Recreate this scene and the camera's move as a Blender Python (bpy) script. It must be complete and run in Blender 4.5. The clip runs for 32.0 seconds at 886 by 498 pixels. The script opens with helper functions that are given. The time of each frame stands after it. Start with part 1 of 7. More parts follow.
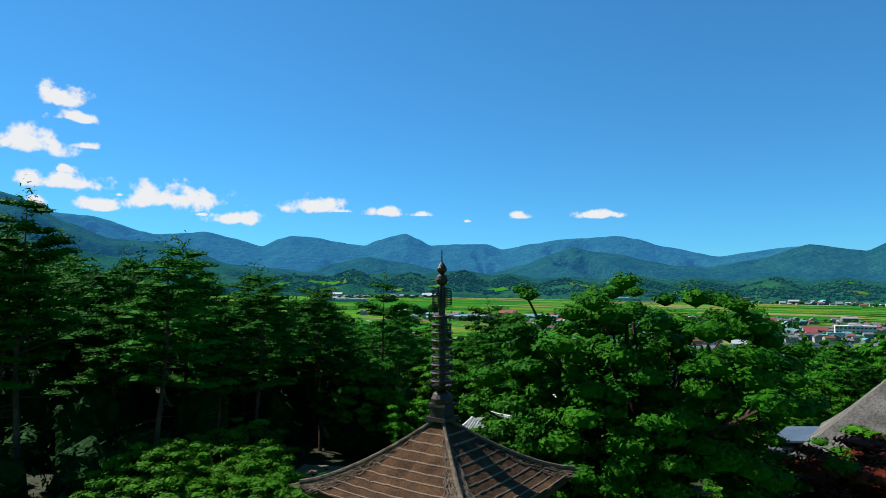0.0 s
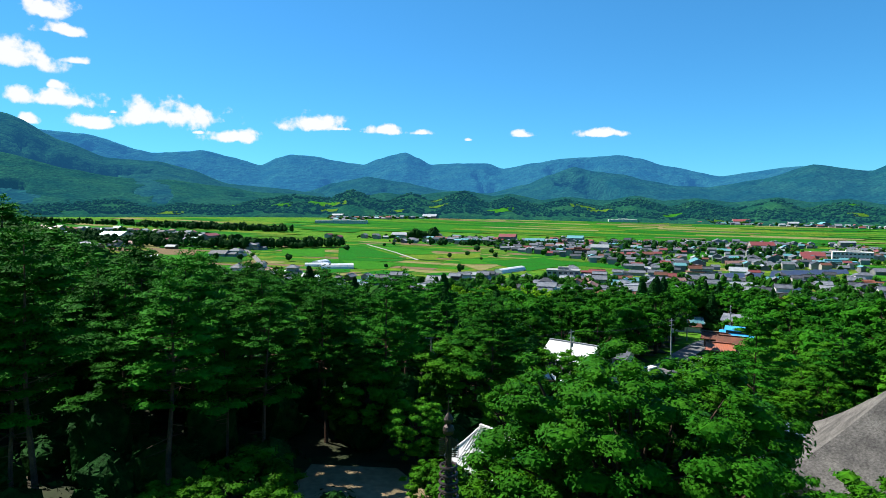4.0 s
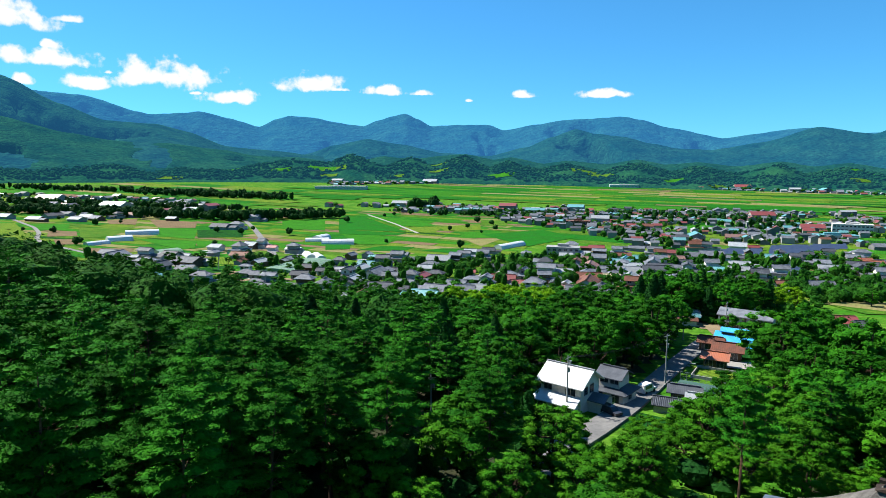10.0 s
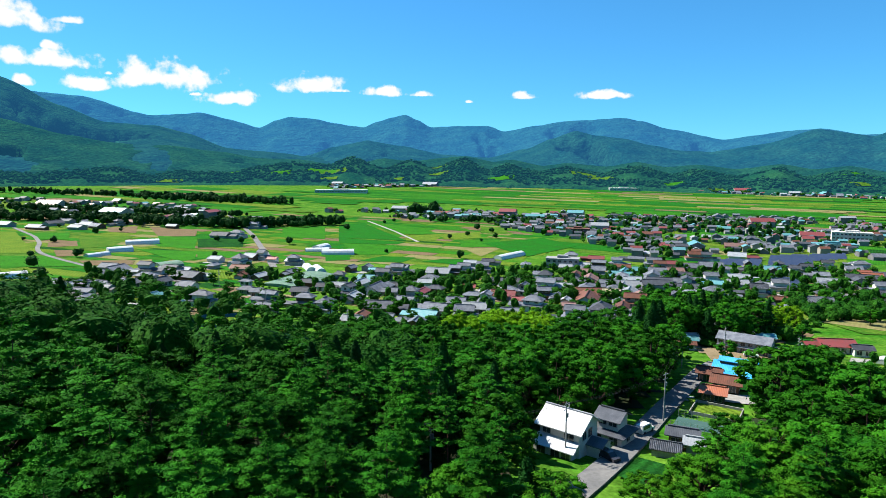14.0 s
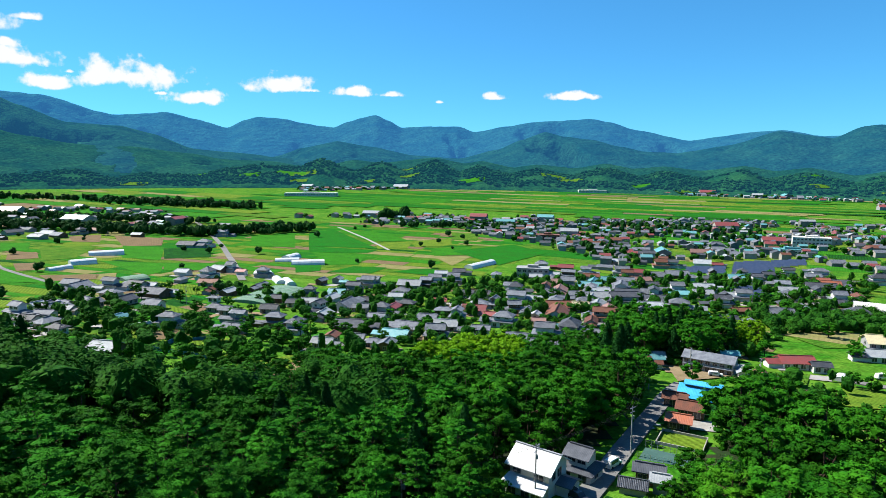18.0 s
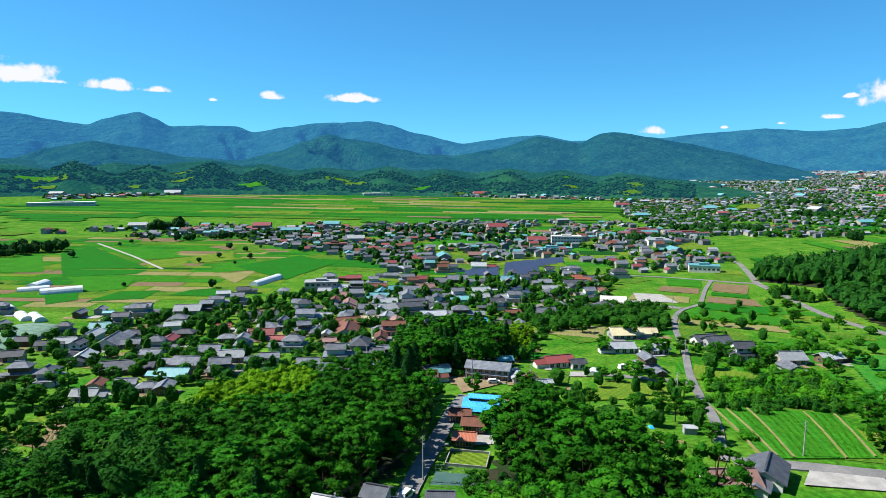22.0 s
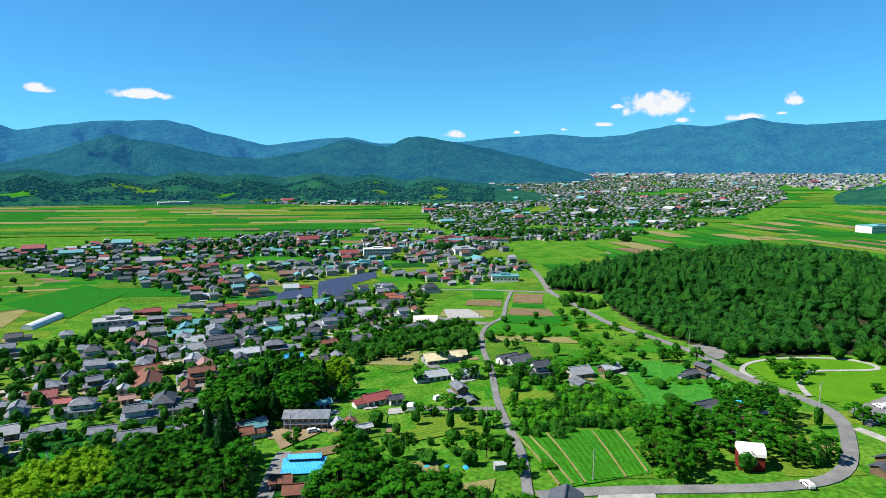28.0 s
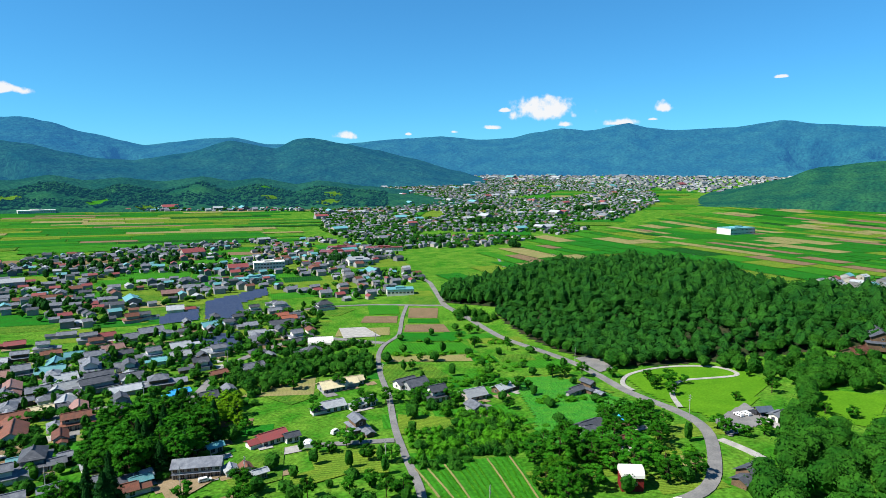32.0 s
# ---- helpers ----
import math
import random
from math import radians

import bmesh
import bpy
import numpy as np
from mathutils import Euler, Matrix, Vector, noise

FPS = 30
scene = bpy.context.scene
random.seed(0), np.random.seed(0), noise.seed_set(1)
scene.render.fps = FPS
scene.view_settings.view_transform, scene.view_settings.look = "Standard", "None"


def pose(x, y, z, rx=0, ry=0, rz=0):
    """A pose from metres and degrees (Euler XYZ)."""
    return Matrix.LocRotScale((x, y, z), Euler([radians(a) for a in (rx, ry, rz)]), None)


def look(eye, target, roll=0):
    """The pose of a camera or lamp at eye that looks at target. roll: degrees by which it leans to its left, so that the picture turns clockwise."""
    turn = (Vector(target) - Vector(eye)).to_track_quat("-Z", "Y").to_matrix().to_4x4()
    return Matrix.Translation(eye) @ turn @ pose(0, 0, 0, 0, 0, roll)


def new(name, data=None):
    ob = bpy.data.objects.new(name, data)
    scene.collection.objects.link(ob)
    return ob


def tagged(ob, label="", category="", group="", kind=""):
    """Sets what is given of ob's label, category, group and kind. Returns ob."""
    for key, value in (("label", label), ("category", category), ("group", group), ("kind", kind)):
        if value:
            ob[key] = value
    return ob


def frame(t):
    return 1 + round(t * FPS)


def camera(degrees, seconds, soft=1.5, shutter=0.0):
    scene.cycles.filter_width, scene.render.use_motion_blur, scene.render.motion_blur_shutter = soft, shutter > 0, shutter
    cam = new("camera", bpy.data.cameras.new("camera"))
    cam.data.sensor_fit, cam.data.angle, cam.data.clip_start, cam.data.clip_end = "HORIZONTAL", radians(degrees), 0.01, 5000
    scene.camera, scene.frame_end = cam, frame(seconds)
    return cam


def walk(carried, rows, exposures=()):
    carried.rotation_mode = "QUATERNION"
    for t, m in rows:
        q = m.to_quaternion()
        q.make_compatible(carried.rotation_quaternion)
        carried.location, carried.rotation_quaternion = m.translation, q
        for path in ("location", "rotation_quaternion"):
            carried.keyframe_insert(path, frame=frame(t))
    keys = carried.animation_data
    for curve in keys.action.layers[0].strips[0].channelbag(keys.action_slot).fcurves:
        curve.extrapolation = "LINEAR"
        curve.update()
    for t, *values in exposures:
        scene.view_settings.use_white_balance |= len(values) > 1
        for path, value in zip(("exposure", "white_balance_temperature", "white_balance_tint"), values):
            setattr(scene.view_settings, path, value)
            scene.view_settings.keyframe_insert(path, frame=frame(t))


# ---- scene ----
# camera: a drone that climbs almost straight up, then turns to the right
cam = camera(70.88, 32.0, soft=0.6)
PATH = [  # seconds, x, y, z, yaw, pitch, roll
    (0.0, 0.0, 0.0, 28.484, 0.047, 3.561, 0.064), (0.5, 0.053, -0.131, 29.392, 0.054, 2.034, 0.012),
    (1.0, 0.1, -0.207, 30.386, 0.028, 0.233, 0.005), (1.5, 0.063, -0.15, 31.404, 0.054, -1.461, 0.007),
    (2.0, -0.007, -0.007, 32.393, 0.066, -2.297, 0.008), (2.5, -0.097, 0.156, 33.314, 0.067, -2.722, -0.004),
    (4.5, -0.202, 0.499, 36.406, 0.074, -4.724, -0.014), (5.0, -0.196, 0.492, 37.243, 0.067, -5.845, -0.046),
    (5.5, -0.204, 0.437, 38.119, 0.075, -6.993, -0.054), (6.0, -0.223, 0.356, 39.001, 0.08, -7.528, -0.058),
    (6.5, -0.223, 0.277, 39.908, 0.075, -7.538, -0.079), (7.0, -0.209, 0.239, 40.85, 0.079, -7.538, -0.079),
    (8.0, -0.158, 0.218, 42.797, 0.081, -7.543, -0.1), (9.0, -0.108, 0.21, 44.642, 0.1, -7.522, -0.075),
    (10.0, -0.087, 0.363, 46.561, 0.106, -7.513, -0.023), (11.0, -0.032, 0.505, 48.499, 0.098, -7.504, -0.027),
    (12.0, -0.01, 0.584, 50.44, 0.12, -7.506, -0.044), (13.0, -0.038, 0.622, 52.373, 0.124, -7.527, -0.066),
    (14.0, -0.031, 0.656, 54.313, 0.105, -7.514, -0.061), (14.5, -0.006, 0.688, 55.275, 0.107, -7.511, -0.05),
    (16.5, 0.152, 0.869, 59.064, 0.112, -7.505, -0.05), (17.0, 0.19, 0.946, 60.001, 0.103, -7.531, -0.088),
    (17.5, 0.218, 1.056, 60.944, -0.616, -7.547, -0.095), (18.0, 0.231, 1.183, 61.913, -2.547, -7.567, -0.063),
    (18.5, 0.26, 1.288, 62.923, -4.742, -7.552, -0.05), (19.0, 0.295, 1.362, 63.96, -7.029, -7.554, -0.068),
    (19.5, 0.355, 1.38, 64.99, -9.466, -7.535, -0.015), (20.0, 0.44, 1.375, 66.008, -12.107, -7.54, 0.043),
    (20.5, 0.546, 1.401, 67.047, -14.861, -7.557, 0.066), (21.0, 0.627, 1.492, 68.143, -17.601, -7.568, 0.062),
    (21.5, 0.694, 1.637, 69.289, -19.991, -7.544, 0.047), (22.0, 0.754, 1.802, 70.464, -22.073, -7.546, 0.048),
    (22.5, 0.825, 1.968, 71.652, -24.023, -7.539, 0.07), (23.0, 0.883, 2.137, 72.86, -25.837, -7.54, 0.083),
    (23.5, 0.913, 2.306, 74.098, -27.204, -7.537, 0.122), (24.0, 0.908, 2.447, 75.369, -28.214, -7.529, 0.162),
    (24.5, 0.872, 2.529, 76.663, -29.448, -7.551, 0.145), (25.0, 0.823, 2.544, 77.974, -30.839, -7.571, 0.086),
    (25.5, 0.773, 2.529, 79.325, -32.33, -7.584, 0.056), (27.5, 0.626, 2.466, 84.96, -37.79, -7.572, 0.114),
    (28.0, 0.603, 2.488, 86.453, -39.389, -7.579, 0.086), (28.5, 0.594, 2.541, 88.01, -40.973, -7.586, 0.086),
    (29.0, 0.602, 2.59, 89.595, -42.479, -7.601, 0.072), (29.5, 0.597, 2.622, 91.181, -43.567, -7.596, 0.04),
    (30.0, 0.568, 2.636, 92.767, -44.732, -7.593, 0.034), (30.5, 0.531, 2.643, 94.355, -45.973, -7.617, 0.033),
    (31.0, 0.492, 2.649, 95.939, -47.219, -7.592, 0.009), (31.5, 0.449, 2.655, 97.507, -48.347, -7.584, -0.02),
    (32.0, 0.405, 2.668, 99.069, -49.183, -7.603, -0.035),
]
walk(cam, [(t, pose(x, y, z, 90 + p, r, yw)) for t, x, y, z, yw, p, r in PATH],
     exposures=[(0, 0.95), (2.5, 1.08), (6, 1.22), (14, 1.22), (20, 1.15), (32, 1.06)])

# light: clear summer sky, sun high on the left
SUN_AZ, SUN_EL = -60.0, 47.0          # degrees clockwise from +y
world = bpy.data.worlds.new("sky")
scene.world = world
world.use_nodes = True
_bg = world.node_tree.nodes["Background"]
_sky = world.node_tree.nodes.new("ShaderNodeTexSky")
_sky.sky_type, _sky.sun_disc = "NISHITA", False
_sky.sun_elevation, _sky.sun_rotation = radians(SUN_EL), radians(SUN_AZ)
_sky.altitude, _sky.air_density, _sky.dust_density, _sky.ozone_density = 1500, 1.0, 0.0, 4.0
_hs = world.node_tree.nodes.new("ShaderNodeMix")                  # deep blue of dry mountain air
_hs.data_type, _hs.blend_type = "RGBA", "MULTIPLY"
_hs.inputs["Factor"].default_value, _hs.inputs["B"].default_value = 1.0, (0.262, 0.78, 1.10, 1)
_gm = world.node_tree.nodes.new("ShaderNodeGamma")
_gm.inputs["Gamma"].default_value = 0.78
world.node_tree.links.new(_sky.outputs[0], _gm.inputs["Color"])
world.node_tree.links.new(_gm.outputs[0], _hs.inputs["A"])
world.node_tree.links.new(_hs.outputs["Result"], _bg.inputs[0])
_bg.inputs[1].default_value = 0.1
sun = new("sun", bpy.data.lights.new("sun", "SUN"))
sun.data.energy, sun.data.angle, sun.data.color = 5.0, radians(0.53), (1.0, 0.95, 0.86)
_a, _e = radians(SUN_AZ), radians(SUN_EL)
sun.matrix_world = look((50 * math.sin(_a) * math.cos(_e), 50 * math.cos(_a) * math.cos(_e), 50 * math.sin(_e)), (0, 0, 0))

# ---- materials ----
def mat(name, c1, c2=None, haze_glow=None, rough=0.85, metal=0.0, scale=1.0, fine=0.0, rand=0.0, bump=0.0, bscale=None, sheen=0.0, trans=0.0):
    """Colour wanders from c1 to c2 with noise of that size in metres, and again at a finer size; rand: from object to object."""
    m = bpy.data.materials.new(name)
    m.use_nodes = True
    nt = m.node_tree
    N, L = nt.nodes, nt.links
    b = N["Principled BSDF"]
    b.inputs["Roughness"].default_value, b.inputs["Metallic"].default_value = rough, metal
    b.inputs["Specular IOR Level"].default_value = 0.0 if haze_glow else 0.02 if trans or rough >= 0.95 else 0.15 if rough >= 0.6 else 0.45
    c2 = c2 or tuple(v * 0.7 for v in c1)
    tone = 0.82 if max(c1) > 0.45 else 0.68
    c1, c2 = [v * tone for v in c1], [v * tone for v in c2]
    geo = N.new("ShaderNodeNewGeometry")
    big = N.new("ShaderNodeTexNoise")
    big.inputs["Scale"].default_value, big.inputs["Detail"].default_value = 1.0 / scale, 4.0
    L.new(geo.outputs["Position"], big.inputs["Vector"])
    ramp = N.new("ShaderNodeMapRange")
    ramp.inputs["From Min"].default_value, ramp.inputs["From Max"].default_value = 0.33, 0.67
    L.new(big.outputs["Fac"], ramp.inputs["Value"])
    mix = N.new("ShaderNodeMix")
    mix.data_type = "RGBA"
    mix.inputs["A"].default_value, mix.inputs["B"].default_value = (*c1, 1), (*c2, 1)
    L.new(ramp.outputs[0], mix.inputs["Factor"])
    col = mix.outputs["Result"]
    if fine or rand:
        hsv = N.new("ShaderNodeHueSaturation")
        L.new(col, hsv.inputs["Color"])
        val = N.new("ShaderNodeMath")
        val.operation = "ADD"
        val.inputs[0].default_value = val.inputs[1].default_value = 0.5
        if fine:
            sm = N.new("ShaderNodeTexNoise")
            sm.inputs["Scale"].default_value, sm.inputs["Detail"].default_value = 9.0 / scale, 3.0
            L.new(geo.outputs["Position"], sm.inputs["Vector"])
            r2 = N.new("ShaderNodeMapRange")
            r2.inputs["From Min"].default_value, r2.inputs["From Max"].default_value = 0.3, 0.7
            r2.inputs["To Min"].default_value, r2.inputs["To Max"].default_value = 0.5 - fine, 0.5 + fine
            L.new(sm.outputs["Fac"], r2.inputs["Value"])
            L.new(r2.outputs[0], val.inputs[0])
        if rand:
            info = N.new("ShaderNodeObjectInfo")
            r3 = N.new("ShaderNodeMapRange")
            r3.inputs["To Min"].default_value, r3.inputs["To Max"].default_value = 0.5 - rand, 0.5 + rand
            L.new(info.outputs["Random"], r3.inputs["Value"])
            L.new(r3.outputs[0], val.inputs[1])
        L.new(val.outputs[0], hsv.inputs["Value"])
        col = hsv.outputs["Color"]
    L.new(col, b.inputs["Base Color"])
    if haze_glow:                                                       # far backdrop only: blue haze of the distance, put in as emission
        b.inputs["Emission Color"].default_value, b.inputs["Emission Strength"].default_value = (*haze_glow, 1), 0.68
    if trans:
        tr = N.new("ShaderNodeBsdfTranslucent")
        L.new(col, tr.inputs["Color"])
        mx = N.new("ShaderNodeMixShader")
        mx.inputs[0].default_value = trans
        L.new(b.outputs[0], mx.inputs[1]); L.new(tr.outputs[0], mx.inputs[2])
        L.new(mx.outputs[0], N["Material Output"].inputs["Surface"])
    if bump:
        bn = N.new("ShaderNodeTexNoise")
        bn.inputs["Scale"].default_value, bn.inputs["Detail"].default_value = 1.0 / (bscale or scale * 0.2), 5.0
        L.new(geo.outputs["Position"], bn.inputs["Vector"])
        bp = N.new("ShaderNodeBump")
        bp.inputs["Strength"].default_value, bp.inputs["Distance"].default_value = 1.0, bump
        L.new(bn.outputs["Fac"], bp.inputs["Height"])
        L.new(bp.outputs[0], b.inputs["Normal"])
    return m


M_ground = mat("meadow", (0.035, 0.17, 0.01), (0.115, 0.25, 0.024), rough=1, scale=13, fine=0.42, bump=0.5, bscale=1.6)
# Leaf litter whose dark colour also carries the shade below the crowns.
M_shadefloor = mat("shade_dark_forest_floor", (0.014, 0.04, 0.008), (0.04, 0.035, 0.018), scale=6, fine=0.25)
# Slope colours lean blue and emit blue, in place of haze in the air.
M_mtn = mat("hazed_wooded_slope_far", (0.005, 0.042, 0.045), (0.015, 0.075, 0.06), rough=1, scale=120, fine=0.45, bump=26, bscale=45, haze_glow=(0.016, 0.088, 0.222))
M_mtnmid = mat("hazed_wooded_slope_middle", (0.004, 0.036, 0.028), (0.013, 0.064, 0.038), rough=1, scale=110, fine=0.45, bump=20, bscale=34, haze_glow=(0.008, 0.052, 0.128))
M_mtn3 = mat("hazed_wooded_slope_flank", (0.005, 0.036, 0.024), (0.014, 0.066, 0.03), rough=1, scale=90, fine=0.45, bump=18, bscale=30, haze_glow=(0.007, 0.046, 0.108))
M_bark = mat("bark", (0.09, 0.055, 0.035), (0.04, 0.028, 0.02), scale=0.6, fine=0.3, bump=0.03, bscale=0.12)
M_barkred = mat("red_pine_bark", (0.19, 0.10, 0.06), (0.07, 0.045, 0.035), scale=1.2, fine=0.3, bump=0.03, bscale=0.15)
M_pine = mat("pine_needles", (0.013, 0.105, 0.007), (0.034, 0.185, 0.009), rough=0.7, scale=3.0, fine=0.3, rand=0.32, trans=0.08, bump=0.12, bscale=0.25)
M_leaf = mat("broad_leaves", (0.012, 0.098, 0.005), (0.036, 0.17, 0.007), rough=0.6, scale=3.0, fine=0.3, rand=0.32, trans=0.12, bump=0.15, bscale=0.3)
M_ginkgo = mat("ginkgo_leaves", (0.016, 0.115, 0.006), (0.042, 0.18, 0.009), rough=0.5, scale=2.0, fine=0.3, trans=0.15, bump=0.1, bscale=0.2)
M_bright = mat("young_leaves", (0.026, 0.14, 0.005), (0.062, 0.205, 0.008), rough=0.5, scale=3.0, fine=0.3, rand=0.2, trans=0.18, bump=0.1, bscale=0.2)
M_fresh = mat("fresh_leaves", (0.028, 0.155, 0.007), (0.068, 0.235, 0.010), rough=0.6, scale=3.0, fine=0.3, rand=0.2, trans=0.15, bump=0.1, bscale=0.2)
M_cedar = mat("cedar_needles", (0.009, 0.058, 0.012), (0.016, 0.085, 0.014), rough=0.7, scale=3.0, fine=0.25, rand=0.15, trans=0.08, bump=0.15, bscale=0.3)
M_bamboo = mat("bamboo_leaves", (0.15, 0.38, 0.008), (0.22, 0.46, 0.015), rough=0.5, scale=3.0, fine=0.2, rand=0.1, trans=0.35)
M_redleaf = mat("red_maple_leaves", (0.12, 0.022, 0.012), (0.2, 0.05, 0.02), rough=0.5, scale=2.0, fine=0.2, trans=0.25)
M_yellow = mat("golden_leaves", (0.32, 0.28, 0.02), (0.2, 0.24, 0.02), rough=0.5, scale=2.0, fine=0.2, trans=0.3)
M_whiteroof = mat("white_painted_roof", (0.66, 0.68, 0.68), (0.55, 0.58, 0.59), rough=0.45, scale=2.5, fine=0.08)
M_asphalt = mat("asphalt", (0.17, 0.17, 0.17), (0.25, 0.245, 0.235), rough=0.9, scale=6, fine=0.14, bump=0.01, bscale=0.1)
M_concrete = mat("concrete", (0.45, 0.44, 0.41), (0.32, 0.31, 0.29), rough=0.9, scale=3, fine=0.12)
M_dirt = mat("bare_earth", (0.31, 0.24, 0.15), (0.23, 0.18, 0.10), rough=1, scale=5, fine=0.2)
M_white = mat("white_plaster", (0.68, 0.67, 0.63), (0.56, 0.55, 0.51), rough=0.8, scale=3, fine=0.06)
M_cream = mat("cream_siding", (0.44, 0.41, 0.35), (0.36, 0.34, 0.3), rough=0.8, scale=3, fine=0.1)
M_brownwall = mat("brown_boards", (0.2, 0.13, 0.08), (0.12, 0.08, 0.05), rough=0.85, scale=2, fine=0.2)
M_greywall = mat("grey_siding", (0.4, 0.41, 0.41), (0.3, 0.31, 0.32), rough=0.8, scale=3, fine=0.1)
M_darkwood = mat("dark_timber", (0.06, 0.042, 0.03), (0.03, 0.022, 0.018), rough=0.75, scale=1, fine=0.25)
M_glass = mat("window_glass", (0.03, 0.04, 0.05), (0.05, 0.06, 0.075), rough=0.08, scale=2)
M_alu = mat("window_frame_metal", (0.5, 0.5, 0.5), (0.4, 0.4, 0.42), rough=0.4, metal=0.7, scale=1)
M_bronze = mat("weathered_bronze", (0.075, 0.045, 0.035), (0.035, 0.028, 0.028), rough=0.55, metal=0.5, scale=0.4, fine=0.3, bump=0.01, bscale=0.05)
M_thatch = mat("weathered_thatch", (0.19, 0.18, 0.165), (0.10, 0.095, 0.09), rough=1, scale=1.4, fine=0.35, bump=0.06, bscale=0.09)
M_shingle = mat("bark_shingle", (0.115, 0.064, 0.036), (0.055, 0.034, 0.022), rough=0.95, scale=0.5, fine=0.4, bump=0.03, bscale=0.05)
M_batten = mat("bleached_batten", (0.24, 0.17, 0.12), (0.16, 0.115, 0.085), rough=0.9, scale=0.5, fine=0.2)
M_ridgethatch = mat("bleached_ridge_thatch", (0.22, 0.175, 0.13), (0.11, 0.085, 0.065), rough=1, scale=0.15, fine=0.45, bump=0.05, bscale=0.05)
M_pole = mat("pole_concrete", (0.42, 0.42, 0.41), (0.33, 0.33, 0.33), rough=0.85, scale=1, fine=0.1)
M_film = mat("greenhouse_film", (0.7, 0.73, 0.74), (0.58, 0.62, 0.63), rough=0.35, scale=3, fine=0.08)
M_net = mat("garden_net", (0.12, 0.25, 0.16), (0.2, 0.3, 0.24), rough=0.8, scale=2, fine=0.2)
M_bluenet = mat("blue_net", (0.02, 0.12, 0.32), (0.03, 0.2, 0.36), rough=0.7, scale=1.5, fine=0.2)
M_tarp = mat("blue_tarp", (0.02, 0.3, 0.62), (0.03, 0.4, 0.7), rough=0.5, scale=1, fine=0.1)
M_carwhite = mat("white_car_paint", (0.75, 0.75, 0.75), (0.7, 0.7, 0.7), rough=0.25, scale=1)
M_cardark = mat("dark_car_paint", (0.03, 0.03, 0.04), (0.06, 0.06, 0.07), rough=0.25, scale=1)
M_rubber = mat("tyre_rubber", (0.02, 0.02, 0.02), (0.03, 0.03, 0.03), rough=0.9, scale=0.3)
M_lawn = mat("mown_lawn", (0.1, 0.26, 0.012), (0.075, 0.22, 0.01), rough=1, scale=9, fine=0.16)


def roof_mat(name, c1, c2, rough=0.6, pitch=0.3, metal=0.0):
    """Roof with rolls running down the slope, in the roof's own x."""
    m = mat(name, c1, c2, rough=rough, scale=1.6, fine=0.18, rand=0.24, metal=metal)
    N, L = m.node_tree.nodes, m.node_tree.links
    tc, wv, bp = N.new("ShaderNodeTexCoord"), N.new("ShaderNodeTexWave"), N.new("ShaderNodeBump")
    wv.bands_direction = "X"
    wv.inputs["Scale"].default_value = 0.314 / pitch
    bp.inputs["Strength"].default_value, bp.inputs["Distance"].default_value = 0.6, 0.03
    L.new(tc.outputs["Object"], wv.inputs["Vector"])
    L.new(wv.outputs["Fac"], bp.inputs["Height"])
    L.new(bp.outputs[0], N["Principled BSDF"].inputs["Normal"])
    return m


ROOF = {
    "g": roof_mat("grey_tile_roof", (0.21, 0.23, 0.265), (0.12, 0.135, 0.165), 0.7),
    "d": roof_mat("dark_tile_roof", (0.06, 0.068, 0.085), (0.10, 0.11, 0.13), 0.65),
    "w": roof_mat("pale_metal_roof", (0.40, 0.43, 0.45), (0.30, 0.33, 0.36), 0.65, 0.45),
    "r": roof_mat("red_metal_roof", (0.30, 0.055, 0.05), (0.22, 0.065, 0.06), 0.5, 0.45),
    "n": roof_mat("rust_brown_roof", (0.22, 0.085, 0.055), (0.14, 0.07, 0.05), 0.6, 0.45),
    "t": roof_mat("teal_metal_roof", (0.10, 0.34, 0.37), (0.16, 0.38, 0.40), 0.45, 0.45),
    "b": roof_mat("bright_blue_metal_roof", (0.03, 0.30, 0.66), (0.05, 0.38, 0.70), 0.4, 0.45),
    "o": roof_mat("orange_red_roof", (0.44, 0.13, 0.06), (0.36, 0.13, 0.08), 0.5, 0.35),
    "p": roof_mat("salmon_faded_roof", (0.34, 0.19, 0.165), (0.27, 0.17, 0.15), 0.6, 0.35),
    "y": roof_mat("pale_tan_roof", (0.50, 0.44, 0.27), (0.42, 0.37, 0.24), 0.7, 0.45),
}
M_townwall = mat("town_wall_plaster", (0.23, 0.23, 0.23), (0.16, 0.17, 0.18), rough=0.9, scale=4, fine=0.1)
WALL = {"w": M_white, "c": M_cream, "n": M_brownwall, "g": M_greywall}


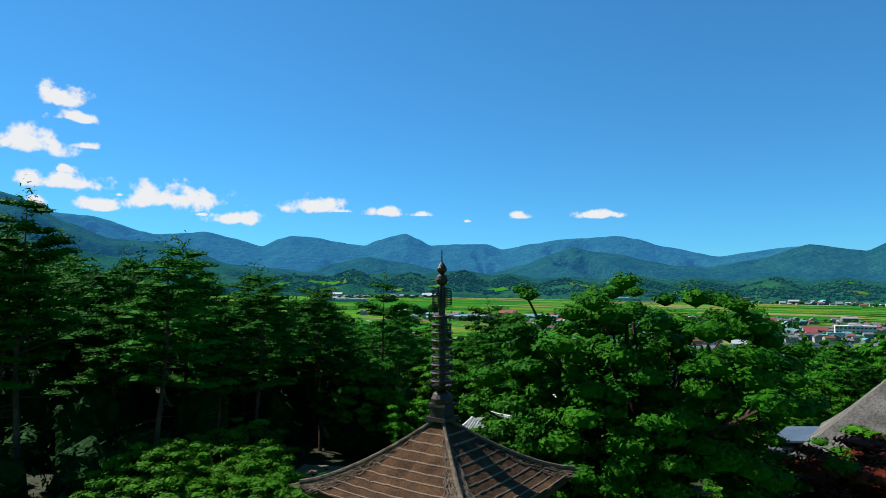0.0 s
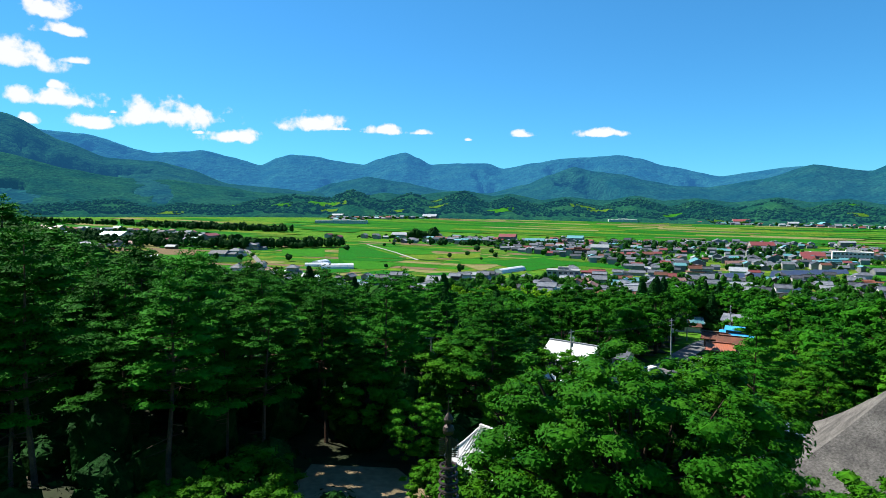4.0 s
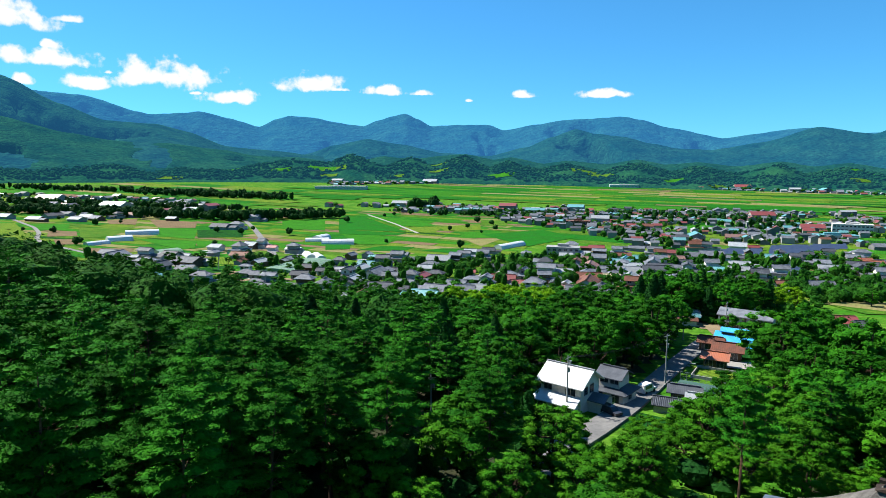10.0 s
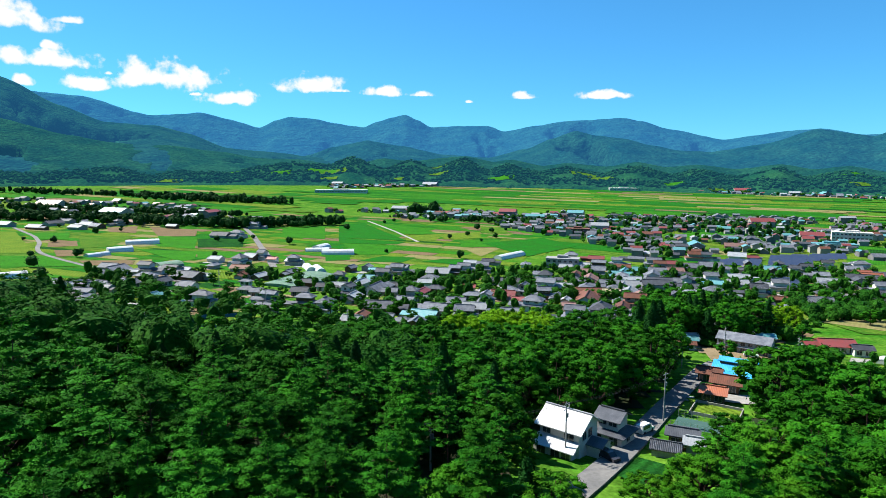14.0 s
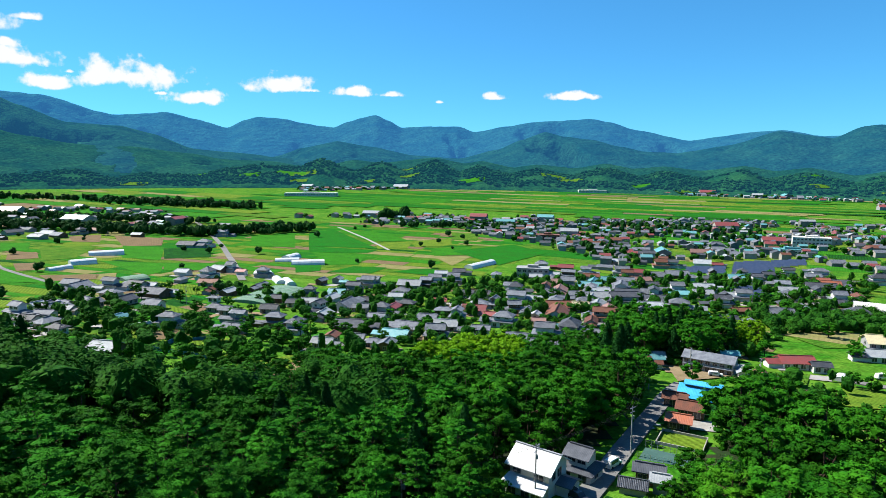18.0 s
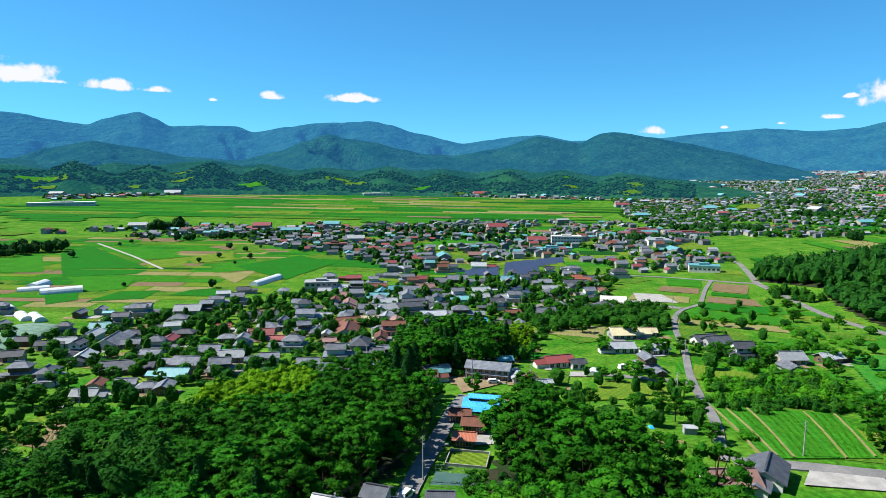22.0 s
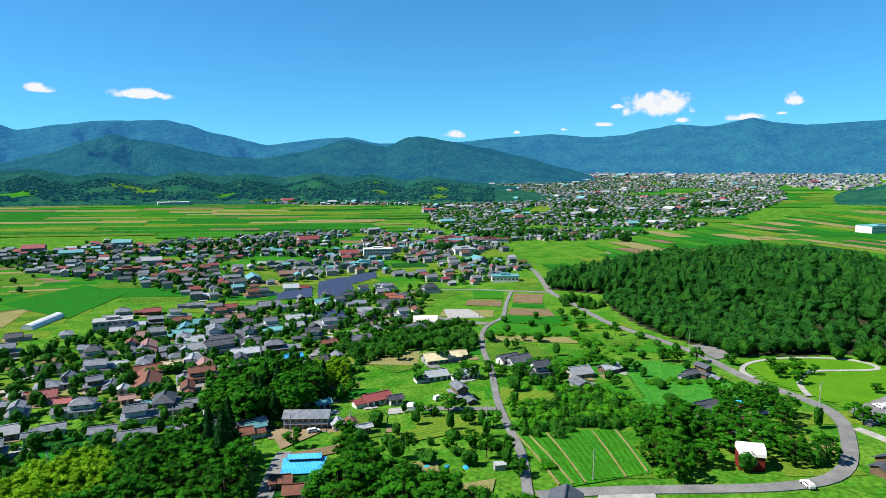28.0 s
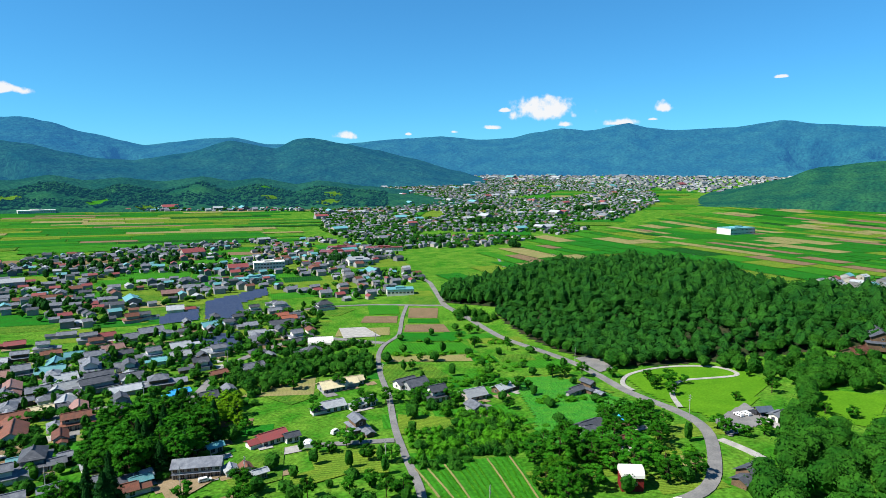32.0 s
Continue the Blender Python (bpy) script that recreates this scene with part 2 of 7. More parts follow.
def field_mat(name, c1, c2, scale, fine, pitch, angle, depth, bump=0.15):
    """A crop in rows: light and dark lines that follow the plough."""
    m = mat(name, c1, c2, rough=1, scale=scale, fine=fine, bump=bump, bscale=0.8)
    N, L = m.node_tree.nodes, m.node_tree.links
    b, geo = N["Principled BSDF"], N.new("ShaderNodeNewGeometry")
    rot, wv, mx = N.new("ShaderNodeVectorRotate"), N.new("ShaderNodeTexWave"), N.new("ShaderNodeMix")
    rot.rotation_type = "Z_AXIS"
    rot.inputs["Angle"].default_value = radians(angle)
    wv.inputs["Scale"].default_value, wv.inputs["Distortion"].default_value, wv.inputs["Detail Scale"].default_value = 0.314 / pitch, 1.5, 0.3
    mx.data_type, mx.blend_type = "RGBA", "MULTIPLY"
    mx.inputs["Factor"].default_value = depth
    L.new(geo.outputs["Position"], rot.inputs["Vector"])
    L.new(rot.outputs[0], wv.inputs["Vector"])
    L.new(b.inputs["Base Color"].links[0].from_socket, mx.inputs["A"])
    L.new(wv.outputs["Color"], mx.inputs["B"])
    L.new(mx.outputs["Result"], b.inputs["Base Color"])
    return m


FIELD = [field_mat("rice_field", (0.016, 0.19, 0.014), (0.024, 0.155, 0.014), 9, 0.2, 1.5, -22, 0.25), field_mat("young_rice_field", (0.045, 0.24, 0.015), (0.036, 0.19, 0.014), 11, 0.25, 1.8, 35, 0.25),
         field_mat("yellowing_field", (0.18, 0.28, 0.028), (0.12, 0.235, 0.024), 7, 0.3, 1.6, -22, 0.35), field_mat("grassy_field", (0.052, 0.175, 0.016), (0.12, 0.225, 0.024), 8, 0.4, 2.5, 60, 0.2, 0.4),
         field_mat("ploughed_field", (0.24, 0.17, 0.10), (0.19, 0.145, 0.08), 7, 0.2, 1.4, -22, 0.15), field_mat("stubble_field", (0.29, 0.26, 0.11), (0.21, 0.225, 0.075), 7, 0.2, 1.8, 35, 0.12),
         field_mat("dark_crop_field", (0.012, 0.085, 0.016), (0.02, 0.13, 0.016), 5, 0.35, 2.2, 35, 0.45, 0.3)]
# Weaker blue emission: haze put into the foothill materials too.
M_mtn2 = mat("hazed_wooded_slope_near", (0.006, 0.05, 0.020), (0.02, 0.092, 0.024), rough=1, scale=60, fine=0.45, bump=6, bscale=12, haze_glow=(0.004, 0.026, 0.050))
M_spur = mat("hazed_wooded_slope_low", (0.005, 0.042, 0.022), (0.016, 0.078, 0.028), rough=1, scale=80, fine=0.45, bump=9, bscale=18, haze_glow=(0.0045, 0.031, 0.066))

# ---- ground ----
def ground_z(x, y):
    """Height of the land: a slope that leaves the hillside of the temple and runs out in the plain."""
    x, y = np.asarray(x, float), np.asarray(y, float)
    s = y + 0.45 * x
    z = np.zeros_like(s)
    for k in (-12, 0, 12):
        z = z + np.interp(s + k, (-600, -60, 0, 25, 45, 62, 85, 110, 190, 215, 315, 434, 900, 6000), (160, 30, 15.6, 14.9, 13.7, 13.0, 9.4, 5.2, 0.5, -3.5, -10.0, -15.0, -22.0, -22.0)) / 3
    r = np.hypot(x, y)
    z = z + 0.016 * np.clip(y - 0.9 * x - 300, 0, 2500) + (0.010 + 0.019 * np.clip((np.degrees(np.arctan2(x, y)) - 22) / 25, 0, 1) * (y > 0)) * np.clip(r - 1300, 0, 4000)
    z = z + 11 * np.exp(-(((x + 95) / 50) ** 2 + ((y - 85) / 65) ** 2))            # wooded knoll beside the temple
    w = np.clip((y - 100) / 90, 0, 1)
    z = z + (20 + 4 * w) * np.exp(-(((y - 140) / 185) ** 4 + ((x - 425 - 65 * w) / (70 + 34 * w)) ** 4))       # long wooded hill across the plain
    return z


def gz(x, y):
    return float(ground_z(x, y))


def mesh_object(name, verts, faces, mats, idx=None, smooth=False, parent=None):
    me = bpy.data.meshes.new(name)
    me.from_pydata([tuple(v) for v in verts], [], [tuple(f) for f in faces])
    for m in mats if isinstance(mats, (list, tuple)) else [mats]:
        me.materials.append(m)
    if idx is not None:
        me.polygons.foreach_set("material_index", idx)
    if smooth:
        me.polygons.foreach_set("use_smooth", [True] * len(me.polygons))
    me.update()
    ob = new(name, me)
    ob.parent = parent
    return ob


def polar_sheet(name, azs, rs, zfun, m, smooth=True, close=False):
    A, R = np.meshgrid(np.radians(azs), rs, indexing="ij")
    X, Y = R * np.sin(A), R * np.cos(A)
    Z = zfun(X, Y, A, R)
    na, nr = A.shape
    V = np.stack([X.ravel(), Y.ravel(), Z.ravel()], 1)
    i, j = np.meshgrid(np.arange(na if close else na - 1), np.arange(nr - 1), indexing="ij")
    i2 = (i + 1) % na
    Fc = np.stack([i * nr + j, i * nr + j + 1, i2 * nr + j + 1, i2 * nr + j], -1).reshape(-1, 4)
    return mesh_object(name, V.tolist(), Fc.tolist(), m, smooth=smooth)


_rs = np.concatenate([[0.0], np.geomspace(4, 4950, 250)])
ground = tagged(polar_sheet("ground", np.concatenate([np.arange(-70, 125, 1.0), np.arange(125, 290, 5.0)]), _rs, lambda X, Y, A, R: ground_z(X, Y), M_ground, close=True),
                "green valley floor of grass and farmland sloping from a hillside", "ground", kind="structure")


# ---- mountains ----
def fractal(X, Y, size, octaves=5, ridged=True, seed=0.0):
    out = np.zeros(X.size)
    xs, ys = X.ravel(), Y.ravel()
    for k, (x, y) in enumerate(zip(xs, ys)):
        v, amp, f = 0.0, 1.0, 1.0 / size
        for o in range(octaves):
            n = noise.noise((x * f + seed, y * f - seed, seed + o))
            v += amp * ((1 - 2 * abs(n)) if ridged else n)
            amp *= 0.5
            f *= 2.03
        out[k] = v
    return out.reshape(X.shape)


def ridge(name, crest, dist, r0, r1, base, rough, size, m, seed, label, step=0.25, nr=40, power=1.25):
    """A mountain range whose crest line passes the given (bearing in degrees, height) at that distance, with spurs running down from it."""
    rs = np.linspace(r0, r1, nr)
    bs, hs = np.array([c[0] for c in crest], float), np.array([c[1] for c in crest], float)
    azs = np.arange(bs[0], bs[-1] + step, step)

    def zf(X, Y, A, R):
        a = np.degrees(A)
        k = np.clip(np.searchsorted(bs, a) - 1, 0, len(bs) - 2)
        f = np.clip((a - bs[k]) / (bs[k + 1] - bs[k]), 0, 1)
        f = 0.5 * f + 0.5 * f * f * (3 - 2 * f)
        G = ground_z(X, Y)
        H = hs[k] * (1 - f) + hs[k + 1] * f - G
        q = np.where(R < dist, (dist - R) / (dist - r0), (R - dist) / (r1 - dist) * 0.8)
        fall = (1 - np.clip(q, 0, 1)) ** power
        n = np.clip(fractal(X * 1.0, Y * 0.55, size, 5, True, seed) - 0.75, -0.5, 0.05)        # ravines cut into the slope
        fine = fractal(X, Y, size * 0.12, 2, False, seed + 7)
        spur = n * rough * np.sin(np.pi * np.clip(q, 0, 1)) ** 1.2 * np.clip(H / 160, 0.1, 1.3)
        return G + H * fall + spur + fine * (1.2 + 0.006 * H) * (1 - q) - 3 - 25 * np.clip(q - 0.9, 0, 1) * 10
    tagged(polar_sheet(name, azs, rs, zf, m), label, "mountain", kind="structure")
    return lambda x, y: float(zf(np.array([[x]], float), np.array([[y]], float), np.array([[math.atan2(x, y)]]), np.array([[math.hypot(x, y)]]))[0, 0])


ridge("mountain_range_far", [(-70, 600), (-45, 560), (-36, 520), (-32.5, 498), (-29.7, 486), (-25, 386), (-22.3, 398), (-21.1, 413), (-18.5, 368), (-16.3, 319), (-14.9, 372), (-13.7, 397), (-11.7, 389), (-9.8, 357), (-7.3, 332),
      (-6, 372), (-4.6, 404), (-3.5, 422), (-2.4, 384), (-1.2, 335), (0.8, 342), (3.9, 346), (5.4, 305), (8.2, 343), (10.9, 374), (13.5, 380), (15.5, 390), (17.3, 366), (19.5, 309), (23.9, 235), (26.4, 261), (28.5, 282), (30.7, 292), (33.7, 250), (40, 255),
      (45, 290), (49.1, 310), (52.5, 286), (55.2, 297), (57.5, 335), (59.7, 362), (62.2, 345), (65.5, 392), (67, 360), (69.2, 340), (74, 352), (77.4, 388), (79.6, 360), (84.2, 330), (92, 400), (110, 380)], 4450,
      3500, 4930, 30, 300, 560, M_mtn, 3.0, "forested mountain range along the horizon, tinted and glowing with blue haze")
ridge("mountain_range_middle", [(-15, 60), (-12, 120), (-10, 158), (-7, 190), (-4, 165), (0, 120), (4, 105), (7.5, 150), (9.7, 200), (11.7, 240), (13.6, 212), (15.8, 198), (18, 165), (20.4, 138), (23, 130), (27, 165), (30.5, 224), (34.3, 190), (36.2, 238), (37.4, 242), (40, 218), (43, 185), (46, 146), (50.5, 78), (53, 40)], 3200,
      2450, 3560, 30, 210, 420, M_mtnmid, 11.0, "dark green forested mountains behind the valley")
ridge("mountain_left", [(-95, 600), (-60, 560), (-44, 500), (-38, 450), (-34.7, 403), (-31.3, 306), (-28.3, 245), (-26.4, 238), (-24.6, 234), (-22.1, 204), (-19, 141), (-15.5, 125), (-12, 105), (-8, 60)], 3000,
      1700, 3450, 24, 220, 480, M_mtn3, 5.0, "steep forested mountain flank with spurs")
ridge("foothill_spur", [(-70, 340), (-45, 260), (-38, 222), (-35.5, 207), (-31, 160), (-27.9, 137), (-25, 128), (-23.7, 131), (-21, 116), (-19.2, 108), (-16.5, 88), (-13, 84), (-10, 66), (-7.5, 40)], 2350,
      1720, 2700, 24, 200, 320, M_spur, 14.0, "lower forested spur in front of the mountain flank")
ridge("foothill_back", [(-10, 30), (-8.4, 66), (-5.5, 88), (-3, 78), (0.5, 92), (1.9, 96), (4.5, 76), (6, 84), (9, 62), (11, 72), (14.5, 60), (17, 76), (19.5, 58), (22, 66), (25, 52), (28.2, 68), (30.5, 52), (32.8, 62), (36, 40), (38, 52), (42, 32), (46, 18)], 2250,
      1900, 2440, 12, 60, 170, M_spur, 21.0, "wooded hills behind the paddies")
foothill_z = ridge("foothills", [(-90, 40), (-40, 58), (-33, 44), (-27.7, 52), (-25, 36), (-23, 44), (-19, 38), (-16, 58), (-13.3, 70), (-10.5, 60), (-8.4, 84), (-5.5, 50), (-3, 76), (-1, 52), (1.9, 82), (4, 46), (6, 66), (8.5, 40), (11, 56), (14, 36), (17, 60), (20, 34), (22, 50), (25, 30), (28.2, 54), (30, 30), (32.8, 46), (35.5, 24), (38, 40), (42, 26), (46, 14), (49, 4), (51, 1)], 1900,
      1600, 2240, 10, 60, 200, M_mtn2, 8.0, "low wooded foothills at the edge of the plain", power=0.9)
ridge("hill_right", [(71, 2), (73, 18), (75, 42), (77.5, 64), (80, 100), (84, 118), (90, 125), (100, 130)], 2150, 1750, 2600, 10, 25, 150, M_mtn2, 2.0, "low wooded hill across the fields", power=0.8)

# ---- trees ----
def rng(seed):
    return np.random.RandomState(seed)


def part(name, me, m, parent, label=""):
    """Links verts and faces, or a mesh, as one mesh object under a thing or part."""
    if not isinstance(me, bpy.types.Mesh):
        v, f = me
        me = bpy.data.meshes.new(name)
        me.from_pydata([tuple(p) for p in v], [], [tuple(q) for q in f])
        me.materials.append(m)
        me.update()
    ob = new(name, me)
    ob.parent = parent
    if label:
        ob["label"] = label
    return ob


def thing(name, x, y, z, yaw, label, category, group=""):
    ob = new(name)
    ob.empty_display_size = 0.5
    ob.matrix_basis = pose(x, y, z, 0, 0, yaw)
    return tagged(ob, label, category, group)


_ico = bmesh.new()
bmesh.ops.create_icosphere(_ico, subdivisions=1, radius=1.0)
CORE_SMALL = np.array([v.co[:] for v in _ico.verts]), np.array([[v.index for v in f.verts] for f in _ico.faces])
_ico.free()
_ico = bmesh.new()
bmesh.ops.create_icosphere(_ico, subdivisions=2, radius=1.0)
CORE_ROUND = np.array([v.co[:] for v in _ico.verts]), np.array([[v.index for v in f.verts] for f in _ico.faces])
_ico.free()
CORE_PAD = np.array([(1, 0, 0), (0.5, 0.87, 0), (-0.5, 0.87, 0), (-1, 0, 0), (-0.5, -0.87, 0), (0.5, -0.87, 0), (0, 0, 0.8), (0, 0, -0.3)], float), np.array([f for i in range(6) for f in ((i, (i + 1) % 6, 6), ((i + 1) % 6, i, 7))])


def leaf_sprays(P, size, rs, up=0.35, out=None, slim=1.0):
    """Small pointed leaf sprays at P, facing outwards and up at random."""
    n = len(P)
    nrm = rs.normal(size=(n, 3))
    nrm /= np.linalg.norm(nrm, axis=1)[:, None]
    nrm = nrm * 0.5 + np.array([0, 0, up])
    if out is not None:
        nrm = nrm + 0.85 * out
    nrm /= np.linalg.norm(nrm, axis=1)[:, None]
    a = np.cross(nrm, rs.normal(size=(n, 3)))
    a /= np.linalg.norm(a, axis=1)[:, None] + 1e-9
    b = np.cross(nrm, a)
    s = size * rs.uniform(0.6, 1.35, (n, 1))
    V = np.stack([P - a * s * 0.6 - b * s * 0.5 * slim, P - a * s * 0.6 + b * s * 0.5 * slim, P + a * s * 0.9 + nrm * s * 0.15], 1).reshape(-1, 3)
    return V, np.arange(3 * n).reshape(-1, 3)


def leaf_cores(C, R, rs, core=CORE_SMALL, rough=0.2):
    """The dense inside of leaf clumps: uneven lumps at C with half axes R."""
    cv, cf = core
    n, k = len(C), len(cv)
    J = 1 + rs.uniform(-rough, rough, (n, k, 1))
    V = (np.asarray(C)[:, None, :] + cv[None] * J * np.asarray(R)[:, None, :]).reshape(-1, 3)
    F = (cf[None] + (np.arange(n) * k)[:, None, None]).reshape(-1, 3)
    return V, F


def tube(pts, rad, k=6):
    """A tapered limb along pts."""
    V, F = [], []
    for i, (p, r) in enumerate(zip(pts, rad)):
        p = Vector(p)
        d = (Vector(pts[min(i + 1, len(pts) - 1)]) - Vector(pts[max(i - 1, 0)])).normalized()
        u = d.orthogonal().normalized()
        w = d.cross(u)
        for j in range(k):
            t = 2 * math.pi * j / k
            V.append(tuple(p + (u * math.cos(t) + w * math.sin(t)) * r))
        if i:
            for j in range(k):
                F.append(((i - 1) * k + j, (i - 1) * k + (j + 1) % k, i * k + (j + 1) % k, i * k + j))
    return V, F


def merge(*vf):
    V, F = [], []
    for v, f in vf:
        n = len(V)
        V.extend(tuple(p) for p in v)
        F.extend(tuple(i + n for i in q) for q in f)
    return V, F


def crown_mesh(name, parts, m):
    V = np.concatenate([p[0] for p in parts])
    off, Fs = 0, []
    for v, f in parts:
        Fs.append(f + off)
        off += len(v)
    me = bpy.data.meshes.new(name)
    me.from_pydata(V.tolist(), [], np.concatenate(Fs).tolist())
    me.materials.append(m)
    me.update()
    return me


def broadleaf(seed, h, rad, clumps, per, leaf, m, low=0.25, flat=0.85, bark=M_bark, cr0=0.14, cr1=0.29, inner=0.55, outer=1.0, dome=0.4):
    """(trunk mesh, crown mesh) of a spreading tree: clumps of leaf sprays on the ends of limbs, with gaps between them."""
    rs = rng(seed)
    c0 = np.array([0, 0, h * (low + 1) / 2])
    R = np.array([rad, rad, h * (1 - low) / 2])
    limbs, P, O, C, CR = [tube([(0, 0, -0.8), (0.05 * rad, 0, h * 0.3), (0, 0.05 * rad, h * 0.6), (0, 0, h * 0.85)], [0.026 * h, 0.02 * h, 0.014 * h, 0.005 * h], 7)], [], [], [], []
    for k in range(clumps):
        d = rs.normal(size=3)
        d[2] = d[2] * 0.8 + 0.25
        d /= np.linalg.norm(d)
        c = c0 + d * R * rs.uniform(inner, outer) * (1 + 0.18 * math.sin(5 * d[0] + seed) * math.cos(4 * d[1]))
        cr = rad * rs.uniform(cr0, cr1)
        q = rs.normal(size=(per, 3))
        q /= np.linalg.norm(q, axis=1)[:, None]
        q[:, 2] = np.where(q[:, 2] < -0.2, -q[:, 2] * 0.5, q[:, 2])
        P.append(c + q * cr * rs.uniform(0.7, 1.12, (per, 1)) * np.array([1, 1, 0.66 * flat]))
        O.append((1.1 - dome) * q + dome * d)
        C.append(c)
        CR.append(cr * 0.74 * np.array([1, 1, 0.62 * flat]))
        if k % 6 == 0:
            b = np.array([0, 0, h * rs.uniform(0.25, 0.6)])
            limbs.append(tube([b, b * 0.5 + c * 0.5 - np.array([0, 0, 0.05 * h]), c], [0.012 * h, 0.008 * h, 0.003 * h], 4))
    P, O = np.concatenate(P), np.concatenate(O)
    tv, tf = merge(*limbs)
    tm = bpy.data.meshes.new("trunk")
    tm.from_pydata(tv, [], tf)
    tm.materials.append(bark)
    return tm, crown_mesh("crown", [leaf_sprays(P, leaf, rs, 0.3, O), leaf_cores(C, CR, rs)], m)


def pine(seed, h, rad, whorls, per, leaf, m=M_pine):
    """A red pine: bare leaning trunk, level boughs that carry flat pads of needles, a few dead snags below."""
    rs = rng(seed)
    lean = rs.normal(size=2) * 0.03 * h
    spine = lambda f: np.array([lean[0] * f * f, lean[1] * f * f + 0.012 * h * math.sin(6 * f + seed), h * f])
    limbs, P, O, C, CR = [tube([spine(f) - np.array([0, 0, 0.8 if f == 0 else 0]) for f in (0, 0.2, 0.4, 0.6, 0.8, 0.97)], [0.012 * h * (1.08 - f) for f in (0, 0.2, 0.4, 0.6, 0.8, 0.97)], 6)], [], [], [], []
    for k in range(6):
        f, t = rs.uniform(0.25, 0.5), rs.uniform(0, 6.28)
        base = spine(f)
        limbs.append(tube([base, base + np.array([math.cos(t) * 0.09 * h, math.sin(t) * 0.09 * h, -0.015 * h])], [0.0026 * h, 0.0008 * h], 3))
    for k in range(whorls):
        f = 0.46 + 0.51 * (k + rs.uniform(-0.4, 0.6)) / whorls
        reach = rad * (1.0 - 0.78 * max(0.0, (f - 0.42) / 0.58) ** 1.5) * rs.uniform(0.7, 1.1)
        base = spine(f)
        nb = 4 if f < 0.85 else 3
        t0 = rs.uniform(0, 6.28)
        for j in range(nb):
            t = t0 + 6.283 * j / nb + rs.uniform(-0.4, 0.4)
            d = np.array([math.cos(t), math.sin(t), 0.0])
            side = np.array([-d[1], d[0], 0.0])
            L = reach * rs.uniform(0.55, 1.15)
            base = spine(min(0.96, max(0.4, f + rs.uniform(-0.035, 0.035))))
            tip = base + d * L + np.array([0, 0, L * rs.uniform(-0.05, 0.45)])
            limbs.append(tube([base, (base + tip) / 2 - np.array([0, 0, 0.03 * L]), tip], [0.0045 * h * (1.1 - f), 0.003 * h * (1.1 - f), 0.001 * h], 3))
            for g in (0.5, 0.78, 1.0):
                c = base + (tip - base) * g + side * rs.normal() * 0.2 * L + np.array([0, 0, 0.04 * L])
                pr = max(0.26 * L, 0.045 * h) * rs.uniform(0.75, 1.25) * (0.8 if g < 0.6 else 1.0)
                n = max(6, int(per * (pr / (0.3 * rad)) ** 1.5))
                q = rs.normal(size=(n, 3))
                q /= np.linalg.norm(q, axis=1)[:, None]
                q[:, 2] = np.where(q[:, 2] < 0, -0.4 * q[:, 2], q[:, 2])
                P.append(c + q * pr * rs.uniform(0.55, 1.15, (n, 1)) * np.array([1, 1, 0.4]))
                O.append(q * np.array([1, 1, 0.6]))
                C.append(c)
                CR.append(pr * np.array([0.75, 0.75, 0.34]))
    q = rs.normal(size=(per, 3)) * np.array([0.018, 0.018, 0.04]) * h
    P.append(spine(0.97) + q)
    O.append(q * 0)
    P, O = np.concatenate(P), np.concatenate(O)
    tv, tf = merge(*limbs)
    tm = bpy.data.meshes.new("trunk")
    tm.from_pydata(tv, [], tf)
    tm.materials.append(M_barkred)
    return tm, crown_mesh("crown", [leaf_sprays(P, leaf, rs, 0.5, O * 0.5, slim=0.45), leaf_cores(C, CR, rs, CORE_PAD)], m)


def conifer(seed, h, rad, n, leaf, m=M_cedar, low=0.12, power=0.8):
    """A cedar or cypress: a ragged cone of drooping sprays."""
    rs = rng(seed)
    f = rs.uniform(0, 1, n) ** 0.75
    t = rs.uniform(0, 6.283, n)
    lobe = lambda t, f: 1 + 0.26 * np.sin(t * 5 + f * 31 + seed) + 0.2 * np.sin(t * 3 - f * 17)
    r = rad * (1 - f) ** power * lobe(t, f) * rs.uniform(0.8, 1.08, n) + 0.03 * rad
    P = np.stack([r * np.cos(t), r * np.sin(t), h * (low + (1 - low) * f) - 0.12 * r], 1)
    O = np.stack([np.cos(t), np.sin(t), 0.2 + 0 * t], 1)
    k = 90
    fc, tc = rs.uniform(0, 0.97, k), rs.uniform(0, 6.283, k)
    rc = rad * (1 - fc) ** power * lobe(tc, fc) * 0.6
    C = np.stack([rc * np.cos(tc), rc * np.sin(tc), h * (low + (1 - low) * fc) - 0.1 * rc], 1)
    CR = np.stack([0.1 * rad + 0.42 * rc, 0.1 * rad + 0.42 * rc, 0.02 * h + 0.2 * rc], 1)
    tm = bpy.data.meshes.new("trunk")
    tv, tf = tube([(0, 0, -0.8), (0, 0, h * 0.5), (0, 0, h * 0.96)], [0.018 * h, 0.012 * h, 0.002 * h], 7)
    tm.from_pydata(tv, [], tf)
    tm.materials.append(M_barkred)
    return tm, crown_mesh("crown", [leaf_sprays(P, leaf, rs, 0.1, O, slim=0.8), leaf_cores(C, CR, rs)], m)


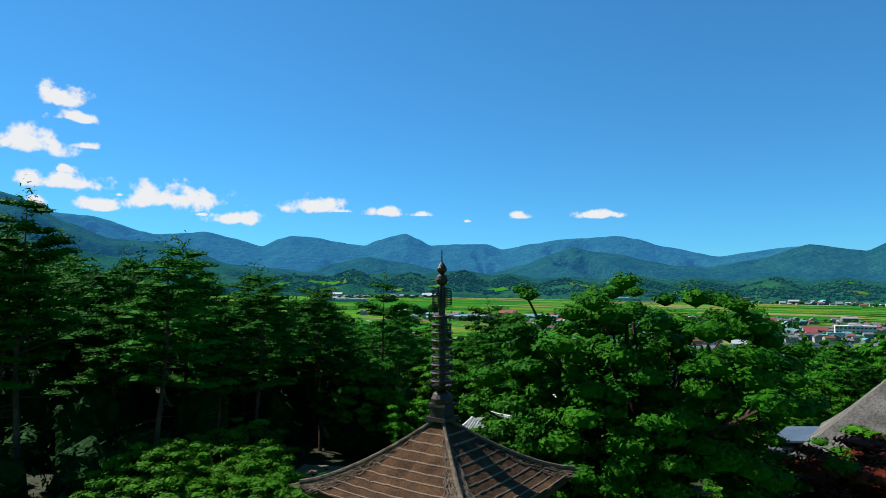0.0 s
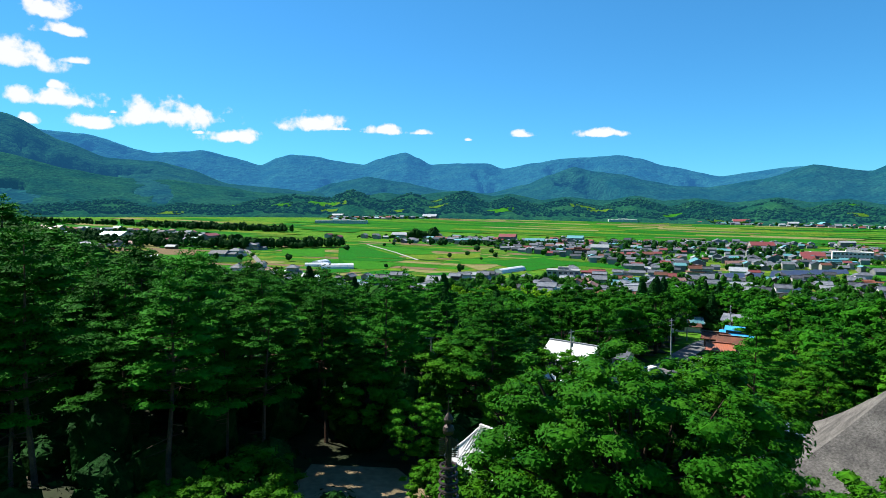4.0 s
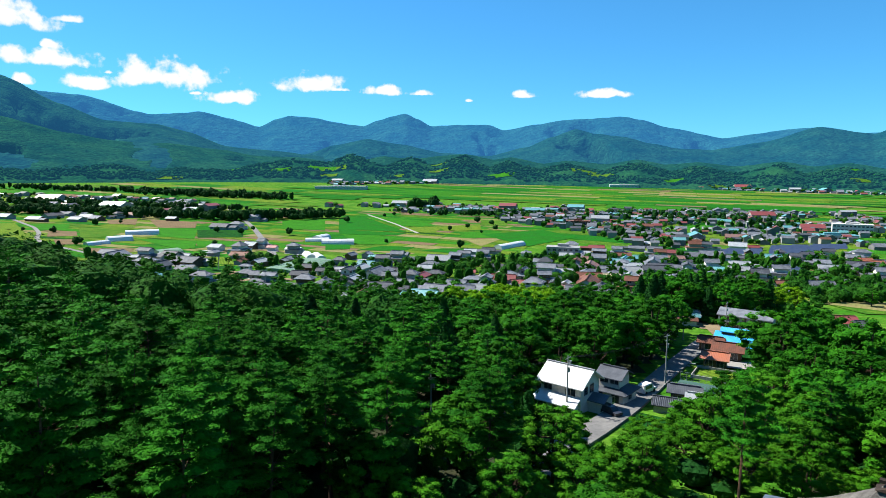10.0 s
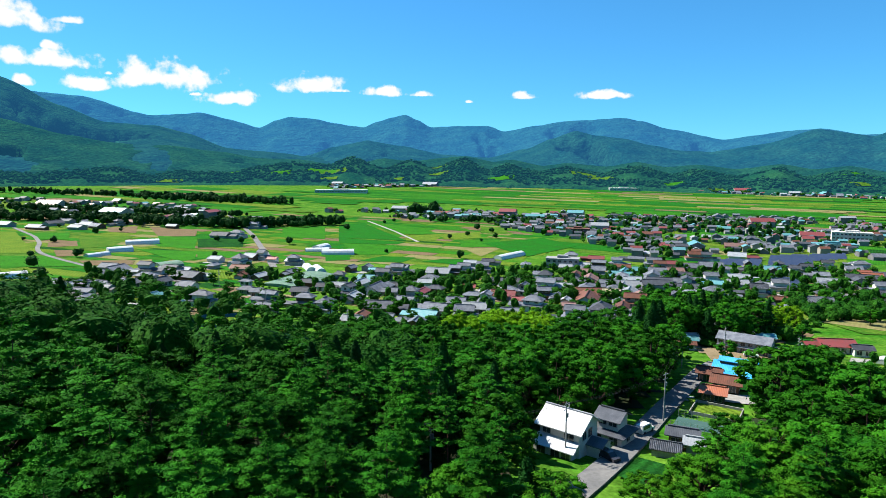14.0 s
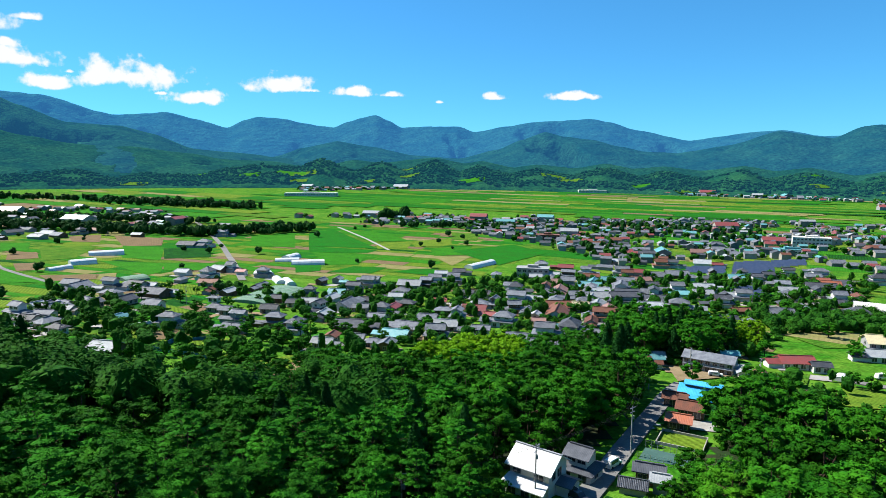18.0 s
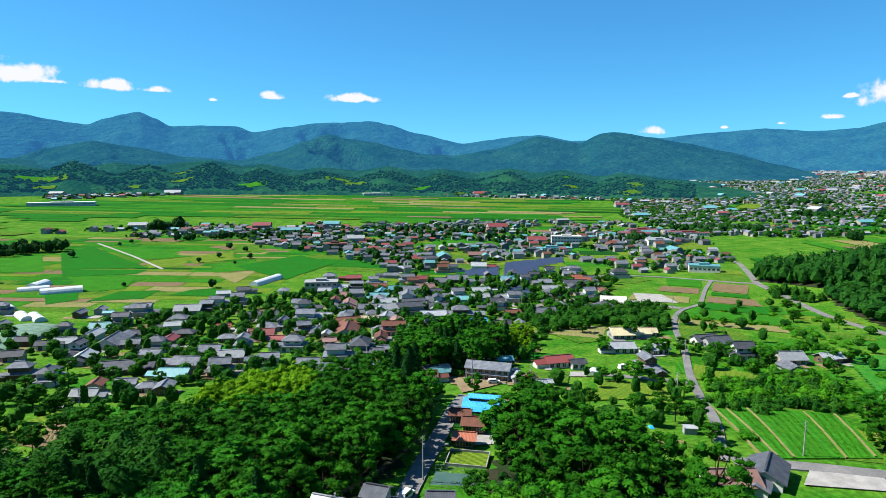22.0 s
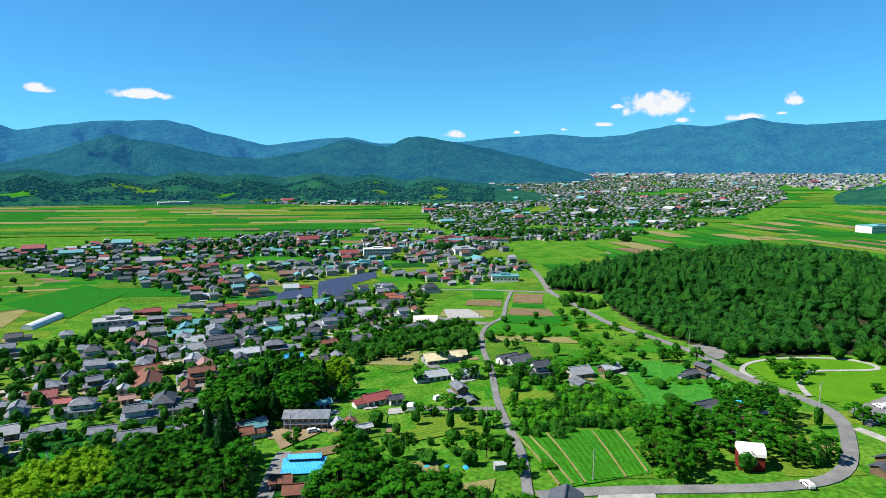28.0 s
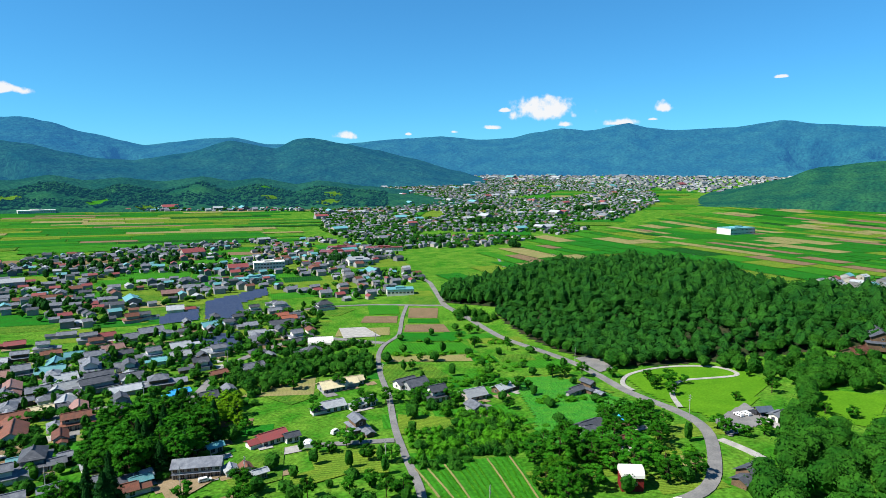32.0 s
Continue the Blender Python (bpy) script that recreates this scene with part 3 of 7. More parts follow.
class Kind:
    """One species: a few meshes, from which trees are planted."""
    def __init__(self, name, label, category, group, variants, height):
        self.name, self.label, self.category, self.group, self.variants, self.height = name, label, category, group, variants, height

    def plant(self, x, y, h, seed, label="", squash=1.0):
        rs = rng(seed)
        squash *= rng(seed + 77).uniform(0.86, 1.16)
        tm, cm = self.variants[seed % len(self.variants)]
        s = h / self.height
        ob = thing(self.name, x, y, gz(x, y), 0, label or self.label, self.category, self.group)
        ob.matrix_basis = pose(x, y, gz(x, y), 0, 0, rs.uniform(0, 360)) @ Matrix.Diagonal((s * squash, s * squash, s, 1))
        part("trunk", tm, None, ob)
        part("crown", cm, None, ob)
        return ob


PINE_NEAR = Kind("pine_tree", "tall red pine with flat green needle pads in the wood", "pine tree", "pines of the temple wood", [pine(s, 19, 4.6, 13, 95, 0.27) for s in (1, 2, 3, 4)], 19)
PINE_MID = Kind("pine_tree", "red pine with layered dark green boughs on the hillside", "pine tree", "pines of the hillside wood", [pine(s, 18, 5.0, 11, 36, 0.42) for s in (11, 12, 13, 14)], 18)
LEAF_NEAR = Kind("broadleaf_tree", "leafy green broadleaf tree beside the temple", "tree", "trees round the temple", [broadleaf(s, 12, 5.6, 170, 60, 0.2, M_fresh, 0.15, cr0=0.1, cr1=0.2, inner=0.65, dome=0.6) for s in (21, 22, 23)], 12)
LEAF_MID = Kind("broadleaf_tree", "rounded dark green broadleaf tree in the wood", "tree", "broadleaf trees of the wood", [broadleaf(s, 13, 5.6, 80, 30, 0.33, M_leaf, 0.15, 1.05, cr0=0.13, cr1=0.26, inner=0.74, outer=0.93, dome=0.8) for s in (31, 32, 33, 34)], 13)
LEAF_FINE = Kind("broadleaf_tree", "rounded green broadleaf tree in the wood", "tree", "broadleaf trees of the wood", [broadleaf(s, 13, 5.6, 90, 90, 0.24, M_leaf, 0.15, 1.05, cr0=0.12, cr1=0.24, inner=0.74, outer=0.93, dome=0.8) for s in (35, 36, 37, 38)], 13)
MAPLE_NEAR = Kind("maple_tree", "bright green maple with layered leaves", "maple", "green maples by the temple", [broadleaf(s, 7, 4.6, 140, 48, 0.17, M_bright, 0.25, 0.7, cr0=0.08, cr1=0.19) for s in (41, 42)], 7)
CEDAR_MID = Kind("cedar_tree", "dark green cedar with a ragged pointed crown", "cedar", "cedars of the grove", [conifer(s, 20, 4.4, 2400, 0.5) for s in (51, 52, 53)], 20)
BAMBOO = Kind("bamboo_clump", "yellow-green feathery bamboo at the edge of the wood", "bamboo", "bamboo by the village", [broadleaf(s, 10, 3.4, 44, 60, 0.28, M_bamboo, 0.1, 1.2) for s in (61, 62)], 10)
GARDEN = Kind("garden_tree", "small round green tree in a garden", "tree", "garden and field trees", [broadleaf(s, 6, 2.7, 28, 30, 0.27, M_leaf, 0.12, 1.0, cr0=0.22, cr1=0.36, inner=0.6, outer=0.85, dome=0.7) for s in (71, 72, 73)], 6)


def inside(x, y, poly):
    hit, j = False, len(poly) - 1
    for i, (a, b) in enumerate(poly):
        c, d = poly[j]
        if (b > y) != (d > y) and x < (c - a) * (y - b) / (d - b) + a:
            hit = not hit
        j = i
    return hit


def scatter(poly, gap, seed, keep=lambda x, y: True):
    """Points inside a polygon, at least gap apart from each other."""
    rs = rng(seed)
    xs, ys = [p[0] for p in poly], [p[1] for p in poly]
    area = (max(xs) - min(xs)) * (max(ys) - min(ys))
    out, cells = [], {}
    for _ in range(int(5 * area / gap ** 2)):
        x, y = rs.uniform(min(xs), max(xs)), rs.uniform(min(ys), max(ys))
        i, j = int(x // gap), int(y // gap)
        if any((x - a) ** 2 + (y - b) ** 2 < gap * gap for u in (-1, 0, 1) for v in (-1, 0, 1) for a, b in cells.get((i + u, j + v), ())):
            continue
        if inside(x, y, poly) and keep(x, y):
            out.append((x, y))
            cells.setdefault((i, j), []).append((x, y))
    return out

# ---- woods ----
ROAD_TEMPLE = [(10, 68), (17, 82), (25, 94), (33, 106), (38, 114), (44, 124), (57, 143), (65, 155), (71, 166), (80, 178)]
CLEAR = [(22, 103, 10), (32, 107, 9), (0, 19.4, 8), (3.6, 43.2, 5), (8.6, 28.5, 7), (33, 41, 13), (29, 51, 5), (24, 51, 3.5), (42, 105, 8), (60, 128, 9), (70, 140, 8), (-7, 45, 4), (-5.5, 49, 6), (-9.5, 50, 5), (10, 34, 3)] + [(x, y, 6.0) for x, y in ROAD_TEMPLE] + [(21, 88, 7), (29, 100, 7), (34, 97, 6), (14, 90, 5)]


def open_ground(x, y):
    return all((x - a) ** 2 + (y - b) ** 2 > r * r for a, b, r in CLEAR)


WOOD_LEFT = [(-150, 190), (-100, 150), (-60, 122), (-43, 124), (-25, 146), (8, 120), (10, 95), (4, 58), (-4, 53), (-9, 49), (-19, 40), (-36, 33), (-80, 28), (-150, 60), (-190, 150)]
WOOD_ROAD = [(-25, 146), (-5, 163), (25, 180), (52, 196), (70, 188), (62, 164), (46, 136), (34, 120), (24, 114), (12, 112), (8, 120)]
BAMBOO_WEST = [(0, 171), (9, 188), (30, 192), (31, 176), (22, 159), (5, 161)]
BAMBOO_EAST = [(116, 229), (134, 259), (145, 251), (129, 223)]
GROVE = [(74, 212), (92, 203), (112, 213), (128, 236), (120, 262), (95, 262), (76, 238)]
WOOD_RIGHT = [(38, 76), (42, 95), (54, 112), (62, 122), (76, 136), (87, 137), (84, 124), (82, 111), (90, 100), (92, 88), (84, 66), (62, 52)]
BARN_TREES = [(176, 102, 11), (184, 100, 10), (190, 108, 9), (168, 98, 9), (178, 92, 10), (186, 88, 9), (194, 96, 8), (157, 89, 10), (149, 84, 10), (163, 84, 8), (180, 78, 9), (187, 71, 9), (192, 79, 8), (191, 63, 8), (182, 68, 7), (198, 85, 7), (153, 94, 8), (170, 109, 8), (180, 112, 8), (178, 84, 8)]
WOOD_PARK = [(180, 48), (200, 46), (222, 44), (240, 56), (262, 46), (300, 55), (345, 60), (350, -30), (260, -40), (180, 0)]

FAR_WOOD, PARK_WOOD = [], []


def wood_height(x, y, h):
    """The wood climbs towards the left: its canopy line as seen from the temple."""
    b, d = math.degrees(math.atan2(x, y)), y
    low = 30.4 + d * np.interp(b, (-36, -28, -21.5, -9.5, 0.8, 5, 20), (0.073, 0.05, 0.014, -0.0155, -0.041, -0.068, -0.07))
    high = 39.0 + d * np.interp(b, (-36, -32, -28, -21.5, -9.5, 0.8, 5, 20), (-0.02, -0.05, -0.1, -0.105, -0.113, -0.122, -0.149, -0.15))
    return max(5.0, min(h, min(low, high) - np.interp(y, (45, 90), (0.4, 3.2)) * np.interp(b, (-34, -29), (0.1, 1)) + 1.5 * math.sin(7 * x + 3 * y) - gz(x, y)))


for k, (x, y) in enumerate(scatter(WOOD_LEFT, 5.7, 101, open_ground)):
    d = math.hypot(x, y)
    rs = rng(5000 + k)
    if d < 60 or (abs(x) < 30 and d < 78):
        PINE_NEAR.plant(x, y, wood_height(x, y, rs.uniform(15, 19.5)), 300 + k)
    elif rs.uniform() < (0.6 if y < 100 else 0.25):
        PINE_MID.plant(x, y, wood_height(x, y, rs.uniform(14.5, 19)), 300 + k)
    elif rs.uniform() < 0.12:
        CEDAR_MID.plant(x, y, wood_height(x, y, rs.uniform(15, 19)), 300 + k)
    elif d > 116:
        h = rs.uniform(10.5, 15)
        FAR_WOOD.append((x, y, h, h * rs.uniform(0.36, 0.46)))
    else:
        (LEAF_FINE if d < 84 else LEAF_MID).plant(x, y, wood_height(x, y, rs.uniform(10.5, 15.5)), 300 + k)
for k, (x, y) in enumerate(scatter([(-19, 41), (-36, 34), (-56, 40), (-58, 62), (-36, 72), (-12, 74), (-6, 58), (-10, 52)], 6.3, 108, open_ground)):
    PINE_NEAR.plant(x, y, wood_height(x, y, rng(k + 70).uniform(11, 16)), 380 + k)
for k, (x, y) in enumerate(scatter(WOOD_ROAD, 5.6, 102, open_ground)):
    rs = rng(6000 + k)
    if inside(x, y, BAMBOO_WEST):
        continue
    if x > 52 and y > 158 and rs.uniform() < 0.5:
        CEDAR_MID.plant(x, y, rs.uniform(14, 18), 700 + k)
    else:
        (LEAF_FINE if math.hypot(x, y) < 112 else LEAF_MID).plant(x, y, rs.uniform(10, 14.5), 700 + k)
for k, (x, y) in enumerate(scatter(GROVE, 5.0, 103)):
    (CEDAR_MID if k % 3 == 0 else LEAF_MID).plant(x, y, rng(k).uniform(10, 15), 900 + k)
for k, (x, y) in enumerate(scatter(WOOD_RIGHT, 6.6, 104, open_ground)):
    rs = rng(7000 + k)
    (PINE_MID if rs.uniform() < 0.15 else LEAF_FINE if math.hypot(x, y) < 96 else LEAF_MID).plant(x, y, rs.uniform(6.5, 8.5) if math.degrees(math.atan2(x, y)) < 28.8 else rs.uniform(9.5, 14.5) + (2.5 if y > 95 else 0), 1000 + k)
for k, (x, y, h) in enumerate(BARN_TREES):
    LEAF_MID.plant(x, y, h, 1100 + k, "broad dark green tree beside the red barn", 1.2)
MAPLE_NEAR.plant(161, 94, 8, 1190, "bright yellow-green tree in front of dark trees")
for k, (x, y) in enumerate(scatter(WOOD_PARK, 7.2, 106, lambda x, y: (x - 212) ** 2 + (y - 50) ** 2 > 90 and not inside(x, y, [(255, 46), (310, 50), (325, 22), (262, 20)]))):
    PARK_WOOD.append((x, y, rng(k).uniform(7, 11), rng(k).uniform(3.6, 5.4)))
for k, (x, y) in enumerate(scatter([(198, 78), (226, 82), (242, 100), (226, 112), (204, 102)], 6.5, 107)):
    LEAF_MID.plant(x, y, rng(k).uniform(6, 10), 1250 + k)
for k, (x, y) in enumerate(scatter(BAMBOO_WEST, 3.8, 109)):
    BAMBOO.plant(x, y, rng(k).uniform(9.5, 12.5), 760 + k)
for k, (x, y) in enumerate(scatter(BAMBOO_EAST, 4.6, 114)):
    BAMBOO.plant(x, y, rng(k).uniform(7, 9.5), 1300 + k)

# trees round the temple, one by one
GINKGO = Kind("ginkgo_tree", "huge spreading ginkgo with dense green leaves behind the pagoda", "ginkgo", "", [broadleaf(81, 15, 7.2, 430, 130, 0.13, M_ginkgo, 0.1, 1.1, cr0=0.06, cr1=0.13, inner=0.45)], 15)
GINKGO.plant(8.8, 29.0, 14.6, 0)
for k, (x, y, h) in enumerate([(-2.5, 51, 6), (-7, 55, 8), (6, 54, 7.5), (8.5, 40.5, 6.5), (7.6, 37, 6), (11, 46, 6.5), (13, 55, 7), (16.5, 49, 6.5), (20, 60, 8), (12, 66, 9), (2, 64, 10), (34, 78, 9), (18, 38, 5.5), (46, 74, 11), (52, 64, 11), (48, 88, 12), (60, 78, 12), (40, 66, 9)]):
    LEAF_NEAR.plant(x, y, h, 1400 + k)
for k, (x, y, h) in enumerate([(15, 60, 6), (22, 66, 6), (29, 72, 6), (27, 78, 5.5), (33, 66, 6), (37, 60, 6.5), (-12.4, 38, 5.5), (-15, 33, 5.5), (-10, 33, 5), (-13, 28, 5), (-8.5, 30, 4.5), (3.6, 33.2, 7.6), (5.4, 32, 7), (-0.8, 42, 4), (22.5, 32, 7), (12, 92, 4), (36, 86, 6), (43, 58, 6)]):
    MAPLE_NEAR.plant(x, y, h, 1500 + k)
PINE_NEAR.plant(30.3, 60.7, 15.5, 1)
REDMAPLE = Kind("red_maple", "dark red leaved maple in front of the thatched hall", "maple", "red maples", [broadleaf(91, 8, 4.0, 60, 80, 0.17, M_redleaf, 0.25, 0.6)], 8)
for k, (x, y, h) in enumerate([(17.2, 25, 8.3), (20.5, 24.5, 8), (-10, 33, 3.5), (6.2, 23.2, 6.0)]):
    REDMAPLE.plant(x, y, h, 1600 + k)
TOPIARY = Kind("clipped_pine", "golden green clipped garden tree in rounded tiers", "tree", "", [broadleaf(95, 5, 1.5, 16, 90, 0.13, M_yellow, 0.2, 0.7)], 5)
TOPIARY.plant(22.3, 46.9, 5.2, 0)
TOPIARY.plant(7.5, 50, 3.4, 1)
CYPRESS = Kind("cypress_tree", "narrow dark green columnar cypress", "cypress", "", [conifer(97, 12, 1.7, 4000, 0.22, M_cedar, 0.04, 0.45)], 12)
CYPRESS.plant(9.5, 68, 10, 0)


# ---- far woods and shrubs: too many to count ----
def woods(name, trees, m, label, n=70, leaf=0.9, seed=0, category="wood", shrub=False, core=CORE_SMALL):
    """One mesh of many crowns, each a lumpy core with leaf sprays; trees: rows of x, y, height, radius."""
    rs = rng(seed)
    Vs, Fs, off = [], [], 0
    for x, y, h, r, *zz in trees:
        q = rs.normal(size=(n, 3))
        q /= np.linalg.norm(q, axis=1)[:, None]
        q[:, 2] = np.where(q[:, 2] < -0.3, -q[:, 2], q[:, 2])
        lob = lambda q: 1 + 0.25 * np.sin(4 * q[:, 0:1] + x) * np.cos(3.4 * q[:, 1:2] + y) + 0.12 * np.sin(9 * q[:, 2:3] + 7 * q[:, 0:1] + x + y)
        c = np.array([x, y, (zz[0] if zz else gz(x, y)) + h * (0.42 if shrub else 0.56)])
        half = np.array([r, r, h * (0.6 if shrub else 0.46)])
        v, f = leaf_sprays(c + q * lob(q) * half * rs.uniform(0.86, 1.08, (n, 1)), leaf * r / 3.0, rs, 0.35, q)
        cv, cf = core
        w = c + cv * lob(cv) * half * rs.uniform(0.78, 1.0, (len(cv), 1))
        Vs += [v, w]
        Fs += [f + off, cf + off + len(v)]
        off += len(v) + len(w)
    ob = mesh_object(name, np.concatenate(Vs).tolist(), np.concatenate(Fs).tolist(), m)
    return tagged(ob, label, category, kind="stuff")


def far_leaf(name, c1, c2):
    return mat(name, c1, c2, rough=0.7, scale=7, fine=0.4, trans=0.06, bump=0.5, bscale=0.9)


M_farleaf = far_leaf("woodland_leaves", (0.011, 0.075, 0.007), (0.034, 0.135, 0.011))
M_hillleaf = far_leaf("hill_wood_leaves", (0.009, 0.062, 0.010), (0.026, 0.115, 0.012))
M_fardark = far_leaf("dark_grove_leaves", (0.008, 0.05, 0.010), (0.018, 0.085, 0.013))
M_farlight = far_leaf("shrub_leaves", (0.03, 0.165, 0.006), (0.065, 0.24, 0.010))
woods("hillside_wood", FAR_WOOD, M_farleaf, "rounded tree crowns of the hillside wood", 420, 0.34, 13, core=CORE_ROUND)
for k, (x, y) in enumerate(scatter([(352, 92), (328, 108), (331, 86), (312, 58), (318, 44), (368, 28), (392, 36)], 6.2, 110, lambda x, y: (x - 371) ** 2 + (y - 36) ** 2 > 240) + scatter([(246, 52), (262, 54), (276, 48), (300, 56), (306, 48), (262, 48)], 6.5, 111) + scatter([(332, 214), (322, 190), (312, 160), (305, 150), (300, 141), (309, 138)], 5.5, 113)):
    PARK_WOOD.append((x, y, rng(k).uniform(5, 9), rng(k).uniform(2.6, 4.2)))
woods("park_wood", PARK_WOOD, M_farleaf, "dark rounded trees of the wood beside the park", 260, 0.36, 14, core=CORE_ROUND)
def weld(ob):
    bm = bmesh.new()
    bm.from_mesh(ob.data)
    bmesh.ops.remove_doubles(bm, verts=bm.verts, dist=0.004)
    bm.to_mesh(ob.data)
    bm.free()



# ---- temple ----
def box(x0, x1, y0, y1, z0, z1, top=1.0):
    """A box, narrowed at the top."""
    cx, cy = (x0 + x1) / 2, (y0 + y1) / 2
    t = lambda x, y: (cx + (x - cx) * top, cy + (y - cy) * top, z1)
    V = [(x0, y0, z0), (x1, y0, z0), (x1, y1, z0), (x0, y1, z0), t(x0, y0), t(x1, y0), t(x1, y1), t(x0, y1)]
    return V, [(3, 2, 1, 0), (4, 5, 6, 7), (0, 1, 5, 4), (1, 2, 6, 5), (2, 3, 7, 6), (3, 0, 4, 7)]


def lathe(rows, k=14):
    """A turned shape: rows of radius, height."""
    V = [(r * math.cos(6.28319 * j / k), r * math.sin(6.28319 * j / k), z) for r, z in rows for j in range(k)]
    F = [(i * k + j, i * k + (j + 1) % k, (i + 1) * k + (j + 1) % k, (i + 1) * k + j) for i in range(len(rows) - 1) for j in range(k)]
    return V, F


def ring(R, r, z, k=18, s=6):
    V = [((R + r * math.cos(6.28319 * b / s)) * math.cos(6.28319 * a / k), (R + r * math.cos(6.28319 * b / s)) * math.sin(6.28319 * a / k), z + r * math.sin(6.28319 * b / s)) for a in range(k) for b in range(s)]
    F = [(a * s + b, ((a + 1) % k) * s + b, ((a + 1) % k) * s + (b + 1) % s, a * s + (b + 1) % s) for a in range(k) for b in range(s)]
    return V, F


def curved_roof(W, D, H, lift, ridge_len=0.0, nu=16, nv=10, thick=0.32, curve=1.4, v0=0.0):
    """Hipped roof with a hollow slope and lifted corners over a W x D plan; eave at z 0, top at H. Returns mesh data and a function side, u, v -> point."""
    def at(side, u, v):
        a, b = (W / 2, D / 2) if side % 2 == 0 else (D / 2, W / 2)
        rl = (ridge_len / 2 if side % 2 == 0 else 0.0)
        hx = rl + (a - rl) * v
        x, y = u * hx, -b * v
        if side % 2 == 1:
            y = -(ridge_len / 2 + (b - ridge_len / 2) * v)
        z = H * (1 - v) ** curve + lift * abs(u) ** 3 * v ** 2
        t = side * math.pi / 2
        return (x * math.cos(t) - y * math.sin(t), x * math.sin(t) + y * math.cos(t), z)
    V, F = [], []
    for side in range(4):
        base = len(V)
        for j in range(nv + 1):
            for i in range(nu + 1):
                V.append(at(side, -1 + 2 * i / nu, v0 + (1 - v0) * j / nv))
        for j in range(nv):
            for i in range(nu):
                p = base + j * (nu + 1) + i
                F.append((p, p + nu + 1, p + nu + 2, p + 1))
        e = len(V)
        for i in range(nu + 1):
            x, y, z = at(side, -1 + 2 * i / nu, 1.0)
            V.append((x * 0.985, y * 0.985, z - thick))
        for i in range(nu + 1):
            x, y, z = at(side, -1 + 2 * i / nu, 1.0)
            V.append((x * 0.55, y * 0.55, 0.15 - thick))
        last = base + nv * (nu + 1)
        for i in range(nu):
            F.append((last + i, e + i, e + i + 1, last + i + 1))
            F.append((e + i, e + nu + 1 + i, e + nu + 2 + i, e + i + 1))
    return (V, F), at


def pagoda(x, y, z, yaw):
    """Three-storied pagoda: timber bodies, bark-shingled roofs with pale battens, bronze finial."""
    th = thing("pagoda", x, y, z, yaw, "three-storied wooden pagoda with brown shingled roofs and a bronze finial", "pagoda")
    part("base", box(-3.4, 3.4, -3.4, 3.4, -2.0, 0.5), M_concrete, th, "stone platform")
    for k, (w, eave, top, body) in enumerate([(8.8, 3.3, 5.4, 4.4), (8.2, 6.6, 8.3, 3.7), (7.7, 9.38, 11.9, 3.2)]):
        low = 0.5 if k == 0 else (5.0, 7.9)[k - 1]
        wall = part("wall", box(-body / 2, body / 2, -body / 2, body / 2, low, eave + 0.4), M_white, th, "white plaster wall panels")
        for sx in (-1, -0.34, 0.34, 1):
            for sy in (-1, -0.34, 0.34, 1):
                if abs(sx) == 1 or abs(sy) == 1:
                    px, py = sx * body / 2, sy * body / 2
                    part("post", box(px - 0.13, px + 0.13, py - 0.13, py + 0.13, low, eave + 0.4), M_darkwood, wall)
        part("bracket_frame", box(-body / 2 - 0.7, body / 2 + 0.7, -body / 2 - 0.7, body / 2 + 0.7, eave - 0.35, eave + 0.1, 1.15), M_darkwood, th)
        (V, F), at = curved_roof(w, w, top - eave, 0.2, v0=0.02 if k == 2 else 0.3)
        V = [(a, b, c + eave) for a, b, c in V]
        roof = part("roof", (V, F), M_shingle, th, "brown bark shingle roof")
        weld(roof)
        for side in range(4):
            if k == 2:
                for j in range(10):
                    v = 0.17 + 0.09 * j
                    rows = [at(side, -0.96 + 0.08 * i, v) for i in range(25)]
                    rs = rng(side * 20 + j)
                    pv, pf = [], []
                    for i, p in enumerate(rows):
                        q = at(side, -0.96 + 0.08 * i, v + 0.011)
                        wob = rs.normal() * 0.012
                        pv += [(p[0], p[1], p[2] + eave + 0.035 + wob), (q[0], q[1], q[2] + eave + 0.03 + wob), (q[0], q[1], q[2] + eave - 0.02)]
                        if i:
                            pf += [(3 * i - 3, 3 * i - 2, 3 * i + 1, 3 * i), (3 * i - 2, 3 * i - 1, 3 * i + 2, 3 * i + 1)]
                    part("batten", (pv, pf), M_batten, roof)
            hip = [at(side, 1, 0.05 + 0.95 * j / 10) for j in range(11)]
            tv, tf = tube([(a, b, c + eave + 0.04) for a, b, c in hip], [0.07 + 0.004 * j for j in range(11)], 8)
            rs = rng(side)
            straw, sf = [], []
            for q in range(1500 if k == 2 else 60):
                v = rs.uniform(0.04, 1)
                o = at(side, 1 - 0.26 * rs.uniform() ** 1.5, v) if rs.uniform() < 0.5 else at((side + 1) % 4, -1 + 0.26 * rs.uniform() ** 1.5, v)
                e = at(side, 1, min(1.0, v + 0.06))
                d = np.array([o[0] * 0.06, o[1] * 0.06, -0.10]) + rs.normal(size=3) * 0.03
                n = len(straw)
                o = np.array(o) + (0, 0, eave + 0.05)
                s = np.cross(d, (0, 0, 1.0)) * 0.12
                straw += [tuple(o - s), tuple(o + s), tuple(o + d * 1.4 + (0, 0, 0.02))]
                sf.append((n, n + 1, n + 2))
            part("hip_ridge", merge((tv, tf), (straw, sf)), M_ridgethatch, roof, "bleached straw bundle along the hip")
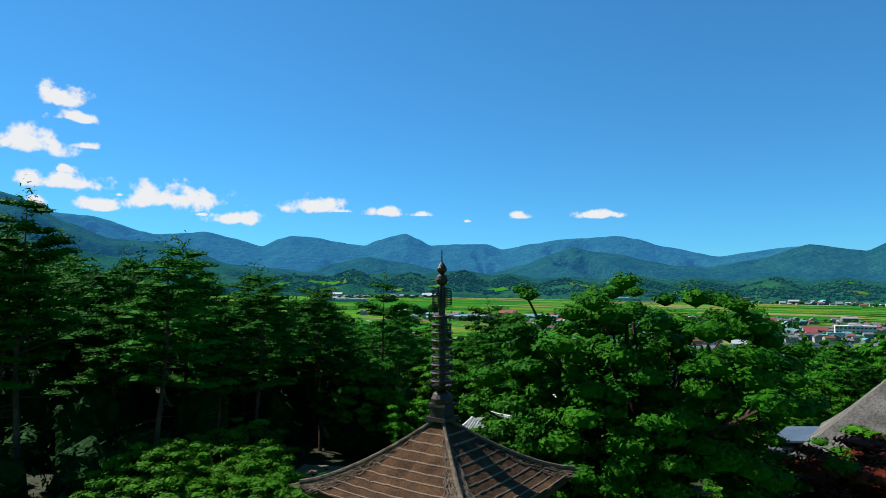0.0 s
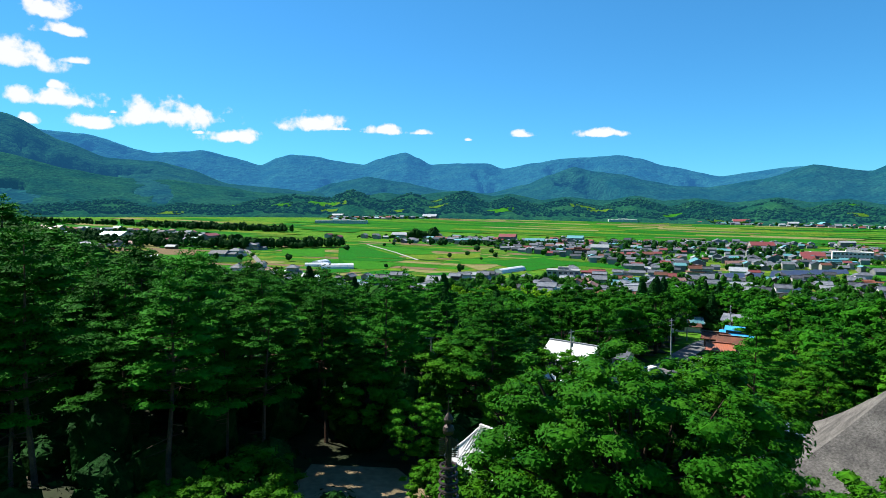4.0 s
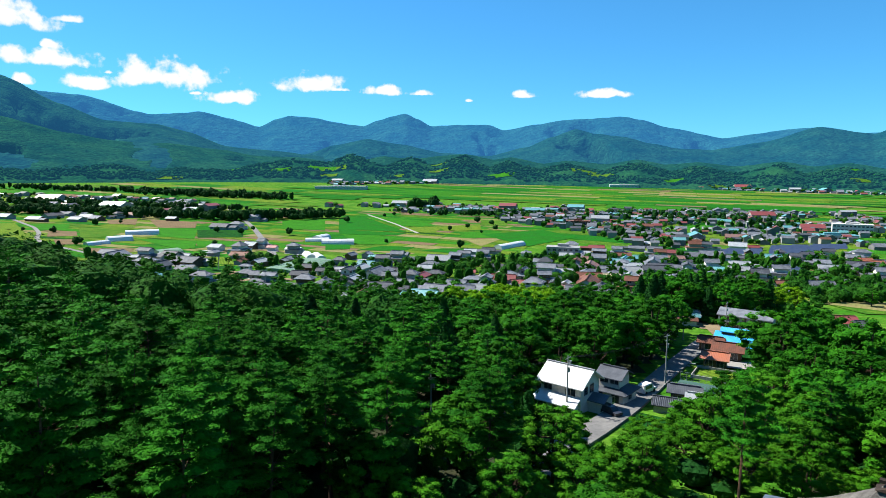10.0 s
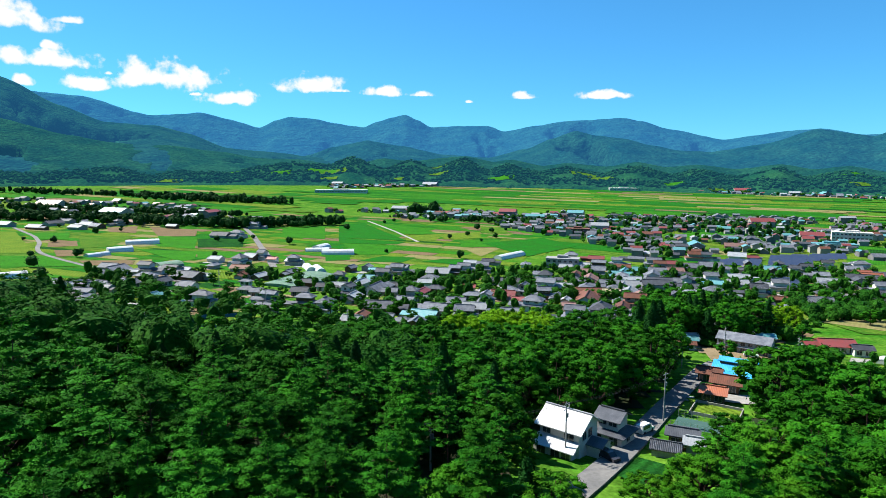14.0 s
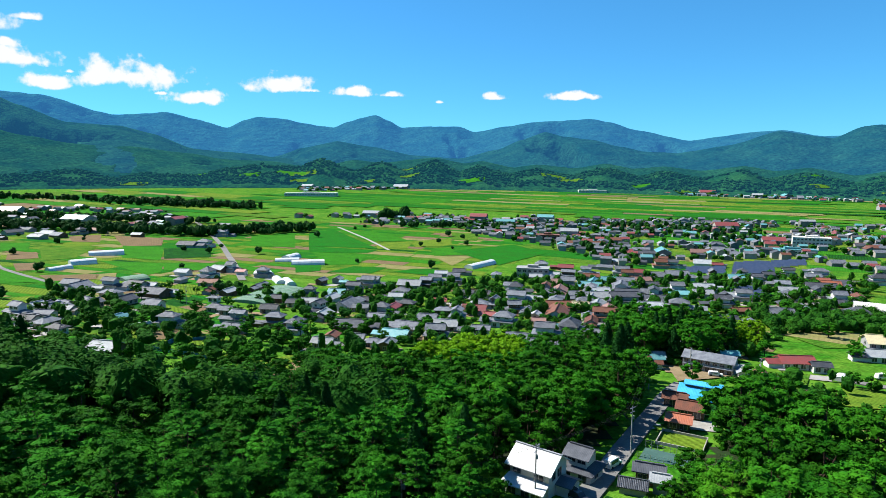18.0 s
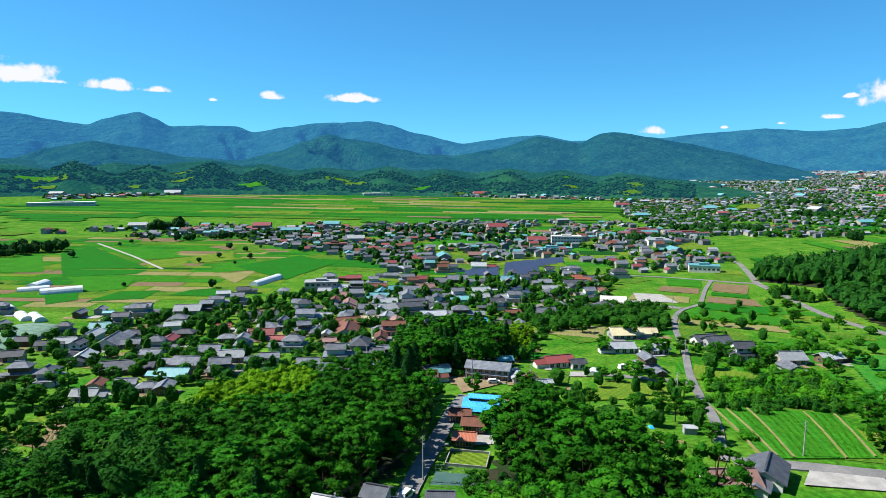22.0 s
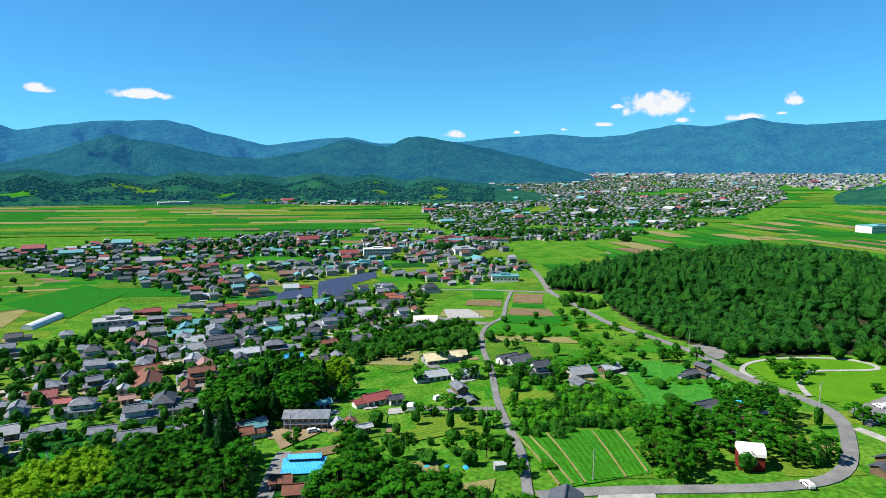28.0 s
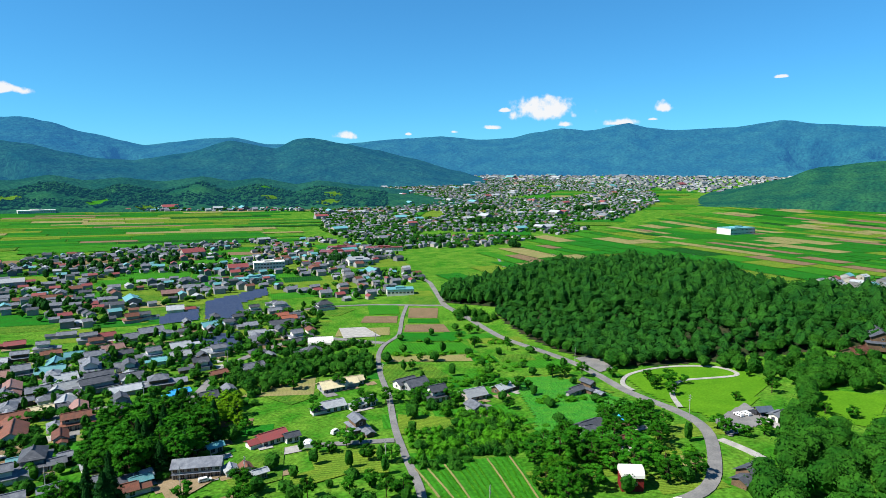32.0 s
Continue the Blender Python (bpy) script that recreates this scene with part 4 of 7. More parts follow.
    fin = part("finial", merge(tube([(0, 0, 11.6), (0, 0, 17.0)], [0.15, 0.12], 10), lathe([(0.05, 17.0), (0.02, 18.45), (0.0, 18.5)], 6)), M_bronze, th, "dark bronze spire shaft")
    for a, b, w0, w1 in ((11.75, 11.9, 0.95, 0.92), (11.9, 12.3, 0.7, 0.62), (12.3, 12.42, 0.86, 0.84)):
        part("dew_basin", box(-w0 / 2, w0 / 2, -w0 / 2, w0 / 2, a, b, w1 / w0), M_bronze, fin)
    part("inverted_bowl", lathe([(0.42, 12.42), (0.44, 12.6), (0.34, 12.8), (0.2, 12.88)]), M_bronze, fin)
    part("lotus", lathe([(0.18, 12.88), (0.4, 13.05), (0.42, 13.12), (0.14, 13.0)]), M_bronze, fin)
    for j in range(9):
        z9, R = 13.28 + 0.315 * j, 0.42 - 0.011 * j
        spokes = [box(-R, R, -0.03, 0.03, z9 - 0.02, z9 + 0.02), box(-0.03, 0.03, -R, R, z9 - 0.02, z9 + 0.02)]
        bells = [box(R * math.cos(t) - 0.03, R * math.cos(t) + 0.03, R * math.sin(t) - 0.03, R * math.sin(t) + 0.03, z9 - 0.17, z9 - 0.04, 0.6) for t in (0.4, 1.97, 3.54, 5.11)]
        part("ring", merge(ring(R, 0.055, z9), lathe([(0.15, z9 - 0.08), (0.17, z9), (0.15, z9 + 0.08)], 10), *spokes, *bells), M_bronze, fin)
    for j in range(4):
        bars = []
        for i in range(6):
            bars.append(box(0.13 + 0.05 * i, 0.155 + 0.05 * i, -0.015, 0.015, 16.15 + 0.02 * i, 16.98 - 0.03 * i))
        for i in range(9):
            bars.append(box(0.1, 0.41 - 0.006 * i, -0.016, 0.016, 16.17 + 0.09 * i, 16.2 + 0.09 * i))
        v, f = merge(*bars)
        c, s = math.cos(j * math.pi / 2 + 0.4), math.sin(j * math.pi / 2 + 0.4)
        part("flame_plate", ([(a * c - b * s, a * s + b * c, z9) for a, b, z9 in v], f), M_bronze, fin, "openwork bronze plate")
    part("ball", lathe([(0.05, 17.02), (0.2, 17.12), (0.24, 17.27), (0.2, 17.42), (0.08, 17.5)]), M_bronze, fin)
    part("jewel", lathe([(0.08, 17.5), (0.19, 17.62), (0.2, 17.72), (0.12, 17.86), (0.03, 17.98)]), M_bronze, fin)
    return th


PAG = pagoda(-0.05, 19.3, 15.35, 54.6)
PAG.scale = (0.775, 0.775, 0.775)


def tiled_roof(parent, W, D, H, z, code, lift=0.15, ridge_len=None, name="roof", hip_caps=True, thick=0.2):
    rl = W * 0.6 if ridge_len is None else ridge_len
    (V, F), at = curved_roof(W, D, H, lift, rl, 12, 5, thick, 1.12)
    roof = part(name, ([(a, b, c + z) for a, b, c in V], F), ROOF[code] if code in ROOF else code, parent)
    if hip_caps:
        part("ridge_cap", box(-rl / 2 - 0.15, rl / 2 + 0.15, -0.16, 0.16, z + H - 0.06, z + H + 0.26), ROOF[code] if code in ROOF else code, roof)
        for side in (0, 2):
            for u in (-1, 1):
                pts = [at(side, u, v) for v in (0.02, 0.35, 0.7, 1.0)]
                part("hip_cap", tube([(a, b, c + z + 0.06) for a, b, c in pts], [0.14] * 4, 6), ROOF[code] if code in ROOF else code, roof)
    return roof


# bell tower with a pale tiled roof
M_paletile = roof_mat("sunlit_silver_tile", (0.62, 0.62, 0.61), (0.46, 0.46, 0.46), 0.65, 0.3)
bt = thing("bell_tower", 3.6, 43.1, 14.3, -49, "wooden bell tower with a silver-grey tiled roof among trees", "bell tower")
part("base", box(-2.8, 2.8, -2.3, 2.3, -1.0, 0.5, 0.95), M_concrete, bt, "stone base")
for sx in (-1, 1):
    for sy in (-1, 1):
        part("post", box(sx * 2.1 - 0.16, sx * 2.1 + 0.16, sy * 1.6 - 0.16, sy * 1.6 + 0.16, 0.5, 4.4), M_darkwood, bt)
part("lintel", box(-2.4, 2.4, -1.9, 1.9, 3.9, 4.3), M_darkwood, bt)
tr = tiled_roof(bt, 8.2, 6.6, 3.0, 4.5, M_paletile, 0.4, 4.6)
for i in range(25):                                                # rows of round cover tiles
    X = -3.84 + 0.32 * i
    h = max(0.0, min(1.0, (4.1 - abs(X)) / 1.8))
    for s in (-1, 1):
        pts = [(X, s * (0.1 + 3.15 * q), 4.5 + 3.0 * (1 - q) ** 1.12 + 0.05) for q in ((0.0, 0.33, 0.66, 1.0) if abs(X) < 2.3 else (1 - h, 1 - h * 0.5, 1.0))]
        part("cover_tile", tube(pts, [0.065] * len(pts), 5), M_paletile, tr)
part("bell", lathe([(0.0, 3.9), (0.3, 3.85), (0.42, 3.5), (0.46, 2.8), (0.55, 2.5), (0.5, 2.5), (0.4, 2.9)]), M_bronze, bt, "green-black bronze bell")
bt.scale = (0.73, 0.73, 0.73)

# thatched main hall
hx, hy = 34.8, 40.7
hall = thing("main_hall", hx, hy, 13.3, -39.7, "large temple hall with a thick weathered grey thatched roof", "temple hall")
part("floor_base", box(-8.6, 8.6, -5.8, 5.8, -2.5, 0.7), M_concrete, hall)
part("wall", box(-8.0, 8.0, -5.2, 5.2, 0.7, 3.7), M_white, hall, "white plaster walls with dark posts")
for i in range(7):
    for s in (-1, 1):
        part("post", box(-8.0 + 2.66 * i - 0.14, -8.0 + 2.66 * i + 0.14, s * 5.25 - 0.1, s * 5.25 + 0.1, 0.4, 3.7), M_darkwood, hall)
(V, F), at = curved_roof(20.4, 14.6, 6.6, 0.2, 7.4, 30, 14, 0.85, 1.1)
V = [(a, b, c + 3.7 + 0.05 * noise.noise((a * 1.7, b * 1.7, 3.0))) for a, b, c in V]
ro = part("thatched_roof", (V, F), M_thatch, hall, "grey weathered thatch")
weld(ro)
part("ridge_cover", merge(box(-4.2, 4.2, -0.65, 0.65, 10.0, 10.5, 0.7), box(-4.0, 4.0, -0.25, 0.25, 10.5, 10.75)), M_darkwood, ro)
ann = thing("hall_annex", 29.4, 50.6, 13.2, 50, "low temple annex with dark blue-grey metal roofs", "annex")
M_bluegrey = roof_mat("blue_grey_metal_roof", (0.06, 0.085, 0.12), (0.09, 0.115, 0.15), 0.4, 0.4)
part("wall", box(-2.9, 2.9, -2.0, 1.8, -1, 2.9), M_cream, ann)
part("roof", ([(-3.3, -2.6, 4.0), (3.3, -2.6, 4.0), (3.3, 2.4, 3.3), (-3.3, 2.4, 3.3), (-3.3, -2.6, 3.85), (3.3, -2.6, 3.85), (3.3, 2.4, 3.15), (-3.3, 2.4, 3.15)],
              [(0, 1, 2, 3), (7, 6, 5, 4), (0, 4, 5, 1), (1, 5, 6, 2), (2, 6, 7, 3), (3, 7, 4, 0)]), M_bluegrey, ann)
part("lower_roof", ([(-7.2, -1.8, 2.9), (-3.0, -1.8, 2.9), (-3.0, 2.8, 2.3), (-7.2, 2.8, 2.3), (-7.2, -1.8, 2.75), (-3.0, -1.8, 2.75), (-3.0, 2.8, 2.15), (-7.2, 2.8, 2.15)],
                    [(0, 1, 2, 3), (7, 6, 5, 4), (0, 4, 5, 1), (1, 5, 6, 2), (2, 6, 7, 3), (3, 7, 4, 0)]), M_bluegrey, ann)
part("lower_wall", box(-6.8, -2.9, -1.5, 2.3, -1, 2.2), M_cream, ann)
gw = thing("gate_house", 9.6, 34.2, gz(9.6, 34.2), -25, "small white plastered temple building with a tiled roof under the ginkgo", "building")
part("wall", box(-2.2, 2.2, -1.6, 1.6, -0.5, 2.6), M_white, gw)
for i in range(4):
    part("post", box(-2.25 + 1.5 * i - 0.09, -2.25 + 1.5 * i + 0.09, -1.66, -1.6, 0, 2.6), M_darkwood, gw)
tiled_roof(gw, 6.4, 4.8, 1.4, 2.6, M_paletile, 0.1, 4.6)
wl = thing("tiled_wall", 24.1, 51.3, gz(24.1, 51.3), -40, "earthen precinct wall with a dark tiled coping", "wall")
part("body", box(-3, 3, -0.3, 0.3, -1, 3.3), M_cream, wl)
part("coping", merge(box(-3.3, 3.3, -0.8, 0.8, 3.3, 3.45), box(-3.3, 3.3, -0.7, 0.7, 3.45, 3.95, 0.25)), ROOF["d"], wl)
yard = mesh_object("courtyard", [(x, y, gz(x, y) + 0.35) for x, y in ((-12, 38), (-3, 37), (0, 43), (-4, 50), (-11, 50))], [(0, 1, 2, 3, 4)], M_dirt)
tagged(yard, "bare brown earth yard under the pines", "yard", kind="structure")

# ---- houses ----
def gable_roof(W, D, H, z, over=0.75, thick=0.16):
    """Two slabs that meet at a ridge along x."""
    a, b = W / 2 + over, D / 2 + over
    e = z - H * over / (D / 2)
    V, F = [], []
    for s in (-1, 1):
        n = len(V)
        V += [(-a, 0, z + H), (a, 0, z + H), (a, s * b, e), (-a, s * b, e), (-a, 0, z + H - thick), (a, 0, z + H - thick), (a, s * b, e - thick), (-a, s * b, e - thick)]
        q = [(0, 1, 2, 3), (7, 6, 5, 4), (2, 6, 7, 3), (1, 5, 6, 2), (3, 7, 4, 0)]
        F += [tuple(n + i for i in (f if s < 0 else f[::-1])) for f in q]
    return V, F


def gable_body(W, D, h, H, z0=0.0):
    a, b = W / 2, D / 2
    V = [(-a, -b, z0 - 1.2), (a, -b, z0 - 1.2), (a, b, z0 - 1.2), (-a, b, z0 - 1.2), (-a, -b, h), (a, -b, h), (a, b, h), (-a, b, h), (-a, 0, h + H - 0.12), (a, 0, h + H - 0.12)]
    return V, [(0, 1, 5, 4), (1, 2, 6, 9, 5), (2, 3, 7, 6), (3, 0, 4, 8, 7), (4, 5, 9, 8), (6, 7, 8, 9)]


def hip_roof(W, D, H, z, over=0.85, thick=0.16):
    a, b = W / 2 + over, D / 2 + over
    r = max(0.3, a - b * 0.95)
    e = z - H * over / (D / 2)
    V = [(-a, -b, e), (a, -b, e), (a, b, e), (-a, b, e), (-r, 0, z + H), (r, 0, z + H), (-a, -b, e - thick), (a, -b, e - thick), (a, b, e - thick), (-a, b, e - thick)]
    return V, [(0, 1, 5, 4), (1, 2, 5), (2, 3, 4, 5), (3, 0, 4), (0, 6, 7, 1), (1, 7, 8, 2), (2, 8, 9, 3), (3, 9, 6, 0), (9, 8, 7, 6)]


_pane = {}


def window(parent, x, y, z, w, h, axis, frame_m=None):
    """Glass in a metal frame, standing 4 cm proud of a wall that faces -y ('f'), +y ('k'), -x ('l') or +x ('r')."""
    key = (round(w, 1), round(h, 1))
    if key not in _pane:
        w, h = key
        g = bpy.data.meshes.new("window")
        v, f = box(-w / 2, w / 2, -0.03, 0.0, -h / 2, h / 2)
        g.from_pydata(v, [], f)
        g.materials.append(M_glass)
        b = bpy.data.meshes.new("window_frame")
        v, f = merge(box(-w / 2 - 0.06, w / 2 + 0.06, -0.06, 0, h / 2, h / 2 + 0.07), box(-w / 2 - 0.08, w / 2 + 0.08, -0.09, 0, -h / 2 - 0.07, -h / 2), box(-w / 2 - 0.06, -w / 2, -0.06, 0, -h / 2, h / 2), box(w / 2, w / 2 + 0.06, -0.06, 0, -h / 2, h / 2), box(-0.03, 0.03, -0.05, 0, -h / 2, h / 2))
        b.from_pydata(v, [], f)
        b.materials.append(M_alu)
        _pane[key] = (g, b)
    g, b = _pane[key]
    o = part("window", g, None, parent)
    o.matrix_basis = pose(x, y, z, 0, 0, {"f": 0, "k": 180, "l": -90, "r": 90}[axis])
    part("window_frame", b, None, o)
    return o


ROOFWORD = {"g": "grey tiled", "d": "dark tiled", "w": "pale metal", "r": "red metal", "n": "rust-brown", "t": "teal metal", "b": "bright blue metal", "o": "orange-red", "p": "faded salmon", "y": "pale tan"}
WALLWORD = {"w": "white plaster", "c": "cream", "n": "brown board", "g": "grey"}


def house(x, y, W, code, seed, D=None, yaw=None, storeys=None, wall=None, detail=True, name="house", z=None):
    """A village house: gabled or hipped, one or two storeys, with a lower lean-to roof on the larger ones."""
    rs = rng(seed)
    D = D or min(W * rs.uniform(0.55, 0.85), 9.5)
    storeys = storeys or (2 if W > 7.5 and rs.uniform() < 0.55 and code in "gdn" else 1)
    wall = wall or rs.choice(list("wwcng"))
    yaw = rs.choice([-16, -12, -20, 72]) + rs.uniform(-6, 6) if yaw is None else yaw
    z = gz(x, y) if z is None else z
    kind = ("two-storey" if storeys == 2 else "single-storey")
    th = thing(name, x, y, z, yaw, f"{kind} {WALLWORD[wall]} {name.replace('_', ' ')} with a {ROOFWORD[code]} roof", name.replace("_", " "), "houses of the village")
    H = D * rs.uniform(0.2, 0.28)
    h1 = rs.uniform(2.7, 3.1)
    M, R = WALL[wall], ROOF[code]
    hip = rs.uniform() < 0.3 and code in "gd"
    if storeys == 1:
        w1 = part("wall", gable_body(W, D, h1, H if not hip else 0.2), M, th)
        r1 = part("roof", hip_roof(W, D, H, h1) if hip else gable_roof(W, D, H, h1), R, th)
        rw = W
    else:
        w1 = part("wall", box(-W / 2, W / 2, -D / 2, D / 2, -1.2, h1), M, th)
        part("lower_roof", hip_roof(W, D, 1.0, h1, 0.7), R, th)
        rw, D2 = W * rs.uniform(0.62, 0.8), D * 0.72
        h2 = h1 + rs.uniform(2.5, 2.8)
        w2 = part("upper_wall", gable_body(rw, D2, h2, H * 0.8 if not hip else 0.2, h1), M, th)
        r1 = part("roof", hip_roof(rw, D2, H * 0.85, h2) if hip else gable_roof(rw, D2, H * 0.8, h2), R, th)
    top = (h1 + H) if storeys == 1 else h2 + H * (0.85 if hip else 0.8)
    rl = rw / 2 if not hip else max(0.4, rw / 2 - (D if storeys == 1 else D2) * 0.45)
    part("ridge_cap", box(-rl - 0.3, rl + 0.3, -0.18, 0.18, top - 0.08, top + 0.2), R, r1)
    if detail:
        for i in range(max(2, int(W / 2.6))):
            window(w1, -W / 2 + W * (i + 0.5) / max(2, int(W / 2.6)), -D / 2, 1.4, 1.5, 1.4 if rs.uniform() < 0.6 else 1.9, "f")
        window(w1, -W / 2, 0, 1.5, 1.3, 1.1, "l")
        window(w1, W / 2, 0, 1.5, 1.3, 1.1, "r")
        if storeys == 2:
            for i in range(max(2, int(rw / 2.8))):
                window(w2, -rw / 2 + rw * (i + 0.5) / max(2, int(rw / 2.8)), -D2 / 2, h1 + 1.6, 1.5, 1.1, "f")
            window(w2, -rw / 2, 0, h1 + 1.5, 1.1, 1.0, "l")
    if name == "house" and W > 6 and rs.uniform() < 0.65:            # lower wing at one end
        wl, wd, sx = W * rs.uniform(0.4, 0.65), D * rs.uniform(0.55, 0.75), rs.choice([-1, 1])
        m = pose(sx * (W / 2 + wl / 2 - 0.2), rs.uniform(-0.25, 0.25) * D, 0, 0, 0, 0)
        part("wing_wall", gable_body(wl, wd, 2.4, wd * 0.2), M, th).matrix_basis = m
        part("wing_roof", gable_roof(wl, wd, wd * 0.2, 2.4, 0.6), ROOF[rs.choice([code, code, "d", "g"])], th).matrix_basis = m
    return th


# ---- the white house beside the temple road ----
wh = thing("house", 21.8, 104.6, 5.0, -40, "two-storey white house with a pale metal roof beside the road", "house")
wall = part("wall", gable_body(7.6, 6.6, 5.6, 2.0), M_white, wh)
rf = part("roof", gable_roof(7.6, 6.6, 2.0, 5.6, 0.75), M_whiteroof, wh, "white metal roof")
part("ridge_cap", box(-4.6, 4.6, -0.2, 0.2, 7.55, 7.72), ROOF["w"], rf)
part("flue", lathe([(0.12, 6.9), (0.12, 8.2), (0.2, 8.25), (0.2, 8.4), (0.0, 8.45)], 10), M_alu, rf, "metal stove pipe")
for X, Z, w, h in ((-2.4, 4.3, 1.5, 1.2), (1.9, 4.1, 1.8, 1.3)):
    window(wall, X, -3.3, Z, w, h, "f")
window(wall, 3.8, 0.6, 4.2, 1.4, 1.5, "r")
window(wall, 3.8, -1.5, 4.2, 1.2, 1.4, "r")
pr = part("porch_roof", ([(-4.4, -6.0, 2.5), (4.2, -6.0, 2.5), (3.9, -3.3, 3.5), (-4.0, -3.3, 3.5), (-4.4, -6.0, 2.36), (4.2, -6.0, 2.36), (3.9, -3.3, 3.36), (-4.0, -3.3, 3.36)], [(0, 1, 2, 3), (7, 6, 5, 4), (0, 4, 5, 1), (1, 5, 6, 2), (3, 7, 4, 0)]), M_whiteroof, wh)
part("porch_wall", box(-3.8, 3.4, -5.3, -3.3, -1.2, 2.45), M_white, wh)
for X in (-2.3, 0.4, 2.4):
    window(pr, X, -5.3, 1.2, 1.6, 1.7, "f")
part("side_wing", gable_body(2.8, 3.6, 2.7, 0.7), M_white, wh).matrix_basis = pose(5.1, 1.2, 0)
part("side_wing_roof", gable_roof(2.8, 3.6, 0.7, 2.7, 0.4), M_bluegrey, wh, "blue-grey metal roof").matrix_basis = pose(5.1, 1.2, 0)
house(30.8, 109.4, 6.2, "d", 41, D=5.6, yaw=-40, storeys=2, wall="w")

# tiled garage and sheds across the road
gr = thing("garage", 38.6, 103.4, gz(38.6, 103.4), -24, "small earthen-walled shed with a ribbed grey tiled roof", "shed")
part("wall", gable_body(6.0, 4.2, 2.2, 1.0), M_cream, gr)
groof = part("roof", gable_roof(6.0, 4.2, 1.0, 2.2, 0.55), ROOF["d"], gr)
for i in range(18):
    for s in (-1, 1):
        part("cover_tile", tube([(-3.45 + 0.4 * i, 0, 3.26), (-3.45 + 0.4 * i, s * 2.62, 2.0)], [0.075, 0.075], 5), ROOF["g"], groof)
part("ridge_cap", box(-3.6, 3.6, -0.18, 0.18, 3.15, 3.42), ROOF["d"], groof)
gr.scale = (0.75, 0.75, 0.8)
house(43.0, 107.4, 4.6, "d", 42, D=2.8, yaw=-24, storeys=1, wall="n", name="shed")
house(43.5, 103.5, 2.4, "w", 43, D=2.6, yaw=-24, storeys=1, wall="g", name="shed", detail=False)
# tan and red roofed sheds and walled plots along the road
house(60.5, 135.0, 4.6, "o", 44, D=3.4, yaw=-30, storeys=1, wall="n", name="shed")
house(67.0, 143.0, 5.8, "n", 45, D=4.0, yaw=-30, storeys=1, wall="n", name="shed")
house(66.6, 151.5, 5.0, "n", 46, D=3.4, yaw=-30, storeys=1, wall="n", name="shed")
pl = thing("walled_plot", 57.5, 126.5, gz(57.5, 126.5), -33, "grassy plot inside a low pale concrete wall", "walled plot")
part("lawn", box(-4.6, 4.6, -3.6, 3.6, -1.2, 0.35), FIELD[2], pl, "dry yellow-green grass")
for a in ((-4.8, 4.8, -3.8, -3.6), (-4.8, 4.8, 3.6, 3.8), (-4.8, -4.6, -3.6, 3.6), (4.6, 4.8, -3.6, 3.6)):
    part("wall", box(*a, -1.2, 0.9), M_concrete, pl)
fn = thing("chain_fence", 50.5, 117.5, gz(50.5, 117.5), -33, "green mesh fence round a paved court beside the road", "fence")
part("court", box(-5, 5, -3.4, 3.4, -1.2, 0.12), mat("court_paving", (0.05, 0.12, 0.11), (0.07, 0.15, 0.13), scale=3, fine=0.1), fn, "dark green paved court")
for i in range(9):
    part("post", tube([(-5 + 1.25 * i, -3.4, 0), (-5 + 1.25 * i, -3.4, 1.8)], [0.04, 0.04], 6), M_alu, fn)
    part("post", tube([(-5 + 1.25 * i, 3.4, 0), (-5 + 1.25 * i, 3.4, 1.8)], [0.04, 0.04], 6), M_alu, fn)
for s in (-3.4, 3.4):
    for zz in (0.3, 0.9, 1.5, 1.8):
        part("rail", tube([(-5, s, zz), (5, s, zz)], [0.02, 0.02], 4), M_alu, fn)

# large bright blue roofed shed, long grey building and its neighbours
bs = thing("shed", 77.5, 159.0, gz(77.5, 159), -34, "long shed with a bright blue metal roof beside the lane", "shed")
part("wall", gable_body(13.0, 7.0, 2.4, 1.4), M_brownwall, bs)
part("roof", gable_roof(13.0, 7.0, 1.4, 2.4, 0.7), ROOF["b"], bs)
part("raised_roof", gable_roof(10.5, 2.6, 0.7, 4.3, 0.4), ROOF["b"], bs, "raised ridge roof")
part("raised_wall", box(-5.2, 5.2, -1.3, 1.3, 3.0, 4.3), M_brownwall, bs)
part("lean_to", box(-6.4, 6.4, -5.6, -3.5, -1.2, 1.7), M_brownwall, bs)
part("lean_to_roof", ([(-7.2, -6.1, 1.6), (7.2, -6.1, 1.6), (7.2, -3.2, 2.35), (-7.2, -3.2, 2.35), (-7.2, -6.1, 1.5), (7.2, -6.1, 1.5), (7.2, -3.2, 2.25), (-7.2, -3.2, 2.25)], [(0, 1, 2, 3), (7, 6, 5, 4), (0, 4, 5, 1), (1, 5, 6, 2), (3, 7, 4, 0)]), ROOF["b"], bs)
bs.scale = (0.86, 0.86, 1)
lg = thing("long_building", 97.5, 196.5, gz(97.5, 196.5), -38, "long two-storey grey farm building with a grey tiled roof", "farm building")
lw = part("wall", gable_body(21, 8.5, 5.0, 1.7), M_greywall, lg)
part("roof", gable_roof(21, 8.5, 1.7, 5.0, 0.7), ROOF["g"], lg)
for i in range(7):
    window(lw, -9 + 3 * i, -4.25, 3.7, 1.8, 1.1, "f")
    window(lw, -9 + 3 * i, -4.25, 1.3, 1.8, 1.6, "f")
part("awning", box(-10.5, 10.5, -5.4, -4.3, 2.6, 2.72), ROOF["g"], lg)
lg.scale = (0.74, 0.84, 0.92)

